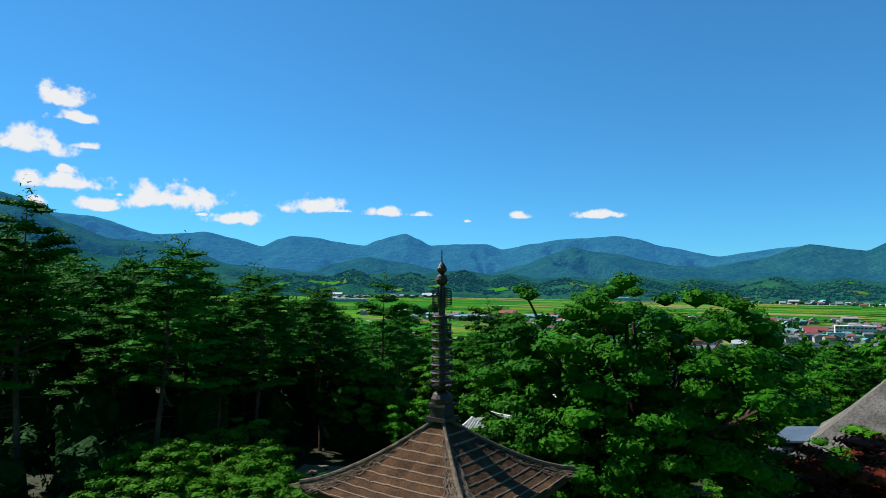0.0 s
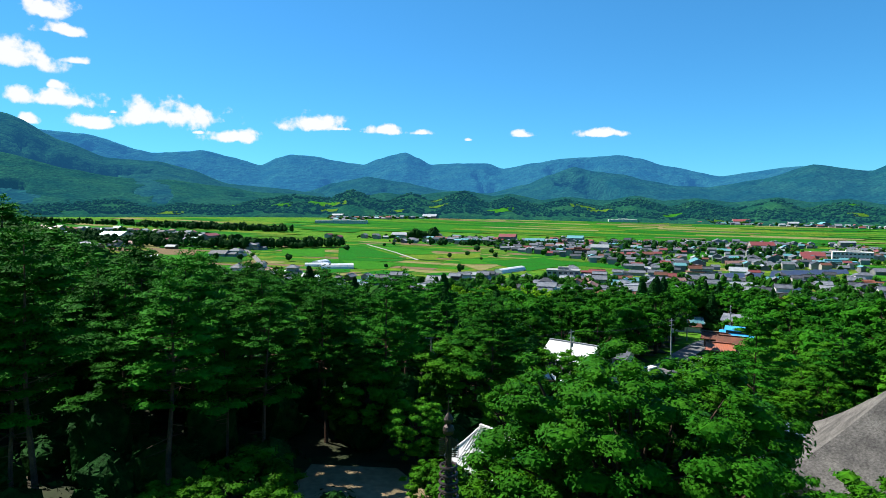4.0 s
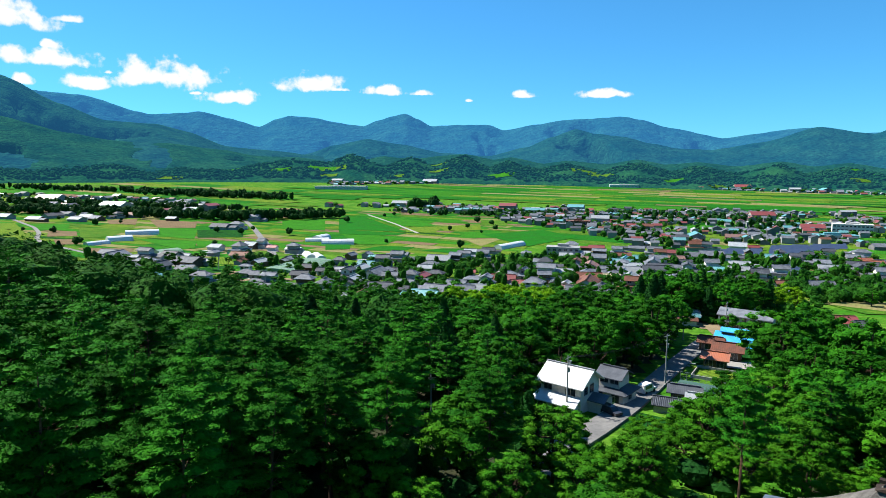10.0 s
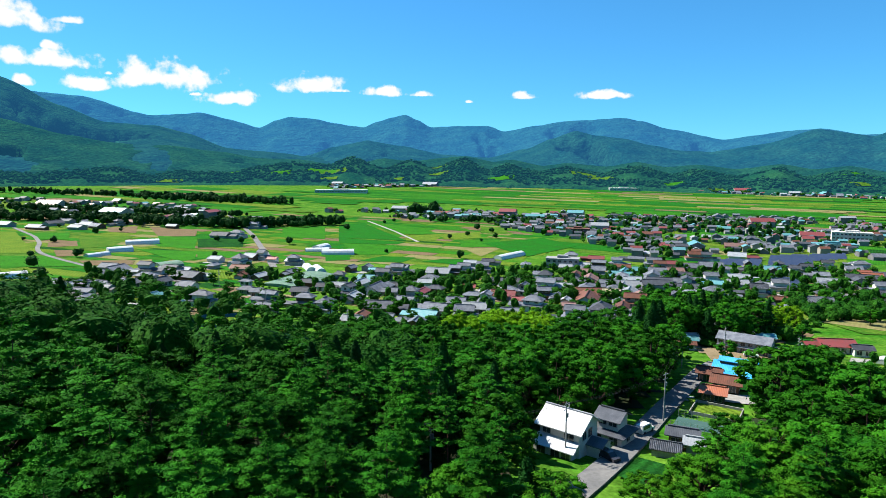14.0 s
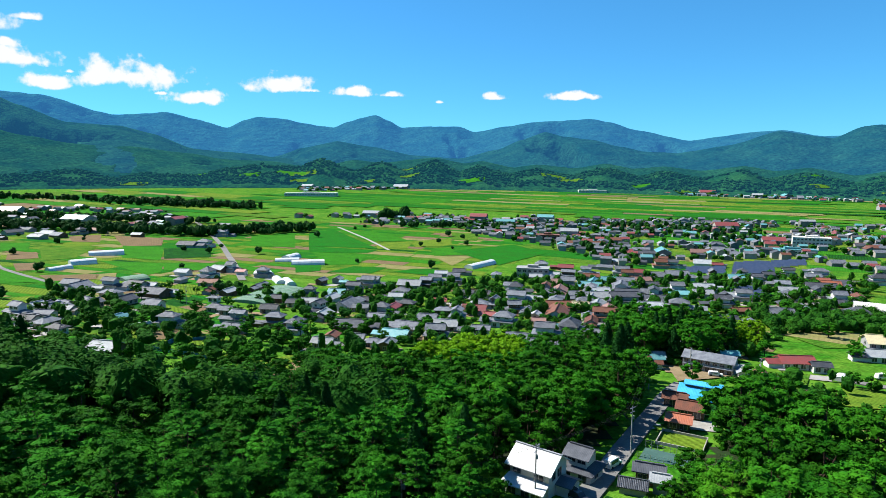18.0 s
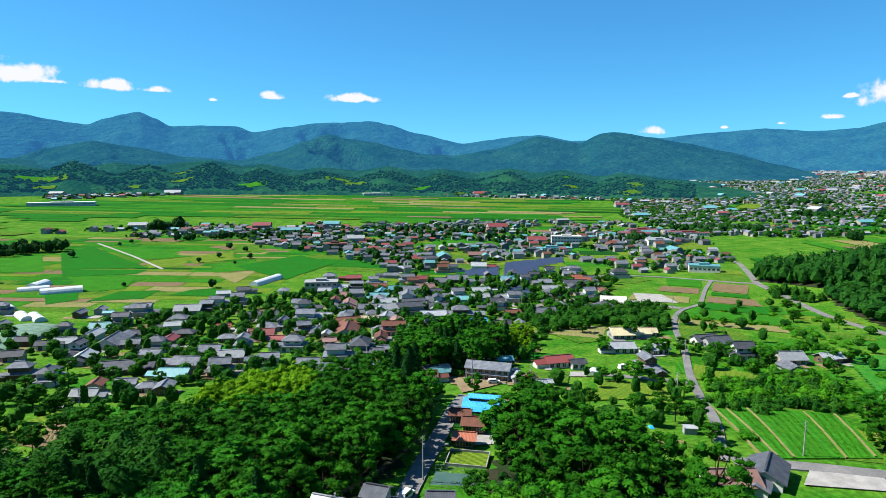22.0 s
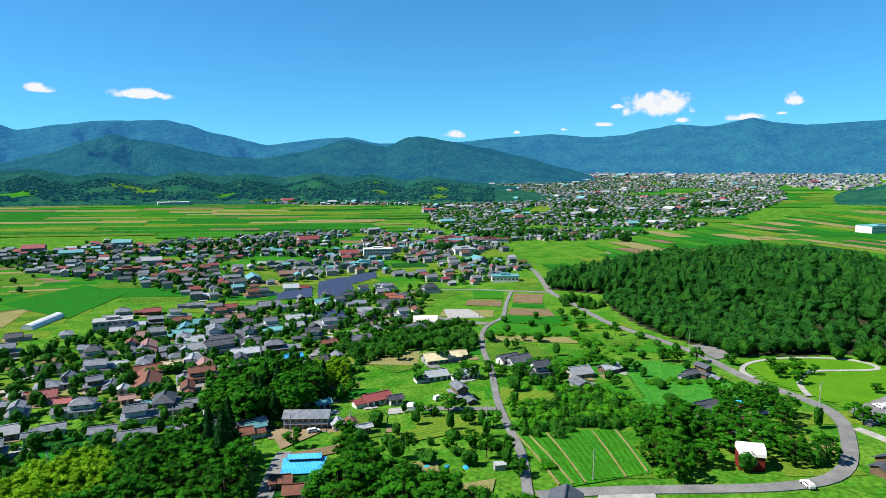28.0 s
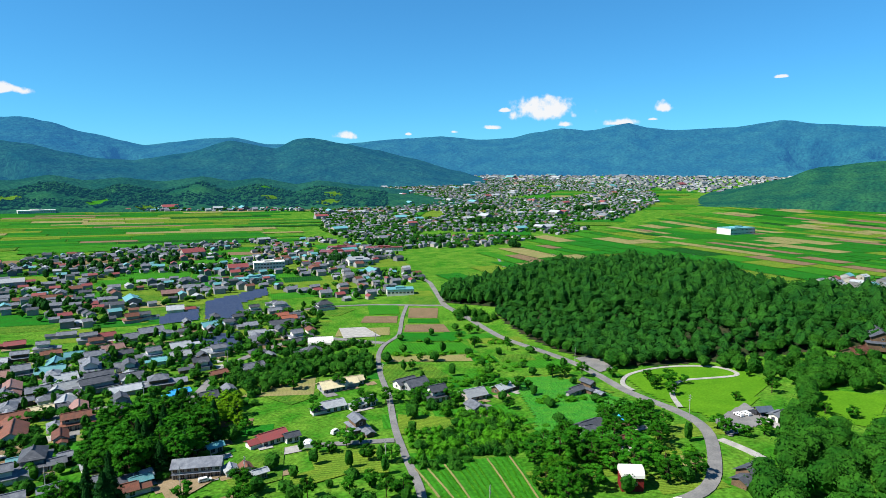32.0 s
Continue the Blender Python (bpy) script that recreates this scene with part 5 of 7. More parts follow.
# ---- village houses: place, width, roof ----
HAMLET_WEST_0 = [(-96, 194, 8.8, 'w'), (-127, 223, 5.8, 'd'), (-150, 227, 5.5, 'w'), (-136, 232, 7.3, 'g'), (-161, 235, 9.0, 'w'), (-145, 236, 6.3, 'd'), (-145, 238, 7.6, 'g'), (-117, 244, 6.1, 't'), (-156, 248, 8.0, 'g'), (-146, 248, 7.8, 'g'), (-145, 262, 6.8, 'w'), (-151, 263, 6.2, 'g'), (-161, 268, 5.0, 'w'), (-157, 270, 5.7, 'g'), (-155, 278, 6.5, 'g'), (-84, 278, 5.9, 'g'), (-145, 284, 5.8, 'g'), (-91, 284, 7.4, 'g'), (-67, 286, 7.3, 'd'), (-120, 288, 7.1, 'g'), (-152, 291, 5.9, 'g'), (-137, 296, 8.9, 'd'), (-100, 310, 5.2, 'g'), (-152, 314, 9.5, 'g')]
HAMLET_WEST_1 = [(-133, 320, 14.1, 'g'), (-125, 322, 6.3, 'w'), (-164, 326, 5.0, 'w'), (-175, 328, 11.8, 'g'), (-99, 330, 8.6, 'w'), (-163, 337, 10.2, 'd'), (-109, 337, 8.0, 'n'), (-185, 341, 9.7, 'g'), (-151, 341, 9.3, 'd'), (-144, 343, 6.7, 'w'), (-88, 354, 9.9, 'g'), (-138, 369, 7.1, 'g'), (-129, 390, 11.2, 'g'), (-97, 398, 9.3, 'g'), (-147, 399, 7.7, 'w'), (-113, 407, 5.7, 'r'), (-130, 416, 8.9, 'w'), (-123, 418, 7.9, 'g'), (-199, 552, 16.0, 'd'), (-185, 554, 15.9, 'g'), (-381, 579, 15.7, 'w'), (-349, 590, 14.0, 'w'), (-421, 595, 16.5, 'w'), (-339, 606, 12.6, 'g')]
HAMLET_WEST_2 = [(-354, 616, 12.9, 'w'), (-271, 619, 10.7, 'w'), (-391, 621, 16.7, 'd'), (-332, 633, 9.7, 'd'), (-193, 634, 12.0, 'g'), (-394, 649, 13.8, 'g'), (-327, 649, 13.2, 'n'), (-249, 650, 9.5, 'w'), (-271, 660, 12.9, 'w'), (-270, 676, 9.9, 'w'), (-176, 712, 16.6, 'w'), (-217, 720, 13.6, 'w')]
VILLAGE_MID_0 = [(-32, 214, 6.8, 'w'), (-10, 216, 5.9, 'g'), (-15, 220, 6.0, 'g'), (-22, 228, 6.2, 'g'), (-31, 228, 5.2, 'n'), (8, 236, 8.5, 'g'), (20, 246, 4.5, 'g'), (27, 250, 6.8, 'g'), (13, 257, 9.3, 'w'), (39, 267, 9.8, 'g'), (55, 270, 5.0, 'p'), (19, 278, 7.6, 'g'), (34, 284, 6.5, 'r'), (57, 287, 5.3, 'w'), (-45, 288, 7.9, 'd'), (-26, 296, 6.7, 'g'), (14, 296, 8.1, 'g'), (55, 298, 6.9, 'g'), (29, 299, 10.9, 'r'), (-11, 300, 8.1, 'r'), (49, 301, 8.3, 'g'), (-34, 302, 13.7, 'g'), (-59, 304, 7.0, 'd'), (-52, 306, 8.4, 'w')]
VILLAGE_MID_1 = [(21, 306, 5.5, 'w'), (74, 312, 10.1, 'n'), (33, 315, 8.6, 'g'), (41, 316, 8.7, 'g'), (13, 321, 5.8, 'r'), (55, 330, 12.1, 'g'), (64, 331, 9.2, 'w'), (39, 346, 7.1, 'd'), (30, 349, 6.3, 'd'), (82, 357, 6.6, 'g'), (79, 368, 10.2, 'n'), (-28, 372, 10.1, 'g'), (-3, 372, 13.5, 'w'), (-43, 374, 4.3, 't'), (7, 374, 10.2, 'g'), (-57, 377, 6.9, 'g'), (59, 379, 7.0, 'g'), (-48, 384, 6.1, 'g'), (-27, 389, 8.8, 'g'), (25, 394, 10.7, 'g'), (92, 411, 9.5, 'g'), (82, 415, 7.7, 'w'), (18, 423, 7.7, 'w'), (56, 423, 7.7, 'g')]
VILLAGE_MID_2 = [(31, 432, 7.8, 'd')]
VILLAGE_EAST_0 = [(97, 304, 8.7, 'p'), (73, 310, 11.6, 'n'), (91, 311, 7.4, 'd'), (131, 332, 13.0, 'w'), (174, 337, 8.6, 'd'), (119, 340, 18, 'd'), (93, 346, 9.8, 'g'), (80, 350, 6.5, 'g'), (139, 352, 11.2, 'd'), (191, 352, 10.9, 'g'), (109, 358, 10.2, 'w'), (105, 363, 10.3, 'g'), (77, 365, 10.2, 'g'), (179, 374, 11.3, 'w'), (256, 377, 16.6, 'd'), (134, 387, 15.8, 'g'), (269, 387, 10.7, 'o'), (93, 389, 10.9, 'p'), (116, 396, 12.2, 't'), (150, 403, 11.7, 'p'), (200, 411, 6.2, 'd'), (190, 416, 8.3, 'g'), (94, 420, 9.8, 'w'), (167, 421, 12.4, 'g')]
VILLAGE_EAST_1 = [(106, 422, 11.9, 'g'), (288, 426, 14.1, 'g'), (185, 428, 14.8, 'g'), (122, 435, 10.3, 'g'), (149, 438, 12.6, 'g'), (159, 439, 12.8, 'r'), (296, 445, 7.3, 'g'), (94, 456, 10.6, 'g'), (113, 458, 10.7, 'r'), (144, 462, 11.0, 'g'), (192, 475, 11.7, 'n'), (202, 476, 9.4, 'd'), (239, 478, 7.3, 'r'), (230, 485, 12.2, 'w'), (163, 492, 9.4, 'w'), (262, 556, 18, 'p'), (196, 564, 10.9, 'g'), (208, 566, 11.0, 'g'), (182, 582, 11.1, 'w'), (297, 600, 18, 'g'), (177, 602, 17.1, 'n')]
LANE_EAST_0 = [(108, 176, 4.5, 'w'), (158, 184, 9.3, 'g'), (108, 184, 4, 'n'), (104, 187, 4, 'w'), (135, 196, 5.1, 'd'), (130, 202, 10.4, 'r'), (181, 205, 7.9, 'w'), (83, 206, 4.8, 'w'), (78, 207, 6.4, 'd'), (111, 210, 5.1, 't'), (213, 211, 10.1, 'd'), (169, 213, 9.2, 'w'), (107, 214, 5.2, 'w'), (100, 220, 8.1, 'd'), (115, 223, 4.8, 'n'), (201, 236, 9.0, 'y'), (188, 237, 11.7, 'y'), (225, 301, 10.9, 'd'), (166, 324, 10.5, 'd'), (186, 350, 9.6, 'w'), (220, 351, 16.0, 'd'), (240, 356, 10.4, 'd'), (280, 393, 9.3, 'd'), (311, 398, 14.6, 'd')]
LANE_EAST_1 = [(271, 399, 9.3, 'o'), (278, 419, 9.7, 'g'), (269, 433, 9.9, 'd')]
FARM_EAST_0 = [(223, 100, 5.2, 'b'), (208, 109, 8.4, 'd'), (256, 134, 8.3, 'd'), (251, 137, 6.8, 'd'), (205, 161, 7.4, 'g'), (234, 167, 8.9, 'w'), (218, 172, 9.9, 'w'), (206, 184, 11.2, 'd'), (214, 205, 10.6, 'd')]
FARM_PARK_0 = [(353, 42, 18, 'n'), (201, 48, 9.9, 'd'), (259, 55, 6.3, 'g'), (202, 91, 4, 'n'), (223, 100, 4.1, 'b'), (205, 107, 6.6, 'd')]
VILLAGE_SOUTH_0 = [(75, 200, 6.3, 'n'), (81, 203, 5.9, 't'), (74, 214, 6.6, 'g'), (60, 220, 6.7, 'g'), (69, 243, 4.9, 'g'), (73, 247, 4, 'g'), (64, 250, 13.8, 'd'), (60, 255, 5.1, 't'), (79, 271, 8.3, 'n'), (89, 283, 13.1, 'n'), (82, 286, 7.3, 'g'), (136, 287, 7.8, 'b'), (68, 291, 16.1, 'n'), (136, 310, 13.2, 'g'), (84, 312, 9.5, 'y'), (121, 313, 13.2, 'w'), (95, 315, 9.7, 'w'), (167, 324, 8.9, 'd'), (92, 329, 8.4, 'g'), (76, 329, 9.9, 'g'), (114, 330, 18, 'd'), (132, 332, 10.5, 'd'), (83, 334, 8.4, 'g'), (106, 341, 14.0, 'w')]
VILLAGE_SOUTH_1 = [(100, 341, 8.7, 'w'), (188, 344, 10.6, 'g'), (170, 356, 10.6, 'w'), (140, 358, 11.3, 'g'), (86, 363, 12.8, 'p'), (125, 368, 17.2, 'g'), (160, 369, 9.9, 'g'), (109, 380, 13.6, 't'), (97, 387, 11.7, 'g')]
for k, row in enumerate(HAMLET_WEST_0 + HAMLET_WEST_1 + HAMLET_WEST_2 + VILLAGE_MID_0 + VILLAGE_MID_1 + VILLAGE_MID_2 + VILLAGE_EAST_0 + VILLAGE_EAST_1 + LANE_EAST_0 + LANE_EAST_1 + FARM_EAST_0 + FARM_PARK_0 + VILLAGE_SOUTH_0 + VILLAGE_SOUTH_1):
    house(row[0], row[1], row[2], row[3], 2000 + k, detail=math.hypot(row[0], row[1]) < 330)


# ---- single fields: four corners and the crop ----
PLOTS = []
PLOTS.append(([(358, 348), (369, 326), (345, 306), (333, 325)], 4))
PLOTS.append(([(330, 322), (343, 303), (335, 295), (321, 314)], 0))
PLOTS.append(([(316, 311), (334, 290), (319, 271), (300, 297)], 4))
PLOTS.append(([(297, 296), (317, 268), (302, 248), (279, 280)], 0))
PLOTS.append(([(272, 282), (300, 246), (287, 221), (248, 265)], 1))
PLOTS.append(([(246, 260), (280, 224), (270, 213), (238, 252)], 5))
PLOTS.append(([(144, 140), (171, 118), (148, 91), (123, 101)], 1))
PLOTS.append(([(315, 354), (332, 335), (316, 320), (299, 341)], 4))
PLOTS.append(([(277, 339), (303, 314), (287, 298), (261, 324)], 5))
PLOTS.append(([(231, 254), (251, 229), (239, 203), (211, 220)], 3))
PLOTS.append(([(181, 184), (195, 156), (180, 156), (164, 167)], 2))
PLOTS.append(([(132, 183), (150, 163), (136, 143), (122, 163)], 2))
PLOTS.append(([(166, 281), (190, 252), (177, 237), (152, 266)], 2))
PLOTS.append(([(346, 385), (364, 367), (338, 339), (321, 355)], 1))
PLOTS.append(([(393, 381), (401, 358), (376, 332), (364, 355)], 3))
PLOTS.append(([(292, 384), (304, 371), (328, 379), (321, 399)], 3))
PLOTS.append(([(406, 412), (423, 384), (403, 360), (395, 382)], 2))
PLOTS.append(([(442, 380), (464, 356), (418, 321), (411, 346)], 6))
PLOTS.append(([(160, 267), (196, 258), (178, 234), (161, 233)], 3))
PLOTS.append(([(216, 375), (261, 370), (281, 384), (207, 392)], 2))
PLOTS.append(([(-224, 377), (-196, 392), (-187, 370), (-206, 356)], 4))
PLOTS.append(([(-198, 391), (-189, 399), (-177, 371), (-186, 368)], 5))
PLOTS.append(([(-270, 427), (-258, 436), (-236, 401), (-247, 393)], 4))
PLOTS.append(([(-298, 627), (-243, 611), (-224, 558), (-253, 548)], 4))
PLOTS.append(([(-331, 678), (-314, 688), (-288, 629), (-303, 620)], 5))
PLOTS.append(([(-333, 612), (-312, 632), (-285, 573), (-310, 574)], 4))
PLOTS.append(([(-306, 478), (-293, 493), (-272, 459), (-286, 445)], 4))
PLOTS.append(([(-99, 230), (-92, 240), (-84, 222), (-92, 215)], 4))
PLOTS.append(([(-115, 202), (-108, 212), (-99, 211), (-109, 203)], 4))
PLOTS.append(([(-372, 538), (-336, 557), (-304, 500), (-323, 494)], 1))
PLOTS.append(([(-391, 545), (-380, 549), (-268, 405), (-286, 397)], 2))
PLOTS.append(([(-277, 384), (-255, 393), (-206, 353), (-242, 334)], 1))
PLOTS.append(([(-201, 278), (-186, 309), (-169, 275), (-183, 252)], 2))
PLOTS.append(([(-308, 522), (-273, 547), (-250, 466), (-261, 444)], 3))
PLOTS.append(([(-227, 454), (-180, 450), (-165, 408), (-168, 393)], 1))
PLOTS.append(([(-255, 552), (-218, 548), (-188, 465), (-220, 474)], 1))
PLOTS.append(([(-215, 539), (-177, 545), (-160, 492), (-189, 474)], 6))
PLOTS.append(([(-180, 450), (-145, 459), (-136, 422), (-166, 415)], 1))
PLOTS.append(([(-117, 692), (-91, 714), (-34, 559), (-97, 569)], 0))
PLOTS.append(([(-97, 569), (-33, 550), (-41, 530), (-90, 531)], 0))
PLOTS.append(([(-88, 532), (-40, 513), (-43, 467), (-66, 463)], 1))
PLOTS.append(([(-16, 436), (-2, 452), (14, 454), (17, 423)], 0))
PLOTS.append(([(-46, 459), (-21, 456), (-30, 427), (-61, 426)], 0))
PLOTS.append(([(16, 513), (50, 526), (28, 469), (24, 483)], 5))
PLOTS.append(([(13, 567), (53, 584), (45, 526), (16, 521)], 1))
PLOTS.append(([(70, 566), (110, 563), (92, 516), (67, 529)], 0))
PLOTS.append(([(-39, 613), (0, 620), (-8, 564), (-34, 559)], 2))
PLOTS.append(([(-91, 714), (-46, 707), (-3, 619), (-39, 601)], 1))
PLOTS.append(([(-179, 728), (-151, 753), (-120, 692), (-164, 653)], 3))
PLOTS.append(([(-3, 619), (38, 652), (35, 592), (0, 575)], 2))
PLOTS.append(([(42, 710), (73, 701), (63, 631), (38, 639)], 3))
PLOTS.append(([(-170, 652), (-127, 661), (-107, 557), (-148, 567)], 1))
PLOTS.append(([(-88, 457), (-70, 462), (-66, 432), (-81, 421)], 0))
ROADS = {
    "lane": ([(112, 104), (120, 113), (128, 120), (146, 144), (168, 173), (198, 207), (222, 239), (246, 266), (269, 285), (286, 288), (334, 332), (365, 357)], 2.8),
    "valley_road": ([(501, 489), (461, 418), (377, 327), (355, 281), (324, 230), (312, 193), (302, 169), (285, 143), (266, 119), (258, 100), (244, 82), (234, 72), (218, 66), (196, 58), (180, 55), (164, 64), (144, 81), (127, 95), (114, 103)], 4.4),
    "paddy_lane": ([(782, 484), (640, 352), (517, 237)], 3.5),
    "paddy_road": ([(1383, 459), (1090, 266), (803, 73)], 4.0),
    "paddy_track": ([(1300, 500), (910, 318), (660, 205)], 3.2),
    "paddy_path": ([(664, 481), (569, 399)], 3.2),
    "hill_lane": ([(535, 300), (546, 247), (749, 216)], 4.0),
    "cross_lane": ([(270, 412), (312, 410), (346, 385), (365, 357), (377, 327)], 3.6),
    "bend_road": ([(131, 271), (142, 282), (172, 314), (188, 323), (213, 332), (250, 342), (257, 321), (269, 285)], 5.0),
    "west_road": ([(-106, 383), (-134, 462), (-174, 566), (-238, 715), (-271, 783)], 4.5),
    "farm_track": ([(-406, 585), (-340, 514), (-306, 468), (-287, 435), (-266, 406), (-241, 383), (-201, 350)], 3.0),
    "yard_lane": ([(138, 184), (147, 176), (159, 164)], 3.6),
    "field_track": ([(-92, 748), (-50, 635), (-23, 551)], 2.5),
    "village_lane": ([(92, 311), (118, 288), (137, 283)], 3.0),
    "garden_track": ([(-37, 162), (-31, 163), (-25, 172), (-18, 185)], 3.0),
}
PARK_LAWN = [(296, 137), (312, 128), (330, 112), (337, 88), (318, 72), (274, 68), (247, 75), (256, 89), (269, 110)]
PARK_PATH = [(256, 91), (274, 102), (298, 108), (306, 100), (324, 84), (332, 96), (328, 111), (319, 122), (305, 129), (292, 132), (275, 127), (270, 118)]
PARKING = [(244, 74), (275, 71), (257, 57), (230, 64)]
LOWER_LAWN = [(311, 52), (318, 26), (272, 22), (264, 47)]
CAR_PARK = [(128, 94), (141, 87), (132, 79), (118, 88)]
EAST_TREES_A = [(108, 150), (117, 141), (124, 139), (144, 150), (124, 125), (119, 114), (99, 173), (136, 174), (144, 174), (149, 172), (90, 160), (96, 166), (133, 178), (84, 180), (140, 158), (122, 130)]
EAST_TREES_B = [(252, 237), (237, 229), (240, 162), (244, 159), (235, 168), (248, 166), (274, 165), (273, 156), (278, 149), (268, 160), (237, 181), (239, 178), (296, 232), (322, 257), (303, 212), (215, 150), (205, 170), (190, 165), (202, 150), (193, 196), (198, 190), (189, 200), (203, 186), (208, 178), (212, 192), (160, 213), (166, 223), (188, 215), (181, 202), (190, 234), (176, 252), (176, 205), (170, 200)]
MEADOW_TREES = [(-64, 235), (-68, 215), (-44, 236), (-45, 209), (-28, 178), (-37, 169), (-56, 183), (-48, 181), (-42, 179), (-34, 181), (-24, 182), (-60, 178), (-52, 186)]
PARK_TREES = [(286, 136), (291, 120), (284, 113), (278, 111), (290, 109), (294, 103), (273, 101), (277, 75), (298, 66), (323, 82), (232, 66), (234, 62), (234, 59), (240, 55), (236, 70), (245, 23), (278, 33), (276, 42)]

def drape(name, quad, m, lift=0.3, n=6, parent=None):
    """A four-cornered patch laid over the land."""
    V, F = [], []
    (a, b, c, d) = [np.array(p, float) for p in quad]
    for i in range(n + 1):
        for j in range(n + 1):
            u, v = i / n, j / n
            p = a * (1 - u) * (1 - v) + b * u * (1 - v) + c * u * v + d * (1 - u) * v
            V.append((p[0], p[1], gz(*p) + lift))
    for i in range(n):
        for j in range(n):
            k = i * (n + 1) + j
            F.append((k, k + 1, k + n + 2, k + n + 1))
    ob = mesh_object(name, V, F, m)
    for f in ob.data.polygons:
        if f.normal.z < 0:
            f.flip()
    return ob


CROP = ["bright green rice field", "light green rice field", "yellow-green field", "grassy green field", "bare brown ploughed field", "straw-coloured stubble field", "dark green crop field"]
for quad, k in PLOTS:
    tagged(drape("field", quad, FIELD[k], 0.30), CROP[k] + " between the lanes", "field", kind="structure")


def ribbon(name, pts, width, m, label, category, lift=0.42, step=5.0):
    P = []
    for (a, b), (c, d) in zip(pts, pts[1:]):
        L = max(1, int(math.hypot(c - a, d - b) / step))
        P += [(a + (c - a) * k / L, b + (d - b) * k / L) for k in range(L)]
    P.append(pts[-1])
    P = np.array(P, float)
    for _ in range(6):
        P[1:-1] = 0.25 * P[:-2] + 0.5 * P[1:-1] + 0.25 * P[2:]
    T = np.gradient(P, axis=0)
    T /= np.linalg.norm(T, axis=1)[:, None]
    Nn = np.stack([-T[:, 1], T[:, 0]], 1)
    V, F = [], []
    for p, n in zip(P, Nn):
        z = gz(*p) + lift
        for s, dz in ((-0.5, -0.6), (-0.5, 0), (0.5, 0), (0.5, -0.6)):
            q = p + n * width * s
            V.append((q[0], q[1], 0.5 * z + 0.5 * (gz(*q) + lift) + dz))
    for i in range(len(P) - 1):
        for j in range(3):
            F.append((4 * i + j, 4 * i + j + 1, 4 * i + j + 5, 4 * i + j + 4))
    ob = mesh_object(name, V, F, m)
    for f in ob.data.polygons:
        if f.normal.z < -0.2:
            f.flip()
    return tagged(ob, label, category, kind="structure")


for name, (pts, wd) in ROADS.items():
    ribbon(name, pts, wd, M_asphalt if wd > 2.6 else M_concrete, "worn grey paved " + name.replace("_", " ") + " between fields and houses", "road")
ribbon("temple_road", ROAD_TEMPLE, 4.4, M_asphalt, "narrow paved road beside the white house", "road")
# leaf litter replaces grass inside the woods, coloured dark to add shade under trees
def sheet(name, poly, m, label, category, lift, cell=6.0):
    xs, ys = [p[0] for p in poly], [p[1] for p in poly]
    V, F, key = [], [], {}
    for i in range(int((max(xs) - min(xs)) / cell) + 1):
        for j in range(int((max(ys) - min(ys)) / cell) + 1):
            x, y = min(xs) + i * cell, min(ys) + j * cell
            if inside(x + cell / 2, y + cell / 2, poly):
                f = []
                for a, b in ((0, 0), (1, 0), (1, 1), (0, 1)):
                    k = (i + a, j + b)
                    if k not in key:
                        key[k] = len(V)
                        px, py = min(xs) + k[0] * cell, min(ys) + k[1] * cell
                        V.append((px, py, gz(px, py) + lift))
                    f.append(key[k])
                F.append(f)
    return tagged(mesh_object(name, V, F, m), label, category, kind="structure")


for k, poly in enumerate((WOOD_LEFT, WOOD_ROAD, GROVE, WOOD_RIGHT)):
    sheet("woodland_floor", poly, M_shadefloor, "leaf litter under the trees, darkened as woodland shade", "woodland floor", 0.2, 4.0)
sheet("woodland_floor", [(-40, 22), (-40, 56), (30, 56), (30, 22)], M_shadefloor, "leaf litter under the temple trees, darkened as shade", "woodland floor", 0.08, 4.0)
sheet("park_lawn", PARK_LAWN, M_lawn, "smooth mown park lawn with paths", "lawn", 0.3, 2.5)
sheet("lower_lawn", LOWER_LAWN, M_lawn, "bright mown grass below the park", "lawn", 0.3, 3.0)
sheet("parking_lot", PARKING, M_asphalt, "grey asphalt car park at the park", "car park", 0.36, 0.8)
tagged(drape("gravel_lot", CAR_PARK, M_concrete, 0.34, 4), "pale gravel car park beside the road", "car park", kind="structure")
VINES = [(215, 137), (236, 160), (255, 175), (271, 160), (253, 111), (242, 98), (210, 98), (190, 104), (189, 120)]
M_vine = mat("vine_leaves", (0.022, 0.21, 0.012), (0.06, 0.26, 0.016), rough=0.9, scale=5, fine=0.4, bump=1.0, bscale=1.3)
sheet("vine_meadow", VINES, M_vine, "bright green creeping vines over fallow land", "meadow", 0.34, 2.5)
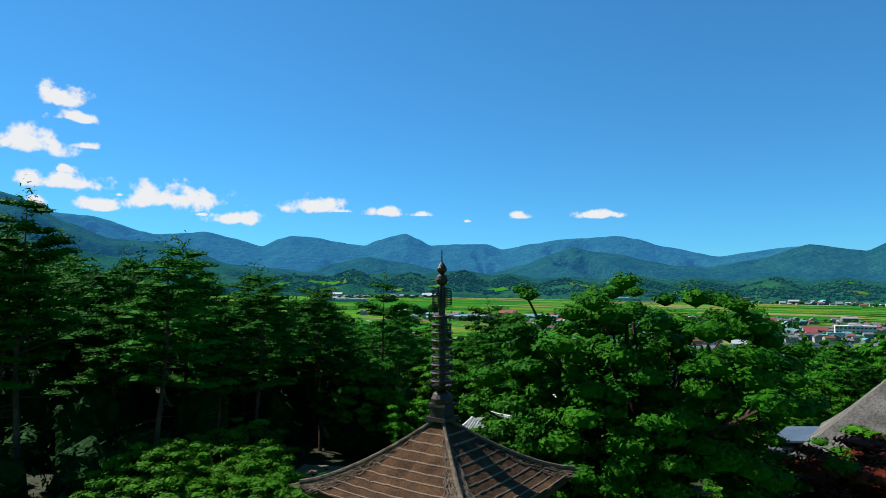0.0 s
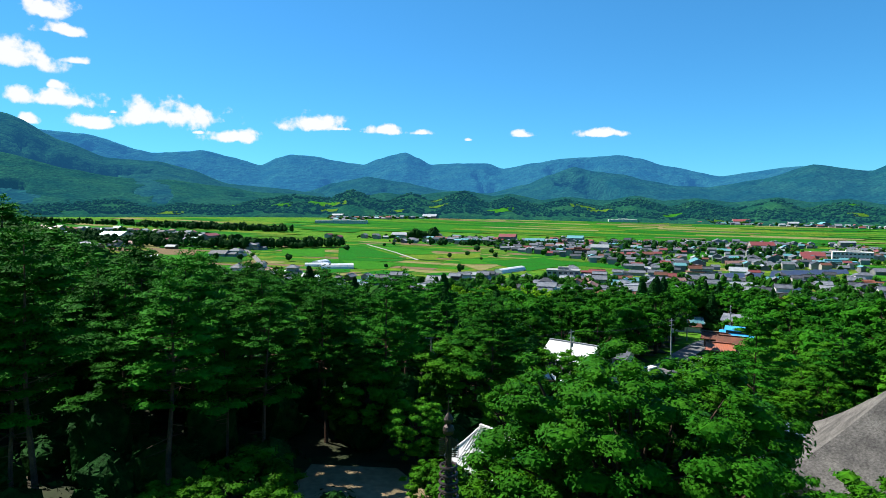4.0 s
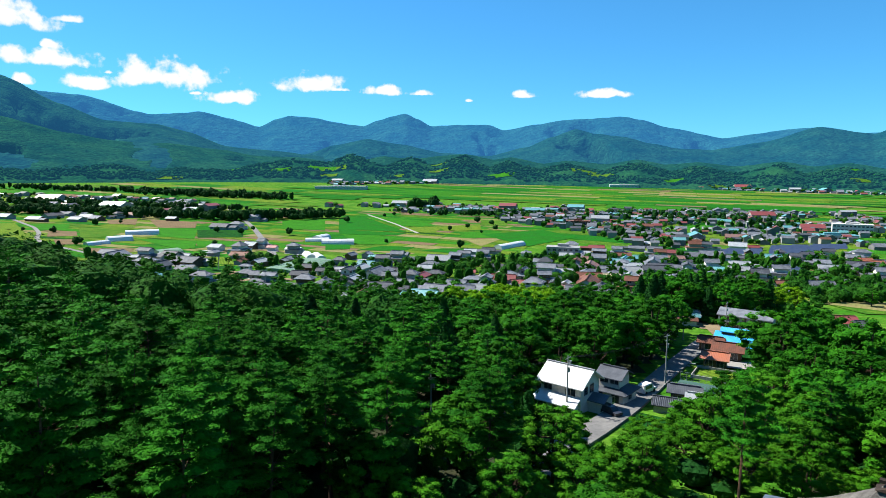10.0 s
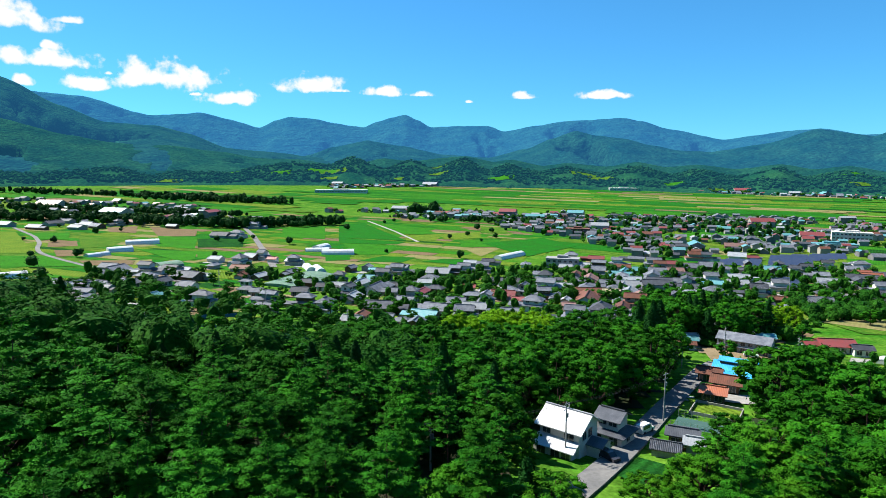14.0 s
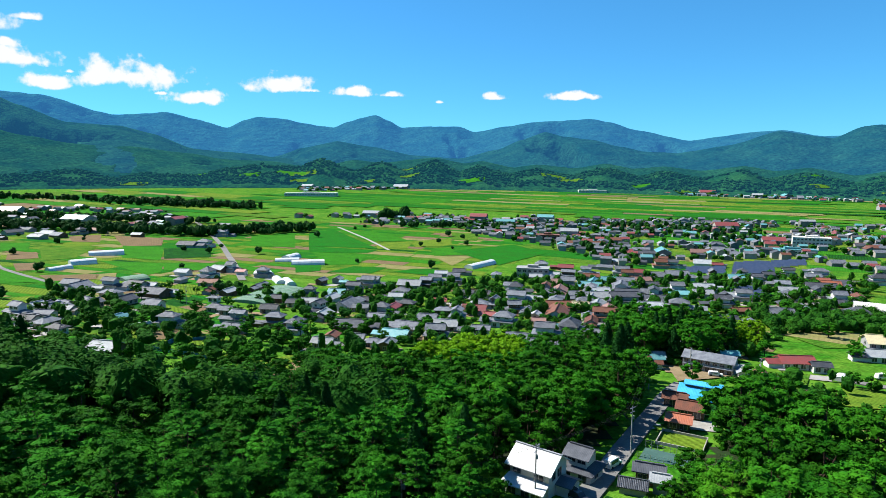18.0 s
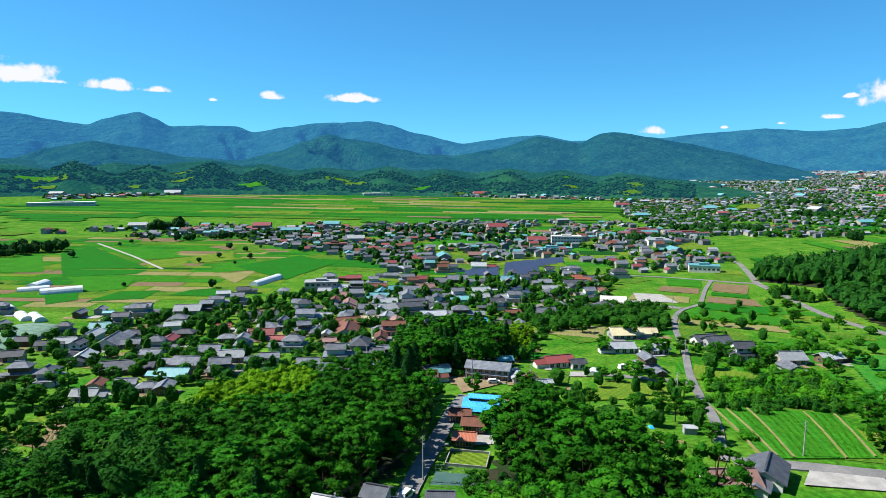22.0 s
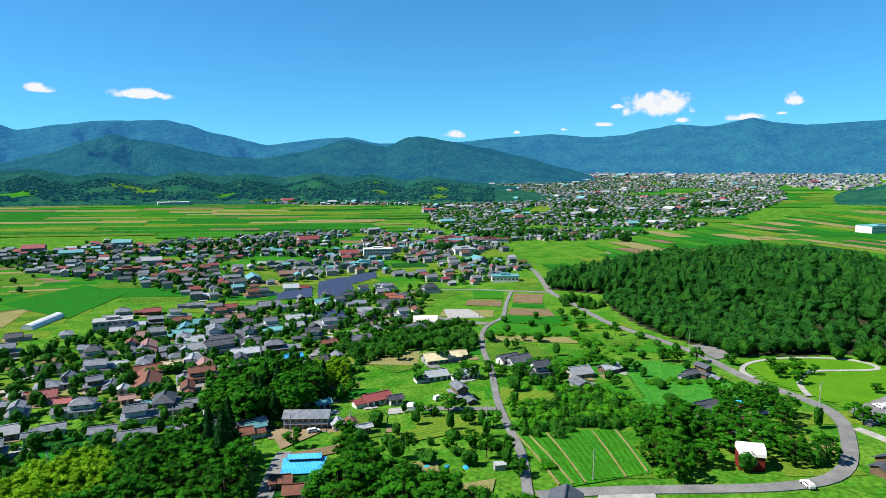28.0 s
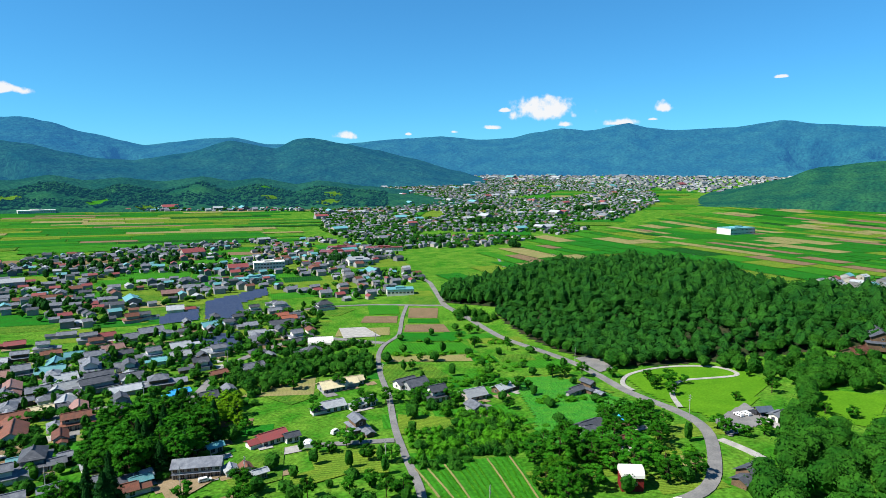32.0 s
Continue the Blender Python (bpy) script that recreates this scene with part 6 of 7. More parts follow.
for quad, k, lab in [([(27, 92), (33, 101), (38, 97), (30, 88)], 6, "vegetable rows of a garden"), ([(98, 142), (110, 139), (104, 130), (93, 135)], 5, "dry flower bed"), ([(115, 169), (140, 162), (132, 153), (108, 159)], 2, "thin grass of the orchard"), ([(103, 121), (113, 117), (107, 112), (97, 117)], 5, "dry weeds"),
                     ([(110, 197), (129, 192), (112, 169), (98, 173)], 3, "rough orchard grass"), ([(86, 204), (95, 213), (103, 189), (80, 181)], 7, "bare earth farm yard"), ([(71, 161), (87, 157), (79, 142), (65, 144)], 6, "vegetable garden"),
                     ([(78, 176), (96, 172), (92, 165), (75, 168)], 4, "ploughed garden"), ([(-38, 188), (-33, 192), (-30, 179), (-34, 173)], 7, "bare earth"), ([(-59, 172), (-57, 179), (-44, 175), (-41, 167)], 7, "bare earth with weeds"),
                     ([(203, 72), (210, 67), (199, 63), (193, 67)], 5, "dry straw patch"), ([(278, 340), (292, 328), (281, 300), (262, 316)], 8, "pale gravel work yard"), ([(309, 170), (324, 163), (302, 142), (290, 145)], 9, "grey asphalt car park below the hill"),
                     ([(153, 262), (173, 271), (196, 260), (177, 237)], 5, "mown straw-coloured field"), ([(33, 552), (97, 606), (117, 546), (64, 474)], 0, "wide bright green rice field")]:
    tagged(drape("garden_plot", quad, (FIELD + [M_dirt, M_concrete, M_asphalt])[k], 0.37), lab + " between lanes and houses", "plot", kind="structure")
ribbon("park_path", PARK_PATH, 2.2, M_concrete, "pale winding concrete path in the park", "path", 0.5, 3.0)
ribbon("park_lane", [(226, 66), (222, 56), (216, 48)], 3.0, M_concrete, "pale path beside the park lawn", "path", 0.45, 3.0)


# ---- patchwork of far fields: more than can be counted ----
def patchwork(name, poly, a, b, angle, weights, seed, lift, label, share=1.0):
    rs = rng(seed)
    xs, ys = [p[0] for p in poly], [p[1] for p in poly]
    cx, cy, R = np.mean(xs), np.mean(ys), max(max(xs) - min(xs), max(ys) - min(ys)) * 0.75
    c, s = math.cos(radians(angle)), math.sin(radians(angle))
    V, F, I = [], [], []
    u = -R
    while u < R:
        wu = a * rs.uniform(0.6, 1.5)
        v = -R
        while v < R:
            wv = b * rs.uniform(0.5, 1.6)
            x, y = cx + (u + wu / 2) * c - (v + wv / 2) * s, cy + (u + wu / 2) * s + (v + wv / 2) * c
            if inside(x, y, poly) and rs.uniform() < share:
                k = rs.choice(7, p=weights)
                g = 0.5 + 0.02 * min(a, b)
                n = len(V)
                for i in range(3):
                    for j in range(3):
                        p, q = u + g + (wu - 2 * g) * i / 2, v + g + (wv - 2 * g) * j / 2
                        X, Y = cx + p * c - q * s, cy + p * s + q * c
                        V.append((X, Y, gz(X, Y) + lift))
                for i in range(2):
                    for j in range(2):
                        F.append((n + i * 3 + j, n + i * 3 + j + 3, n + i * 3 + j + 4, n + i * 3 + j + 1))
                        I.append(k)
            v += wv
        u += wu
    return tagged(mesh_object(name, V, F, FIELD, I), label, "fields", kind="stuff")


patchwork("far_paddies", [(-330, 1330), (23, 1640), (450, 1620), (950, 1270), (640, 860), (266, 927), (16, 1093), (-213, 1051)], 30, 150, 68, [0.38, 0.26, 0.13, 0.06, 0.03, 0.12, 0.02], 1, 0.9, "wide green rice paddies in long strips across the plain")
patchwork("east_paddies", [(440, 400), (470, 345), (640, 215), (719, 110), (823, 30), (1750, 100), (1800, 480), (1048, 560), (750, 530), (560, 420)], 30, 78, -28, [0.34, 0.22, 0.14, 0.04, 0.10, 0.14, 0.02], 2, 0.8, "green and brown farm plots beyond the wooded hill")
patchwork("valley_fields", [(-480, 560), (-300, 330), (-150, 240), (-60, 200), (-110, 400), (40, 430), (95, 600), (60, 800), (-200, 830), (-520, 830)], 13, 38, 70, [0.14, 0.27, 0.27, 0.14, 0.08, 0.06, 0.04], 3, 0.14, "patchwork of small green fields round the western hamlet")
patchwork("western_fields", [(-900, 900), (-480, 830), (-200, 850), (-230, 1040), (-330, 1330), (-700, 1450)], 50, 110, 60, [0.25, 0.3, 0.15, 0.2, 0.04, 0.03, 0.03], 4, 0.9, "green fields below the western foothills")
patchwork("town_fields", [(150, 430), (420, 430), (620, 640), (620, 850), (266, 920), (60, 800), (95, 600)], 30, 60, 60, [0.12, 0.2, 0.3, 0.25, 0.05, 0.05, 0.03], 5, 0.15, "small grass and vegetable plots between town houses")
patchwork("far_town_fields", [(900, 600), (1900, 600), (3000, 1500), (2400, 2400), (1300, 1700), (950, 1270)], 70, 130, 35, [0.3, 0.25, 0.2, 0.15, 0.03, 0.05, 0.02], 6, 1.2, "green plots between the houses of the far town")
patchwork("village_plots", [(-190, 330), (-150, 235), (-95, 190), (-45, 165), (20, 195), (75, 200), (130, 215), (150, 265), (250, 330), (330, 420), (200, 420), (90, 420), (0, 380), (-60, 330), (-110, 350)], 11, 19, 52, [0.06, 0.18, 0.24, 0.2, 0.12, 0.12, 0.08], 7, 0.16, "little vegetable plots and yards between the village houses", 0.5)
patchwork("fallow_plots", [(122, 112), (140, 142), (200, 215), (262, 285), (290, 280), (340, 268), (314, 215), (296, 165), (255, 104), (232, 78), (205, 68), (180, 62), (160, 72)], 13, 24, 50, [0.06, 0.3, 0.32, 0.26, 0.0, 0.02, 0.04], 8, 0.14, "overgrown grass plots and small gardens", 0.5)


# ---- far town: houses too many and too small to pick apart ----
def town(name, spots, seed, label, size=(7, 12), mats="ggdgwgdnwgtr", base=-16):
    rs = rng(seed)
    mats = list(mats)
    slots = [M_cream, M_greywall, M_townwall] + [ROOF[k] for k in "gdwrntbop"]
    order = "gdwrntbop"
    V, F, I = [], [], []
    for x, y in spots:
        W = rs.uniform(*size)
        D, h = W * rs.uniform(0.6, 0.95), rs.choice([2.7, 3.0, 4.8, 5.2])
        big = rs.uniform()
        if big < 0.02:
            W, D, h = W * 3, D * 2.2, rs.uniform(5, 9)
        H = D * 0.23
        yaw = radians(base + rs.choice([0, 0, 90]) + rs.uniform(-8, 8))
        c, s = math.cos(yaw), math.sin(yaw)
        z = gz(x, y)
        n = len(V)
        o = 0.4
        e = h - 0.15
        for px, py, pz in [(-W / 2, -D / 2, -1.5), (W / 2, -D / 2, -1.5), (W / 2, D / 2, -1.5), (-W / 2, D / 2, -1.5), (-W / 2, -D / 2, h), (W / 2, -D / 2, h), (W / 2, D / 2, h), (-W / 2, D / 2, h), (-W / 2, 0, h + H), (W / 2, 0, h + H),
                           (-W / 2 - o, -D / 2 - o, e), (W / 2 + o, -D / 2 - o, e), (W / 2 + o, 0, h + H + 0.1), (-W / 2 - o, 0, h + H + 0.1), (W / 2 + o, D / 2 + o, e), (-W / 2 - o, D / 2 + o, e)]:
            V.append((x + px * c - py * s, y + px * s + py * c, z + pz))
        w = rs.choice([0, 1, 2, 2])
        r = 3 + order.index(mats[rs.randint(len(mats))] if big > 0.02 else rs.choice(["w", "w", "g", "t", "r"]))
        F += [(n, n + 1, n + 5, n + 4), (n + 1, n + 2, n + 6, n + 9, n + 5), (n + 2, n + 3, n + 7, n + 6), (n + 3, n, n + 4, n + 8, n + 7), (n + 10, n + 11, n + 12, n + 13), (n + 13, n + 12, n + 14, n + 15)]
        I += [w] * 4 + [r] * 2
    return tagged(mesh_object(name, V, F, slots, I), label, "town", kind="stuff")


HOUSES = [(o.location.x, o.location.y) for o in scene.objects if o.parent is None and o.name.split(".")[0] in ("house", "shed", "long_building")]


def away(x, y, d=9):
    return all((x - a) ** 2 + (y - b) ** 2 > d * d for a, b in HOUSES)


def off_road(x, y, d=5.5):
    for pts, w in ROADS.values():
        for (a, b), (c, e) in zip(pts, pts[1:]):
            L2 = (c - a) ** 2 + (e - b) ** 2 or 1
            f = min(1, max(0, ((x - a) * (c - a) + (y - b) * (e - b)) / L2))
            if (x - a - f * (c - a)) ** 2 + (y - b - f * (e - b)) ** 2 < d * d:
                return False
    return True


TOWN_A = scatter([(150, 440), (225, 520), (260, 440), (300, 395), (345, 395), (470, 440), (620, 640), (640, 840), (420, 900), (260, 900), (60, 800), (70, 700), (130, 600)], 12.0, 201, lambda x, y: away(x, y) and noise.noise((x / 70, y / 70, 0)) > -0.15 and not (205 < x < 340 and 400 < y < 520))
town("town_houses", TOWN_A, 31, "small grey roofed houses packed in the valley town", (6, 10.5), "ggdgdgdnwgtr")
TOWN_B = scatter([(-170, 870), (-60, 930), (120, 930), (260, 900), (60, 790), (-60, 800)], 13, 202, lambda x, y: noise.noise((x / 80, y / 80, 3)) > -0.1)
town("band_houses", TOWN_B, 32, "row of grey roofed houses along the paddies")
TOWN_C = [(x, y) for x, y in scatter([(-260, 1480), (0, 1650), (450, 1640), (950, 1290), (1010, 1370), (480, 1760), (0, 1780), (-300, 1620)], 12.5, 203, lambda x, y: noise.noise((x / 160, y / 160, 5)) > -0.3)]
town("hillfoot_houses", TOWN_C, 33, "far pale houses at the foot of the hills", (8, 13))
TOWN_D = scatter([(640, 640), (760, 560), (1000, 560), (1250, 600), (1750, 700), (2400, 1000), (2700, 1700), (1900, 2200), (1250, 1700), (970, 1270), (700, 860)], 13.5, 204, lambda x, y: noise.noise((x / 240, y / 240, 9)) > -0.3)
town("far_town_houses", TOWN_D, 34, "dense grey and white houses of the far town", (6, 10.5), "gdgdgwdgdnggd")
TOWN_E = scatter([(2100, 500), (3400, 700), (3700, 1800), (3000, 2500), (2300, 2300), (2600, 1500)], 30, 205)
town("horizon_town", TOWN_E, 35, "pale city blocks spread under the far mountains", (10, 20), "wggdgwgdgw")
TOWN_F = scatter([(-620, 720), (-380, 640), (-260, 720), (-330, 900), (-640, 1000), (-760, 900)], 17, 206, lambda x, y: noise.noise((x / 90, y / 90, 2)) > 0.0)
town("west_hamlet_houses", TOWN_F, 36, "scattered houses of the western hamlets")
TOWN_G = scatter([(520, 122), (600, 132), (745, 104), (740, 60), (640, 45), (520, 72)], 13, 207)
town("hill_foot_hamlet", TOWN_G, 37, "grey roofed hamlet beyond the wooded hill")

# ---- yards and kitchen gardens of the village ----
V, F, I = [], [], []
for k, (x, y) in enumerate(HOUSES):
    rs = rng(11000 + k)
    if not (120 < math.hypot(x, y) < 520):
        continue
    for j in range(2):
        w, d, a = rs.uniform(5, 10), rs.uniform(4, 8), radians(-16 + rs.uniform(-10, 10))
        cx, cy, n = x + rs.uniform(-7, 7), y + rs.uniform(-9, 3), len(V)
        for u, v in ((-1, -1), (1, -1), (1, 1), (-1, 1)):
            px, py = cx + u * w / 2 * rs.uniform(0.7, 1.1), cy + v * d / 2 * rs.uniform(0.7, 1.1)
            px, py = cx + (px - cx) * math.cos(a) - (py - cy) * math.sin(a), cy + (px - cx) * math.sin(a) + (py - cy) * math.cos(a)
            V.append((px, py, gz(px, py) + 0.2 + 0.006 * (k % 9) + 0.05 * j))
        F.append((n, n + 1, n + 2, n + 3))
        I.append(rs.choice([0, 0, 1, 1, 2, 3, 4]))
tagged(mesh_object("house_yards", V, F, [M_dirt, M_concrete, M_asphalt, FIELD[2], FIELD[6]], I), "earth, gravel and paved yards round the village houses", "yards", kind="stuff")

# ---- woods that stay far ----
HILL = []
for k in range(6200):
    rs = rng(9000 + k)
    y = rs.uniform(-75, 348)
    w = min(1.0, max(0.0, (y - 100) / 90))
    u = rs.uniform(-1, 1)
    x = 425 + 65 * w + u * (62 + 62 * w + 5 * math.sin(y / 14))
    if rs.uniform() < (0.7 + 0.3 * w) and x > 384:
        r = rs.uniform(2.4, 4.4) * (1.35 if rs.uniform() < 0.15 else 1)
        HILL.append((x, y, r * rs.uniform(2.0, 3.2) + 2, r))
EDGE = [(370, 268), (332, 214), (317, 181), (309, 151), (310, 138), (325, 121), (349, 88), (368, 31), (400, 30), (390, 270)]
for k, (x, y) in enumerate(scatter(EDGE, 4.9, 208, lambda x, y: off_road(x, y, 6.5))):
    HILL.append((x, y, rng(k).uniform(7, 11), rng(k).uniform(3.0, 5.0)))
# Dark sheet puts shade between the crowns at the wood's edge.
sheet("woodland_floor", EDGE, M_shadefloor, "floor at the edge of the hill wood, darkened as shade", "woodland floor", 0.3, 4.0)
woods("hill_wood", HILL, M_hillleaf, "dense dark green wood on the long hill", 40, 0.55, 1)
# The same shade-dark colour laid under the whole hill wood.
sheet("woodland_floor", [(384, -60), (384, 330), (400, 340), (600, 340), (600, 190), (490, 100), (490, -60)], M_shadefloor, "floor of the hill wood, darkened as shade", "woodland floor", 0.5, 12.0)
SLOPE, GLADES = [], []
for k in range(20):
    rs = rng(18000 + k)
    a, r, w = radians(rs.uniform(-36, 40)), rs.uniform(1670, 1900), rs.uniform(12, 28)
    GLADES.append((r * math.sin(a), r * math.cos(a), w))
for k in range(6500):
    rs = rng(19000 + k)
    a, r = radians(rs.uniform(-38, 44)), rs.uniform(1660, 2000)
    x, y = r * math.sin(a), r * math.cos(a)
    if noise.noise((x / 90, y / 90, 1)) > -0.3 and not any((x - a) ** 2 + (y - b) ** 2 < (w * 0.8) ** 2 for a, b, w in GLADES):
        SLOPE.append((x, y, rs.uniform(5, 9), rs.uniform(4, 7), foothill_z(x, y) - 1))
V, F, I = [], [], []
for k, (x, y, w) in enumerate(GLADES):
    n = len(V)
    for i in range(4):
        for j in range(4):
            px, py = x + (i / 1.5 - 1) * w * 1.5, y + (j / 1.5 - 1) * w
            V.append((px, py, foothill_z(px, py) + 2.0))
    F += [(n + 4 * i + j, n + 4 * i + j + 4, n + 4 * i + j + 5, n + 4 * i + j + 1) for i in range(3) for j in range(3)]
    I += [(1, 3, 3)[k % 3]] * 9
tagged(mesh_object("hill_fields", V, F, FIELD, I), "pale green fields cleared on the wooded foothills", "fields", kind="structure")
# These crowns take the foothill material, with its haze emission.
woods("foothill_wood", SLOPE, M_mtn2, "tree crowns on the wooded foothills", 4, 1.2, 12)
GROVES = []
for (x0, y0, x1, y1, n, wd, h) in [(-560, 690, -190, 640, 260, 22, 10), (-215, 640, -120, 700, 80, 18, 10), (-560, 800, -250, 760, 150, 16, 9), (-45, 860, -12, 880, 14, 10, 15), (-20, 760, 140, 770, 60, 14, 8), (-480, 1080, -260, 1020, 160, 36, 11), (-820, 1180, -420, 1120, 150, 40, 10), (150, 580, 190, 560, 16, 10, 8), (330, 690, 380, 640, 20, 14, 9), (230, 770, 420, 780, 60, 60, 9), (480, 620, 560, 600, 24, 20, 10), (640, 720, 720, 640, 34, 24, 11), (1000, 800, 1080, 760, 30, 22, 13), (1200, 1000, 1300, 960, 34, 30, 13), (760, 520, 770, 530, 8, 6, 12), (1400, 760, 1500, 740, 30, 30, 12)]:
    for k in range(n):
        rs = rng(int(abs(x0)) * 7 + k)
        f = rs.uniform()
        GROVES.append((x0 + (x1 - x0) * f + rs.normal() * wd * 0.4, y0 + (y1 - y0) * f + rs.normal() * wd * 0.5, h * rs.uniform(0.7, 1.2), h * rs.uniform(0.3, 0.45)))
for k, (x, y) in enumerate(scatter([(-480, 560), (-300, 330), (-150, 250), (-60, 215), (-110, 400), (40, 430), (95, 600), (60, 800), (-200, 830), (-520, 830)], 24, 212, lambda x, y: noise.noise((x / 70, y / 70, 7)) > 0.25)):
    h = rng(k).uniform(3, 7)
    GROVES.append((x, y, h, h * 0.5))
woods("far_groves", GROVES, M_fardark, "dark green groves between fields and hamlets", 50, 0.7, 2, core=CORE_ROUND)
STREET = []
for k, (x, y) in enumerate(TOWN_A + TOWN_B + TOWN_F):
    rs = rng(k)
    for j in range(2):
        if rs.uniform() < 0.75:
            h = rs.uniform(3, 7.5)
            STREET.append((x + rs.uniform(6, 9) * rs.choice([-1, 1]), y + rs.uniform(5, 9) * rs.choice([-1, 1]), h, h * rs.uniform(0.35, 0.6)))
for k, (x, y) in enumerate(TOWN_C + TOWN_D):
    rs = rng(k)
    for j in range(2 if math.hypot(x, y) < 1500 else 1):
        h = rs.uniform(4, 9)
        STREET.append((x + rs.uniform(5, 14) * rs.choice([-1, 1]), y + rs.uniform(-12, 12), h, h * rs.uniform(0.45, 0.8)))
woods("town_trees", STREET, M_farleaf, "garden trees between the town houses", 9, 1.0, 3)

# village gardens: single trees close by, shrubs as one growth
FILL = scatter([(-200, 330), (-150, 255), (-60, 215), (20, 215), (75, 215), (150, 270), (250, 335), (330, 420), (200, 430), (90, 430), (0, 400), (-60, 340), (-110, 370)], 13.5, 333, lambda x, y: away(x, y, 12.5) and not any(inside(x, y, q) for q, k in PLOTS) and noise.noise((x / 60, y / 60, 6)) > -0.05 and not inside(x, y, [(185, 340), (195, 400), (230, 385), (205, 340)]))
for k, (x, y) in enumerate(FILL[:55]):
    house(x, y, rng(k).uniform(7, 11), "ggdgdwngtd"[k % 10], 2600 + k, detail=False)
HOUSES += FILL[:55]
VILLAGE = [(-190, 330), (-150, 235), (-95, 190), (-45, 160), (20, 190), (75, 195), (130, 215), (150, 265), (250, 330), (330, 420), (200, 420), (90, 420), (0, 380), (-60, 330), (-110, 350)]
ring_ = lambda x, y: away(x, y, 8.0) and off_road(x, y, 4.5) and not inside(x, y, GROVE)
for k, (x, y) in enumerate(scatter(VILLAGE, 11.5, 301, lambda x, y: ring_(x, y) and noise.noise((x / 38, y / 38, 4)) > -0.22)):
    GARDEN.plant(x, y, rng(k).uniform(3.5, 7.5), 3000 + k)
for k, (x, y) in enumerate(EAST_TREES_A + EAST_TREES_B + MEADOW_TREES):
    GARDEN.plant(x, y, rng(k).uniform(5, 8.5), 3500 + k)
for k, (x, y) in enumerate(PARK_TREES):
    GARDEN.plant(x, y, rng(k).uniform(4.5, 8), 3600 + k, "round green tree on the park lawn")
EAST = [(118, 108), (140, 142), (200, 215), (262, 285), (290, 280), (345, 268), (318, 215), (300, 165), (255, 98), (238, 74), (205, 64), (180, 58), (160, 68)]
inplot = lambda x, y: any(inside(x, y, q) for q, k in PLOTS)
SHRUBS = [(x, y, rng(k).uniform(0.9, 2.4), rng(k).uniform(1.4, 3.0)) for k, (x, y) in enumerate(scatter(EAST, 5.6, 302, lambda x, y: away(x, y, 8) and not inplot(x, y) and off_road(x, y) and not inside(x, y, PARK_LAWN) and not (x - 0.92 * y < 12 and y > 140) and noise.noise((x / 26, y / 26, 8)) > 0.1))]
woods("rough_shrubs", SHRUBS, M_farlight, "bright green rough shrubs and vines on fallow ground", 110, 0.55, 4, "shrubs", True)
SHRUBS2 = [(x, y, rng(k).uniform(1.0, 2.8), rng(k).uniform(1.0, 2.2)) for k, (x, y) in enumerate(scatter(VILLAGE + [(60, 150)], 6.2, 303, lambda x, y: away(x, y, 6.5) and off_road(x, y, 4) and not inplot(x, y)))]
woods("garden_shrubs", SHRUBS2, M_farleaf, "green hedges and garden shrubs round the houses", 50, 0.75, 5, "shrubs", True)
YARD = [(x, y, rng(k).uniform(2.4, 7.5), rng(k + 5).uniform(1.3, 3.3)) for k, (x, y) in enumerate(scatter(VILLAGE + [(60, 150)], 7.0, 310, lambda x, y: away(x, y, 6.0) and off_road(x, y, 4)) + scatter(EAST, 17, 311, lambda x, y: away(x, y, 7) and off_road(x, y, 5) and not inside(x, y, PARK_LAWN) and not inside(x, y, [(116, 103), (142, 140), (173, 117), (147, 89)])) + scatter([(88, 150), (100, 170), (128, 190), (150, 178), (140, 140), (120, 116), (104, 124)], 8.5, 312, lambda x, y: away(x, y, 7) and off_road(x, y, 4)))]
woods("yard_trees", YARD, M_farleaf, "small dark green trees in yards and gardens", 90, 0.5, 15, "trees", core=CORE_ROUND)
SCRUB = [(174, 176), (195, 166), (207, 147), (190, 122), (174, 119), (149, 145)]
THICKET = [(x, y, rng(k).uniform(1.8, 4.2), rng(k).uniform(1.3, 2.4)) for k, (x, y) in enumerate(scatter(SCRUB, 3.0, 320, lambda x, y: off_road(x, y, 3.5) and not inside(x, y, [(178, 182), (195, 164), (182, 152), (165, 167)])))]
woods("scrub_thicket", THICKET, M_farlight, "dense bright green scrub beside the crop field", 60, 0.6, 21, "shrubs", True)
BELT = [(142, 273), (180, 278), (211, 281), (248, 268), (240, 248), (221, 241), (196, 259), (164, 260)]
BELT_TREES = [(x, y, rng(k).uniform(4, 7), rng(k).uniform(2.0, 3.4)) for k, (x, y) in enumerate(scatter(BELT, 4.2, 321, lambda x, y: off_road(x, y, 4) and away(x, y, 6)))]
woods("tree_belt", BELT_TREES, M_farleaf, "thick belt of dark green trees below the bend road", 110, 0.45, 22, "trees", core=CORE_ROUND)
HEDGE = []
for (x0, y0, x1, y1, n, h) in [(165, 290, 245, 300, 60, 4.5), (150, 255, 205, 285, 40, 4.5), (366, 300, 352, 266, 26, 6), (190, 178, 228, 205, 24, 4), (170, 150, 200, 140, 24, 4), (142, 142, 175, 120, 40, 3.5), (262, 292, 240, 305, 22, 4), (205, 240, 235, 282, 26, 3.5)]:
    for k in range(n):
        rs = rng(int(x0) * 3 + k)
        f = rs.uniform()
        HEDGE.append((x0 + (x1 - x0) * f + rs.normal() * 4, y0 + (y1 - y0) * f + rs.normal() * 5, h * rs.uniform(0.6, 1.2), h * rs.uniform(0.4, 0.6)))
woods("field_hedges", HEDGE, M_farleaf, "thick green hedgerows along the lanes", 70, 0.7, 6, "hedge", True)
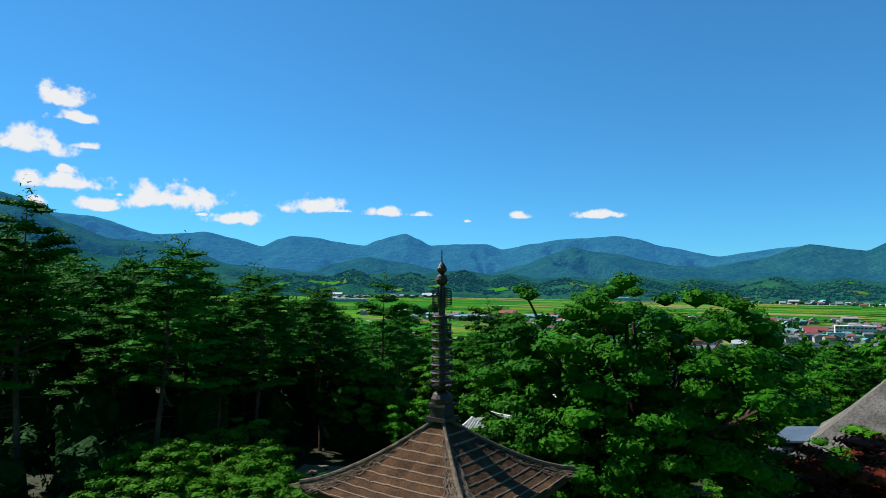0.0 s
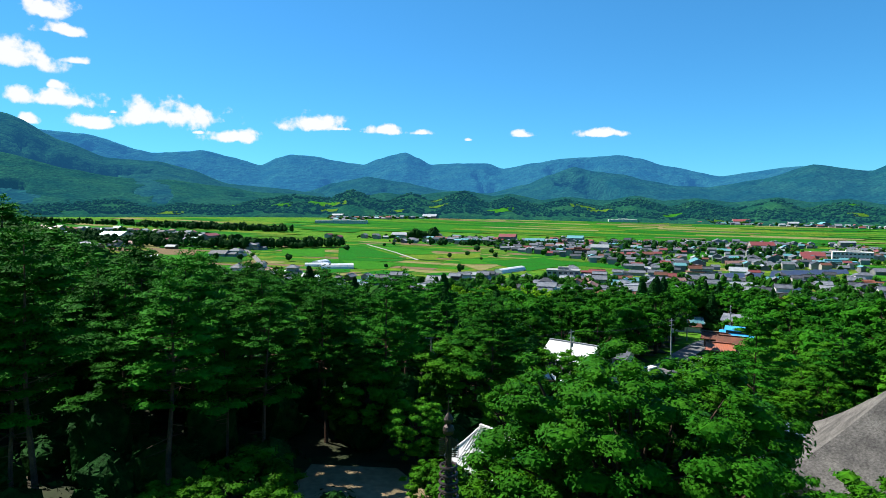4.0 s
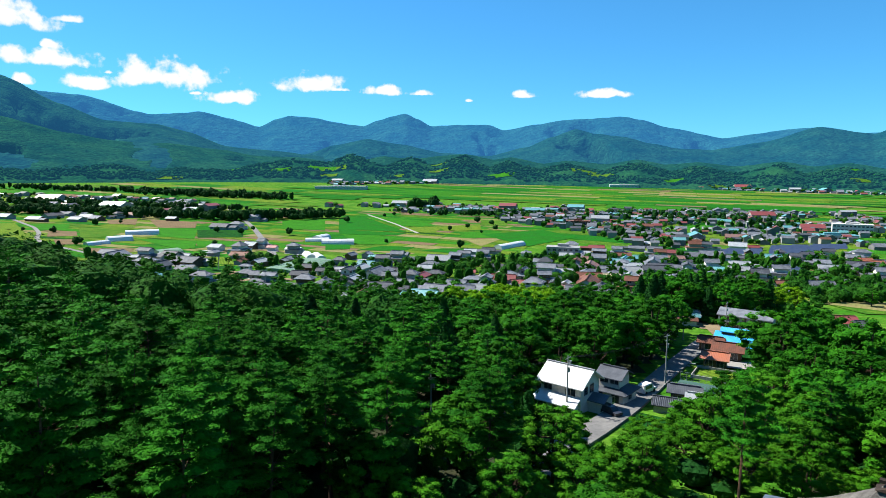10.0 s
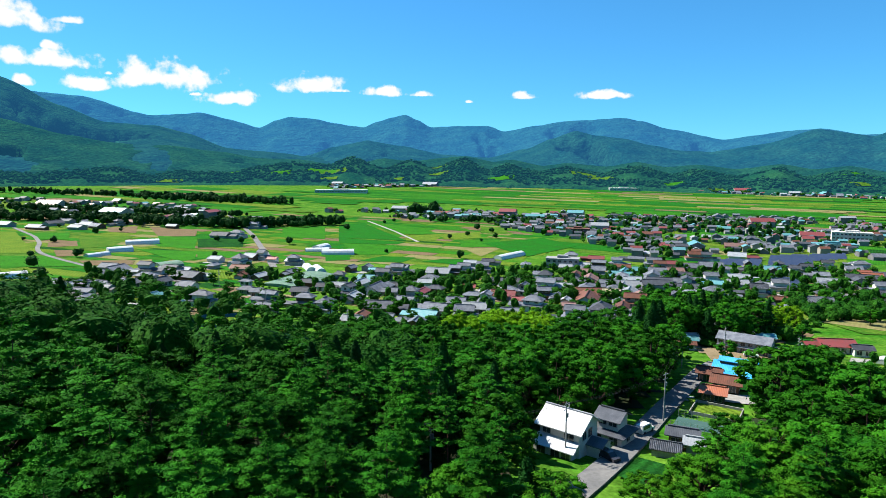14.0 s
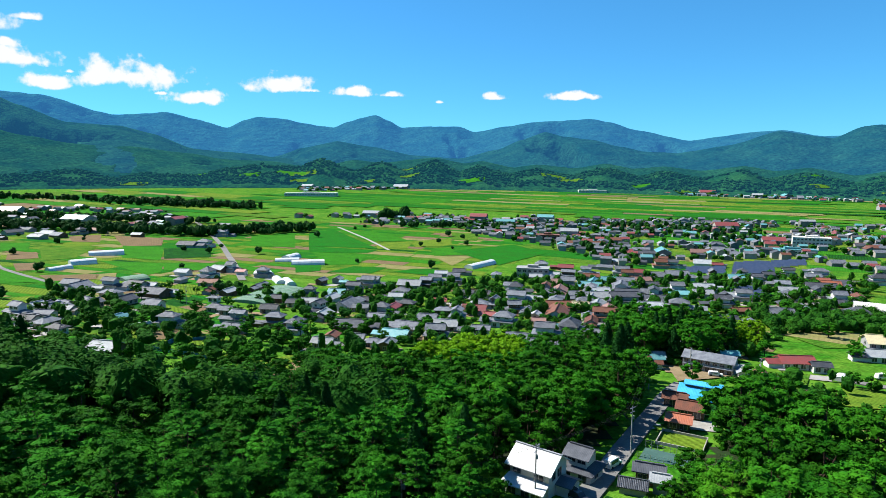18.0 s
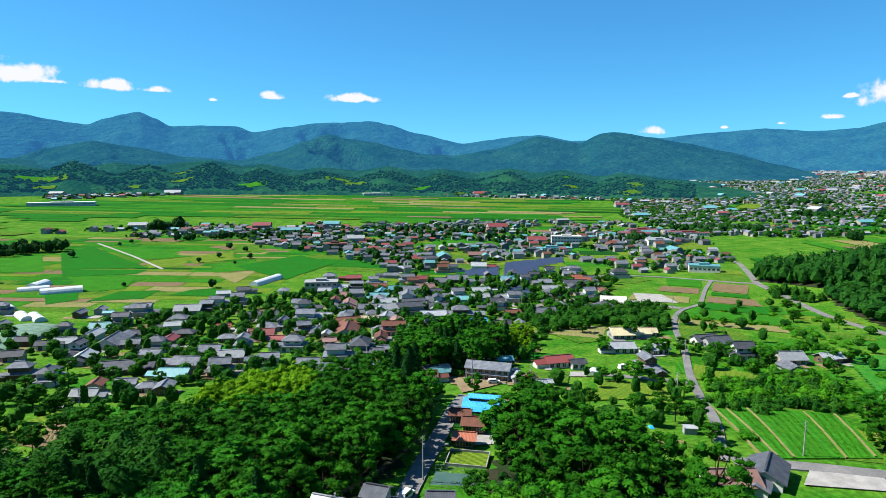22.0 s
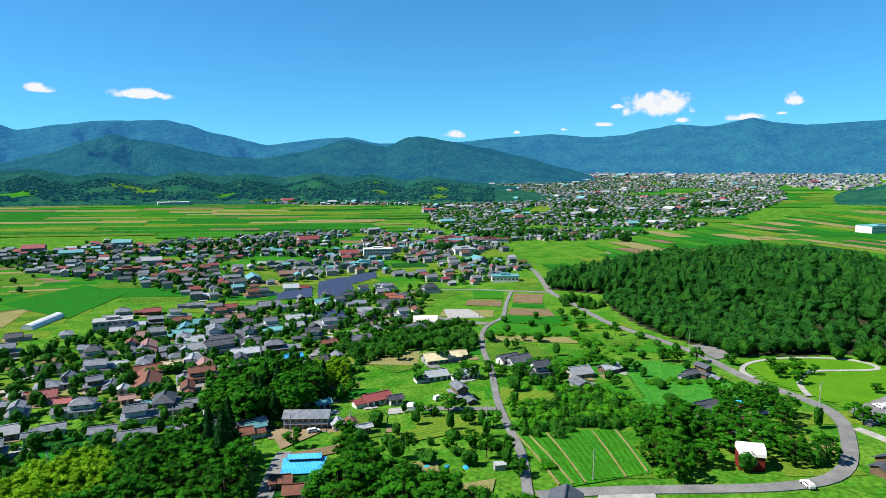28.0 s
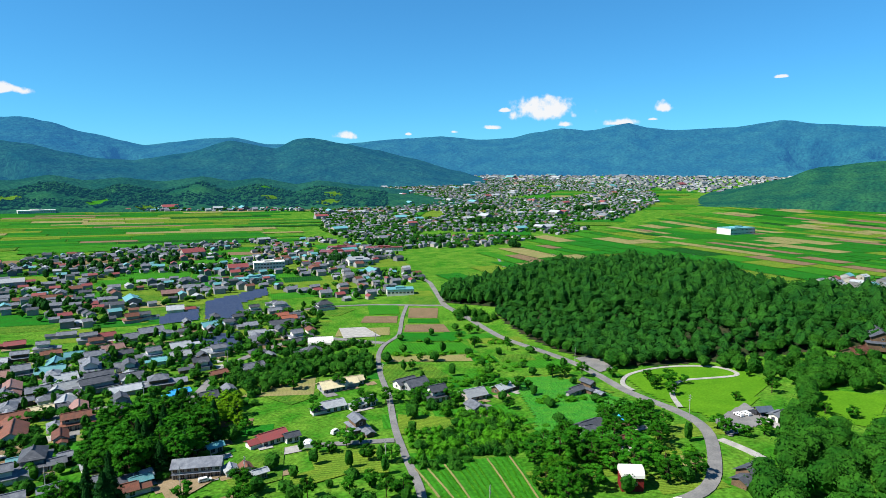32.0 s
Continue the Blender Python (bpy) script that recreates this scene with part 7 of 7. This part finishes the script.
UNDER = [(x, y, rng(k).uniform(1.5, 4), rng(k).uniform(1.4, 2.6)) for k, (x, y) in enumerate(scatter(WOOD_LEFT, 5.0, 304, open_ground) + scatter(WOOD_RIGHT, 5.0, 305, open_ground) + scatter([(-32, 30), (-30, 48), (-4, 56), (30, 84), (36, 70), (20, 54), (14, 44), (-10, 30)], 3.8, 306, open_ground))]
UNDER += [(x, y, rng(k).uniform(4.5, 8), rng(k).uniform(1.8, 2.8)) for k, (x, y) in enumerate(scatter([(-19, 44), (-36, 37), (-70, 40), (-70, 80), (-20, 84), (-4, 60), (-10, 54)], 4.6, 309, open_ground))]
woods("undergrowth", UNDER, M_fardark, "dark undergrowth between the trunks", 90, 0.4, 7, "undergrowth", True)

# ---- things on the plain ----
M_solar = mat("solar_panel", (0.035, 0.06, 0.13), (0.07, 0.095, 0.16), rough=0.35, scale=1.5, fine=0.15)


def solar_farm(poly, yaw, pitch, label):
    cx, cy = np.mean([p[0] for p in poly]), np.mean([p[1] for p in poly])
    z = gz(cx, cy)
    th = thing("solar_farm", cx, cy, z, yaw, label, "solar farm")
    c, s = math.cos(radians(yaw)), math.sin(radians(yaw))
    for k in range(-40, 40):
        v = k * pitch
        us = [u for u in np.arange(-60, 60, 1.0) if inside(cx + u * c - v * s, cy + u * s + v * c, poly)]
        if len(us) < 4:
            continue
        a, b = min(us), max(us)
        n = max(1, int((b - a) / 6))
        V, F = [], []
        for i in range(n + 1):
            u = a + (b - a) * i / n
            zz = gz(cx + u * c - v * s, cy + u * s + v * c) - z
            V += [(u, v - 1.3, zz + 0.8), (u, v + 1.3, zz + 2.0), (u, v + 1.3, zz + 1.92), (u, v - 1.3, zz + 0.72)]
            if i:
                m = 4 * i
                F += [(m - 4, m, m + 1, m - 3), (m - 2, m + 2, m + 3, m - 1), (m - 4, m - 1, m + 3, m)]
        row = part("solar_panel", (V, F), M_solar, th)
        part("rack", merge(*[box(u - 0.05, u + 0.05, v - 0.05, v + 0.05, gz(cx + u * c - v * s, cy + u * s + v * c) - z - 0.4, gz(cx + u * c - v * s, cy + u * s + v * c) - z + 1.35) for u in np.linspace(a, b, n + 1)]), M_alu, row)
    return th


solar_farm([(196, 397), (226, 380), (204, 344), (193, 350), (190, 378)], -16, 5.6, "rows of dark blue solar panels beside houses")
solar_farm([(211, 473), (245, 475), (225, 437), (200, 449)], -16, 6.4, "narrow field of grey-blue solar panels")
solar_farm([(263, 499), (300, 509), (262, 434), (242, 413), (229, 437)], -16, 6.4, "wide field of dark solar panels in the town")
solar_farm([(300, 509), (336, 516), (317, 486), (278, 469)], -16, 6.4, "grey-blue solar panels on open ground")


def tunnel(x, y, L, W, yaw, m=None, label="arched greenhouse covered with pale plastic film", rise=0.42):
    th = thing("greenhouse", x, y, gz(x, y), yaw, label, "greenhouse", "greenhouses on the plain")
    k = 8
    V, F = [], []
    for X in (-L / 2, L / 2):
        for j in range(k + 1):
            t = math.pi * j / k
            V.append((X, -W / 2 * math.cos(t), -0.3 + (W * rise + 0.3) * math.sin(t) ** 0.8))
    for j in range(k):
        F.append((j, j + 1, k + 2 + j, k + 1 + j))
    F += [tuple(range(k, -1, -1)), tuple(range(k + 1, 2 * k + 2))]
    body = part("cover", (V, F), m or M_film, th)
    for i in range(max(3, int(L / 4))):
        X = -L / 2 + L * i / (max(3, int(L / 4)) - 1)
        part("hoop", tube([(X, -W / 2 * math.cos(math.pi * j / k) * 1.01, -0.3 + (W * rise + 0.34) * math.sin(math.pi * j / k) ** 0.8) for j in range(k + 1)], [0.05] * (k + 1), 4), M_alu, body)
    return th


for x, y, L, W, yaw in [(-238, 488, 24, 9, 28), (-229, 436, 16, 9, 40), (-229, 402, 9, 6, 60), (-228, 411, 9, 6, 60), (-204, 290, 12, 8, 40), (-105, 246, 20, 4, 45), (-98, 493, 16, 9, 70), (-98, 478, 18, 7, 10), (-84, 383, 18, 6, 112), (-77, 378, 18, 6, 112), (-102, 408, 12, 6, 112), (-97, 412, 12, 6, 112), (50, 470, 34, 8, 52), (-80, 465, 24, 9, 10)]:
    tunnel(x, y, L, W, yaw)
tunnel(-78, 328, 40, 26, 70, M_net, "wide net-covered orchard frame in dull green", 0.11)
tunnel(-168, 374, 14, 14, 50, M_net, "green net-covered growing frame", 0.18)
tunnel(243, 316, 16, 11, -35, M_white, "large white arched tent hall beside a work yard")
tunnel(136, 187, 5, 4, 50, M_film, "small white garden tunnel beside a house")
for k, (a, b) in enumerate([((-85, 201), (-83, 216)), ((-83, 216), (-72, 220)), ((-58, 188), (-85, 201))]):
    L = math.hypot(b[0] - a[0], b[1] - a[1])
    th = thing("net_fence", (a[0] + b[0]) / 2, (a[1] + b[1]) / 2, gz((a[0] + b[0]) / 2, (a[1] + b[1]) / 2), math.degrees(math.atan2(b[1] - a[1], b[0] - a[0])), "bright blue net fence round a vegetable plot", "fence", "net fences")
    part("net", box(-L / 2, L / 2, -0.03, 0.03, -1.0, 1.3), M_bluenet, th)
    for i in range(int(L / 3) + 1):
        part("post", tube([(-L / 2 + 3 * i, 0.06, -0.5), (-L / 2 + 3 * i, 0.06, 1.5)], [0.05, 0.05], 5), M_alu, th)


def block_building(x, y, W, D, h, yaw, wall, label, roof_m=None, floors=2):
    th = thing("building", x, y, gz(x, y), yaw, label, "building", "large buildings of the town")
    w = part("wall", box(-W / 2, W / 2, -D / 2, D / 2, -1.5, h), wall, th)
    part("roof", merge(box(-W / 2 - 0.3, W / 2 + 0.3, -D / 2 - 0.3, D / 2 + 0.3, h, h + 0.5), box(-W / 6, W / 6, -D / 5, D / 5, h + 0.5, h + 2.2)), roof_m or wall, th)
    for f in range(floors):
        for i in range(int(W / 3.2)):
            window(w, -W / 2 + W * (i + 0.5) / int(W / 3.2), -D / 2, (f + 0.55) * h / floors, 2.0, 1.3, "f")
    return th


block_building(402, 612, 34, 14, 11, -28, M_white, "white three-storey school building with rows of windows", None, 3)
block_building(82, 426, 22, 11, 6.5, -14, M_greywall, "flat roofed grey two-storey building")
block_building(138, 640, 24, 12, 7, -14, M_brownwall, "reddish-brown two-storey building in the fields", ROOF["n"])
block_building(545, 664, 46, 22, 5.5, -38, M_cream, "long workshop with a bright red roof", ROOF["r"], 1)
block_building(575, 690, 40, 18, 6.5, -38, M_cream, "workshop with a crimson roof among houses", ROOF["r"], 1)
block_building(618, 648, 52, 16, 5, -38, M_white, "low hall with an orange-red roof", ROOF["r"], 1)
block_building(350, 560, 40, 12, 5, -16, M_white, "long low building with a pale teal roof", ROOF["t"], 1)
block_building(500, 570, 26, 20, 7, -30, M_white, "pale hall with a grey metal roof", ROOF["w"], 1)
block_building(395, 395, 24, 12, 5.5, -40, M_white, "pale green roofed workshop near the cross lane", ROOF["t"], 1)
block_building(1180, 330, 60, 30, 12, -25, M_white, "large pale blue factory hall in the paddies", ROOF["t"], 2)
block_building(1900, 1990, 90, 40, 24, -45, M_white, "large white block far off in the plain", None, 3)
block_building(-220, 1340, 110, 24, 7, 0, M_white, "long white low factory beyond the paddies", None, 1)
block_building(450, 1570, 70, 24, 7, -10, M_white, "white works at the far edge of the paddies", None, 1)

# red barn with a white arched roof
br = thing("barn", 171.5, 75.5, gz(171.5, 75.5), -52, "dark red barn with a white arched roof among trees", "barn")
bw = part("wall", box(-3.2, 3.2, -2.8, 2.8, -1.2, 4.6), mat("red_siding", (0.22, 0.02, 0.018), (0.16, 0.018, 0.016), scale=2, fine=0.15), br)
V, F = [], []
for X in (-3.4, 3.4):
    for j in range(11):
        t = math.pi * j / 10
        V.append((X, -3.2 * math.cos(t), 4.5 + 2.6 * math.sin(t)))
F = [(j, j + 1, 12 + j, 11 + j) for j in range(10)] + [tuple(range(10, -1, -1)), tuple(range(11, 22))]
part("arched_roof", (V, F), M_white, br, "white curved roof")
window(bw, 0.8, -2.8, 2.6, 0.9, 1.0, "f")
window(bw, -1.2, -2.8, 1.2, 0.9, 1.0, "f")
house(113, 93, 10, "d", 51, D=7, yaw=35, storeys=1, wall="w")
house(102, 93, 10, "p", 52, D=7, yaw=-20, storeys=1, wall="w", name="shed")


def pole(x, y, h, yaw, label="grey concrete utility pole with crossarms beside the road"):
    th = thing("utility_pole", x, y, gz(x, y), yaw, label, "utility pole", "utility poles")
    part("shaft", tube([(0, 0, -1), (0, 0, h)], [0.17, 0.1], 8), M_pole, th)
    for z9, w in ((h - 0.5, 1.8), (h - 1.4, 1.6)):
        arm = part("crossarm", box(-w / 2, w / 2, -0.05, 0.05, z9, z9 + 0.1), M_alu, th)
        for X in (-w / 2 + 0.1, -w / 6, w / 6, w / 2 - 0.1):
            part("insulator", lathe([(0.05, z9 + 0.1), (0.06, z9 + 0.2), (0.03, z9 + 0.28)], 6), M_white, arm)
    part("transformer", lathe([(0.0, h - 2.9), (0.22, h - 2.85), (0.22, h - 2.1), (0.0, h - 2.05)], 8), M_pole, th).matrix_basis = pose(0.35, 0, 0)
    return th


POLES = [(20.3, 99.5, 10), (44, 120, 10.5), (66, 168, 10), (86, 186, 10), (104, 178, 9), (132, 99, 9), (141, 150, 9), (182, 190, 9), (214, 228, 9), (262, 285, 9), (246, 84, 9), (300, 165, 9), (-2, 88, 8), (-30, 190, 9), (20, 205, 9), (60, 225, 9), (-70, 240, 9), (-110, 300, 9), (120, 290, 9), (180, 320, 9)]
for k, (x, y, h) in enumerate(POLES):
    pole(x, y, h, rng(k).uniform(0, 90))
# wires between the poles along the temple road
for (a, b) in (((20.3, 99.5, 10), (44, 120, 10.5)), ((44, 120, 10.5), (66, 168, 10)), ((20.3, 99.5, 10), (-2, 88, 8))):
    for o in (-0.7, 0.0, 0.7):
        p0, p1 = np.array([a[0] + o, a[1], gz(*a[:2]) + a[2] - 0.3]), np.array([b[0] + o, b[1], gz(*b[:2]) + b[2] - 0.3])
        pts = [tuple(p0 + (p1 - p0) * f - np.array([0, 0, 3.2 * f * (1 - f)])) for f in np.linspace(0, 1, 10)]
        w = tagged(mesh_object("power_line", *tube(pts, [0.02] * 10, 4), M_rubber), "thin black overhead power line between poles", "cable", "overhead lines")


def car(x, y, yaw, m, label, van=False):
    th = thing("car", x, y, gz(x, y) + 0.4, yaw, label, "car", "parked cars")
    h = 1.8 if van else 1.45
    V = [(-2.1, -0.8, 0.3), (2.1, -0.8, 0.3), (2.1, 0.8, 0.3), (-2.1, 0.8, 0.3), (-2.1, -0.8, 0.85), (2.1, -0.75, 0.8), (2.1, 0.75, 0.8), (-2.1, 0.8, 0.85), (-1.9, -0.65, h), (0.7, -0.65, h), (0.7, 0.65, h), (-1.9, 0.65, h), (1.3, -0.75, 0.9), (1.3, 0.75, 0.9)]
    body = part("body", (V, [(3, 2, 1, 0), (0, 1, 5, 12, 4), (2, 3, 7, 13, 6), (1, 2, 6, 5), (3, 0, 4, 7), (5, 6, 13, 12), (8, 9, 10, 11), (4, 12, 9, 8), (7, 11, 10, 13), (4, 8, 11, 7), (12, 13, 10, 9)]), m, th)
    part("windscreen", ([(1.27, -0.62, 0.98), (1.27, 0.62, 0.98), (0.78, 0.56, h - 0.06), (0.78, -0.56, h - 0.06)], [(0, 1, 2, 3)]), M_glass, body).matrix_basis = pose(0.03, 0, 0.02)
    for s in (-1, 1):
        part("side_window", box(-1.6, 0.7, s * 0.76 - 0.02, s * 0.76 + 0.02, 0.95, h - 0.2, 0.9), M_glass, body)
        for X in (-1.3, 1.3):
            wv, wf = lathe([(0.0, -0.1), (0.32, -0.1), (0.32, 0.1), (0.0, 0.1)], 10)
            part("wheel", ([(X + a, s * 0.75 + c, 0.32 + b) for a, b, c in wv], wf), M_rubber, th)
    return th


for x, y, yaw, m, lab, van in [(38.2, 113.6, 40, M_carwhite, "small white truck parked beside the road", True), (27.5, 99.5, -60, M_cardark, "dark car under a carport by the white house", False), (150, 188, 10, M_carwhite, "white van parked beside a house", True), (95.5, 188.5, -20, M_carwhite, "white car in the farm yard", False),
                               (258, 66, 60, M_carwhite, "white car in the park lot", False), (261, 64, 60, M_cardark, "dark car in the park lot", False), (255, 68, 60, M_carwhite, "white car in the park lot", False), (264, 62, 60, M_cardark, "black car in the park lot", False), (208, 50, -20, M_carwhite, "white van before the dark house", True),
                               (0, 171, 40, M_carwhite, "white truck in a village yard", True), (170, 60, 55, M_carwhite, "white car on the lower road", False)]:
    car(x, y, yaw, m, lab, van)
for x, y in ((108, 132), (112, 128), (104, 136)):
    th = thing("tarpaulin", x, y, gz(x, y), x * 7 % 90, "crumpled bright blue tarpaulin on garden soil", "tarpaulin", "tarpaulins")
    part("sheet", box(-1.4, 1.4, -0.8, 0.8, -0.3, 0.45, 0.6), M_tarp, th)
gh = thing("garden_shed", 118.5, 121, gz(118.5, 121), -30, "small glazed garden shed with pale metal panels", "shed")
part("body", gable_body(3.2, 2.2, 1.9, 0.5), M_greywall, gh)
part("roof", gable_roof(3.2, 2.2, 0.5, 1.9, 0.2), ROOF["w"], gh)
pv = thing("pavilion", 262, 61, gz(262, 61), -40, "open park pavilion with a blue-grey roof", "pavilion")
for sx in (-1, 1):
    for sy in (-1, 1):
        part("post", box(sx * 2.6 - 0.1, sx * 2.6 + 0.1, sy * 1.7 - 0.1, sy * 1.7 + 0.1, -0.5, 2.6), M_darkwood, pv)
part("roof", gable_roof(6, 4.2, 1.2, 2.6, 0.5), M_bluegrey, pv)

house(371, 36, 22, "d", 4100, 13, 20, 2, "n", name="park_hall")

# crop rows in the large field
ROWS = []
for k in range(16):
    f = (k + 0.5) / 16
    a, b = np.array([141, 137.0]) * (1 - f) + np.array([171, 117.0]) * f, np.array([122, 102.0]) * (1 - f) + np.array([146, 92.0]) * f
    for j in range(46):
        p = a + (b - a) * (j + 0.5) / 46
        if k in (5, 10) or (k < 3 and j % 2):
            continue
        ROWS.append((p[0], p[1], 0.4, 0.55))
woods("crop_rows", ROWS, M_farlight, "rows of low green crops in the large field", 12, 1.2, 9, "crop", True)

for pts in ([(143, 138), (123, 103)], [(151, 132), (129, 99)], [(163, 123), (140, 94)], [(146, 136), (126, 101)], [(169, 118), (147, 92)]):
    ribbon("dry_strip", pts, 0.5, FIELD[5], "dry straw-coloured strip between crop rows", "field strip", 0.6, 3.0)

# ---- clouds ----
M_cloud = bpy.data.materials.new("cloud_sunlit_glow")
M_cloud.use_nodes = True
_N, _L = M_cloud.node_tree.nodes, M_cloud.node_tree.links
_N.remove(_N["Principled BSDF"])


def _math(op, a, b=0.0, c=0.0):
    n = _N.new("ShaderNodeMath")
    n.operation = op
    for i, v in enumerate((a, b, c)):
        if isinstance(v, (int, float)):
            n.inputs[i].default_value = v
        else:
            _L.new(v, n.inputs[i])
    return n.outputs[0]


_tc, _geo, _sep = _N.new("ShaderNodeTexCoord"), _N.new("ShaderNodeNewGeometry"), _N.new("ShaderNodeSeparateXYZ")
_L.new(_tc.outputs["Object"], _sep.inputs[0])
_billow, _wisp = _N.new("ShaderNodeTexNoise"), _N.new("ShaderNodeTexNoise")
for _n, _size, _detail in ((_billow, 130.0, 2.0), (_wisp, 22.0, 4.0)):
    _n.inputs["Scale"].default_value, _n.inputs["Detail"].default_value = 1 / _size, _detail
    _L.new(_geo.outputs["Position"], _n.inputs["Vector"])
_up = _math("MAXIMUM", _math("MULTIPLY", _math("SUBTRACT", _sep.outputs["Z"], 0.3), 1.35), _math("MULTIPLY", _math("SUBTRACT", 0.3, _sep.outputs["Z"]), 3.2))
_far = _math("SQRT", _math("ADD", _math("POWER", _math("ABSOLUTE", _sep.outputs["X"]), 2.0), _math("POWER", _up, 2.0)))
_dens = _math("ADD", _math("SUBTRACT", 1.0, _far), _math("ADD", _math("MULTIPLY_ADD", _billow.outputs["Fac"], 2.2, -1.05), _math("MULTIPLY_ADD", _wisp.outputs["Fac"], 0.55, -0.28)))
_ramp = _N.new("ShaderNodeMapRange")
_ramp.interpolation_type = "SMOOTHSTEP"
_ramp.inputs["From Min"].default_value, _ramp.inputs["From Max"].default_value = 0.05, 0.62
_L.new(_dens, _ramp.inputs["Value"])
_edge = _N.new("ShaderNodeMapRange")                                # nothing reaches the sheet's own border
_edge.inputs["From Min"].default_value, _edge.inputs["From Max"].default_value = 1.4, 1.1
_L.new(_far, _edge.inputs["Value"])
_em, _tr, _mx = _N.new("ShaderNodeEmission"), _N.new("ShaderNodeBsdfTransparent"), _N.new("ShaderNodeMixShader")
# The sunlit white of the clouds is emission; the sun doesn't light them.
_em.inputs["Color"].default_value, _em.inputs["Strength"].default_value = (0.95, 0.97, 1.0, 1), 0.46
_L.new(_math("MULTIPLY", _ramp.outputs[0], _edge.outputs[0]), _mx.inputs[0])
_L.new(_tr.outputs[0], _mx.inputs[1])
_L.new(_em.outputs[0], _mx.inputs[2])
_L.new(_mx.outputs[0], _N["Material Output"].inputs["Surface"])


def cloud(az, h, width, height):
    """A fair-weather cumulus, far behind the mountains: a bulging veil, flat below, ragged above."""
    V, F = [], []
    for i in range(13):
        for j in range(9):
            x, z = -1.45 + 2.9 * i / 12, -0.3 + 1.75 * j / 8
            V.append((x, -0.4 * max(0.0, 1 - x * x) * max(0.0, 1 - (z - 0.4) ** 2), z))
    F = [(i * 9 + j, i * 9 + 9 + j, i * 9 + 10 + j, i * 9 + j + 1) for i in range(12) for j in range(8)]
    a = radians(az)
    ob = mesh_object("cloud", V, F, M_cloud, smooth=True)
    ob.matrix_basis = pose(4680 * math.sin(a), 4680 * math.cos(a), h, 0, 0, -az) @ Matrix.Diagonal((width * 0.53, width / 4, height * 1.02, 1))
    ob.visible_shadow = False
    return tagged(ob, "small white fair-weather cumulus cloud over the mountains", "cloud", "cumulus clouds", "structure")


for az, h, w, t in ([(-31.78, 1199, 333, 152), (-31.05, 1107, 328, 80), (-33.7, 877, 460, 163), (-30.12, 941, 166, 52), (-31.09, 656, 740, 130), (-29.3, 540, 243, 96), (-23.62, 565, 775, 201), (-18.6, 479, 402, 104), (-11.81, 580, 519, 125), (-9.26, 585, 188, 34), (-5.52, 561, 359, 85), (-1.99, 563, 161, 38), (2.23, 518, 76, 25), (7.12, 539, 232, 55), (14.22, 532, 362, 66)]
        + [(-33.41, 546, 105, 70), (-31.71, 781, 79, 43), (-27.67, 641, 75, 30), (-21.26, 536, 79, 24), (58.44, 428, 489, 152), (54.69, 490, 98, 29), (60.04, 382, 103, 48), (64.5, 380, 230, 61), (68.28, 467, 163, 81), (67.49, 416, 90, 22), (53.4, 365, 148, 37), (40.3, 287, 170, 85), (46.0, 323, 51, 21), (50.14, 340, 58, 21), (77.14, 664, 97, 22)]):
    cloud(az, h, w, t)
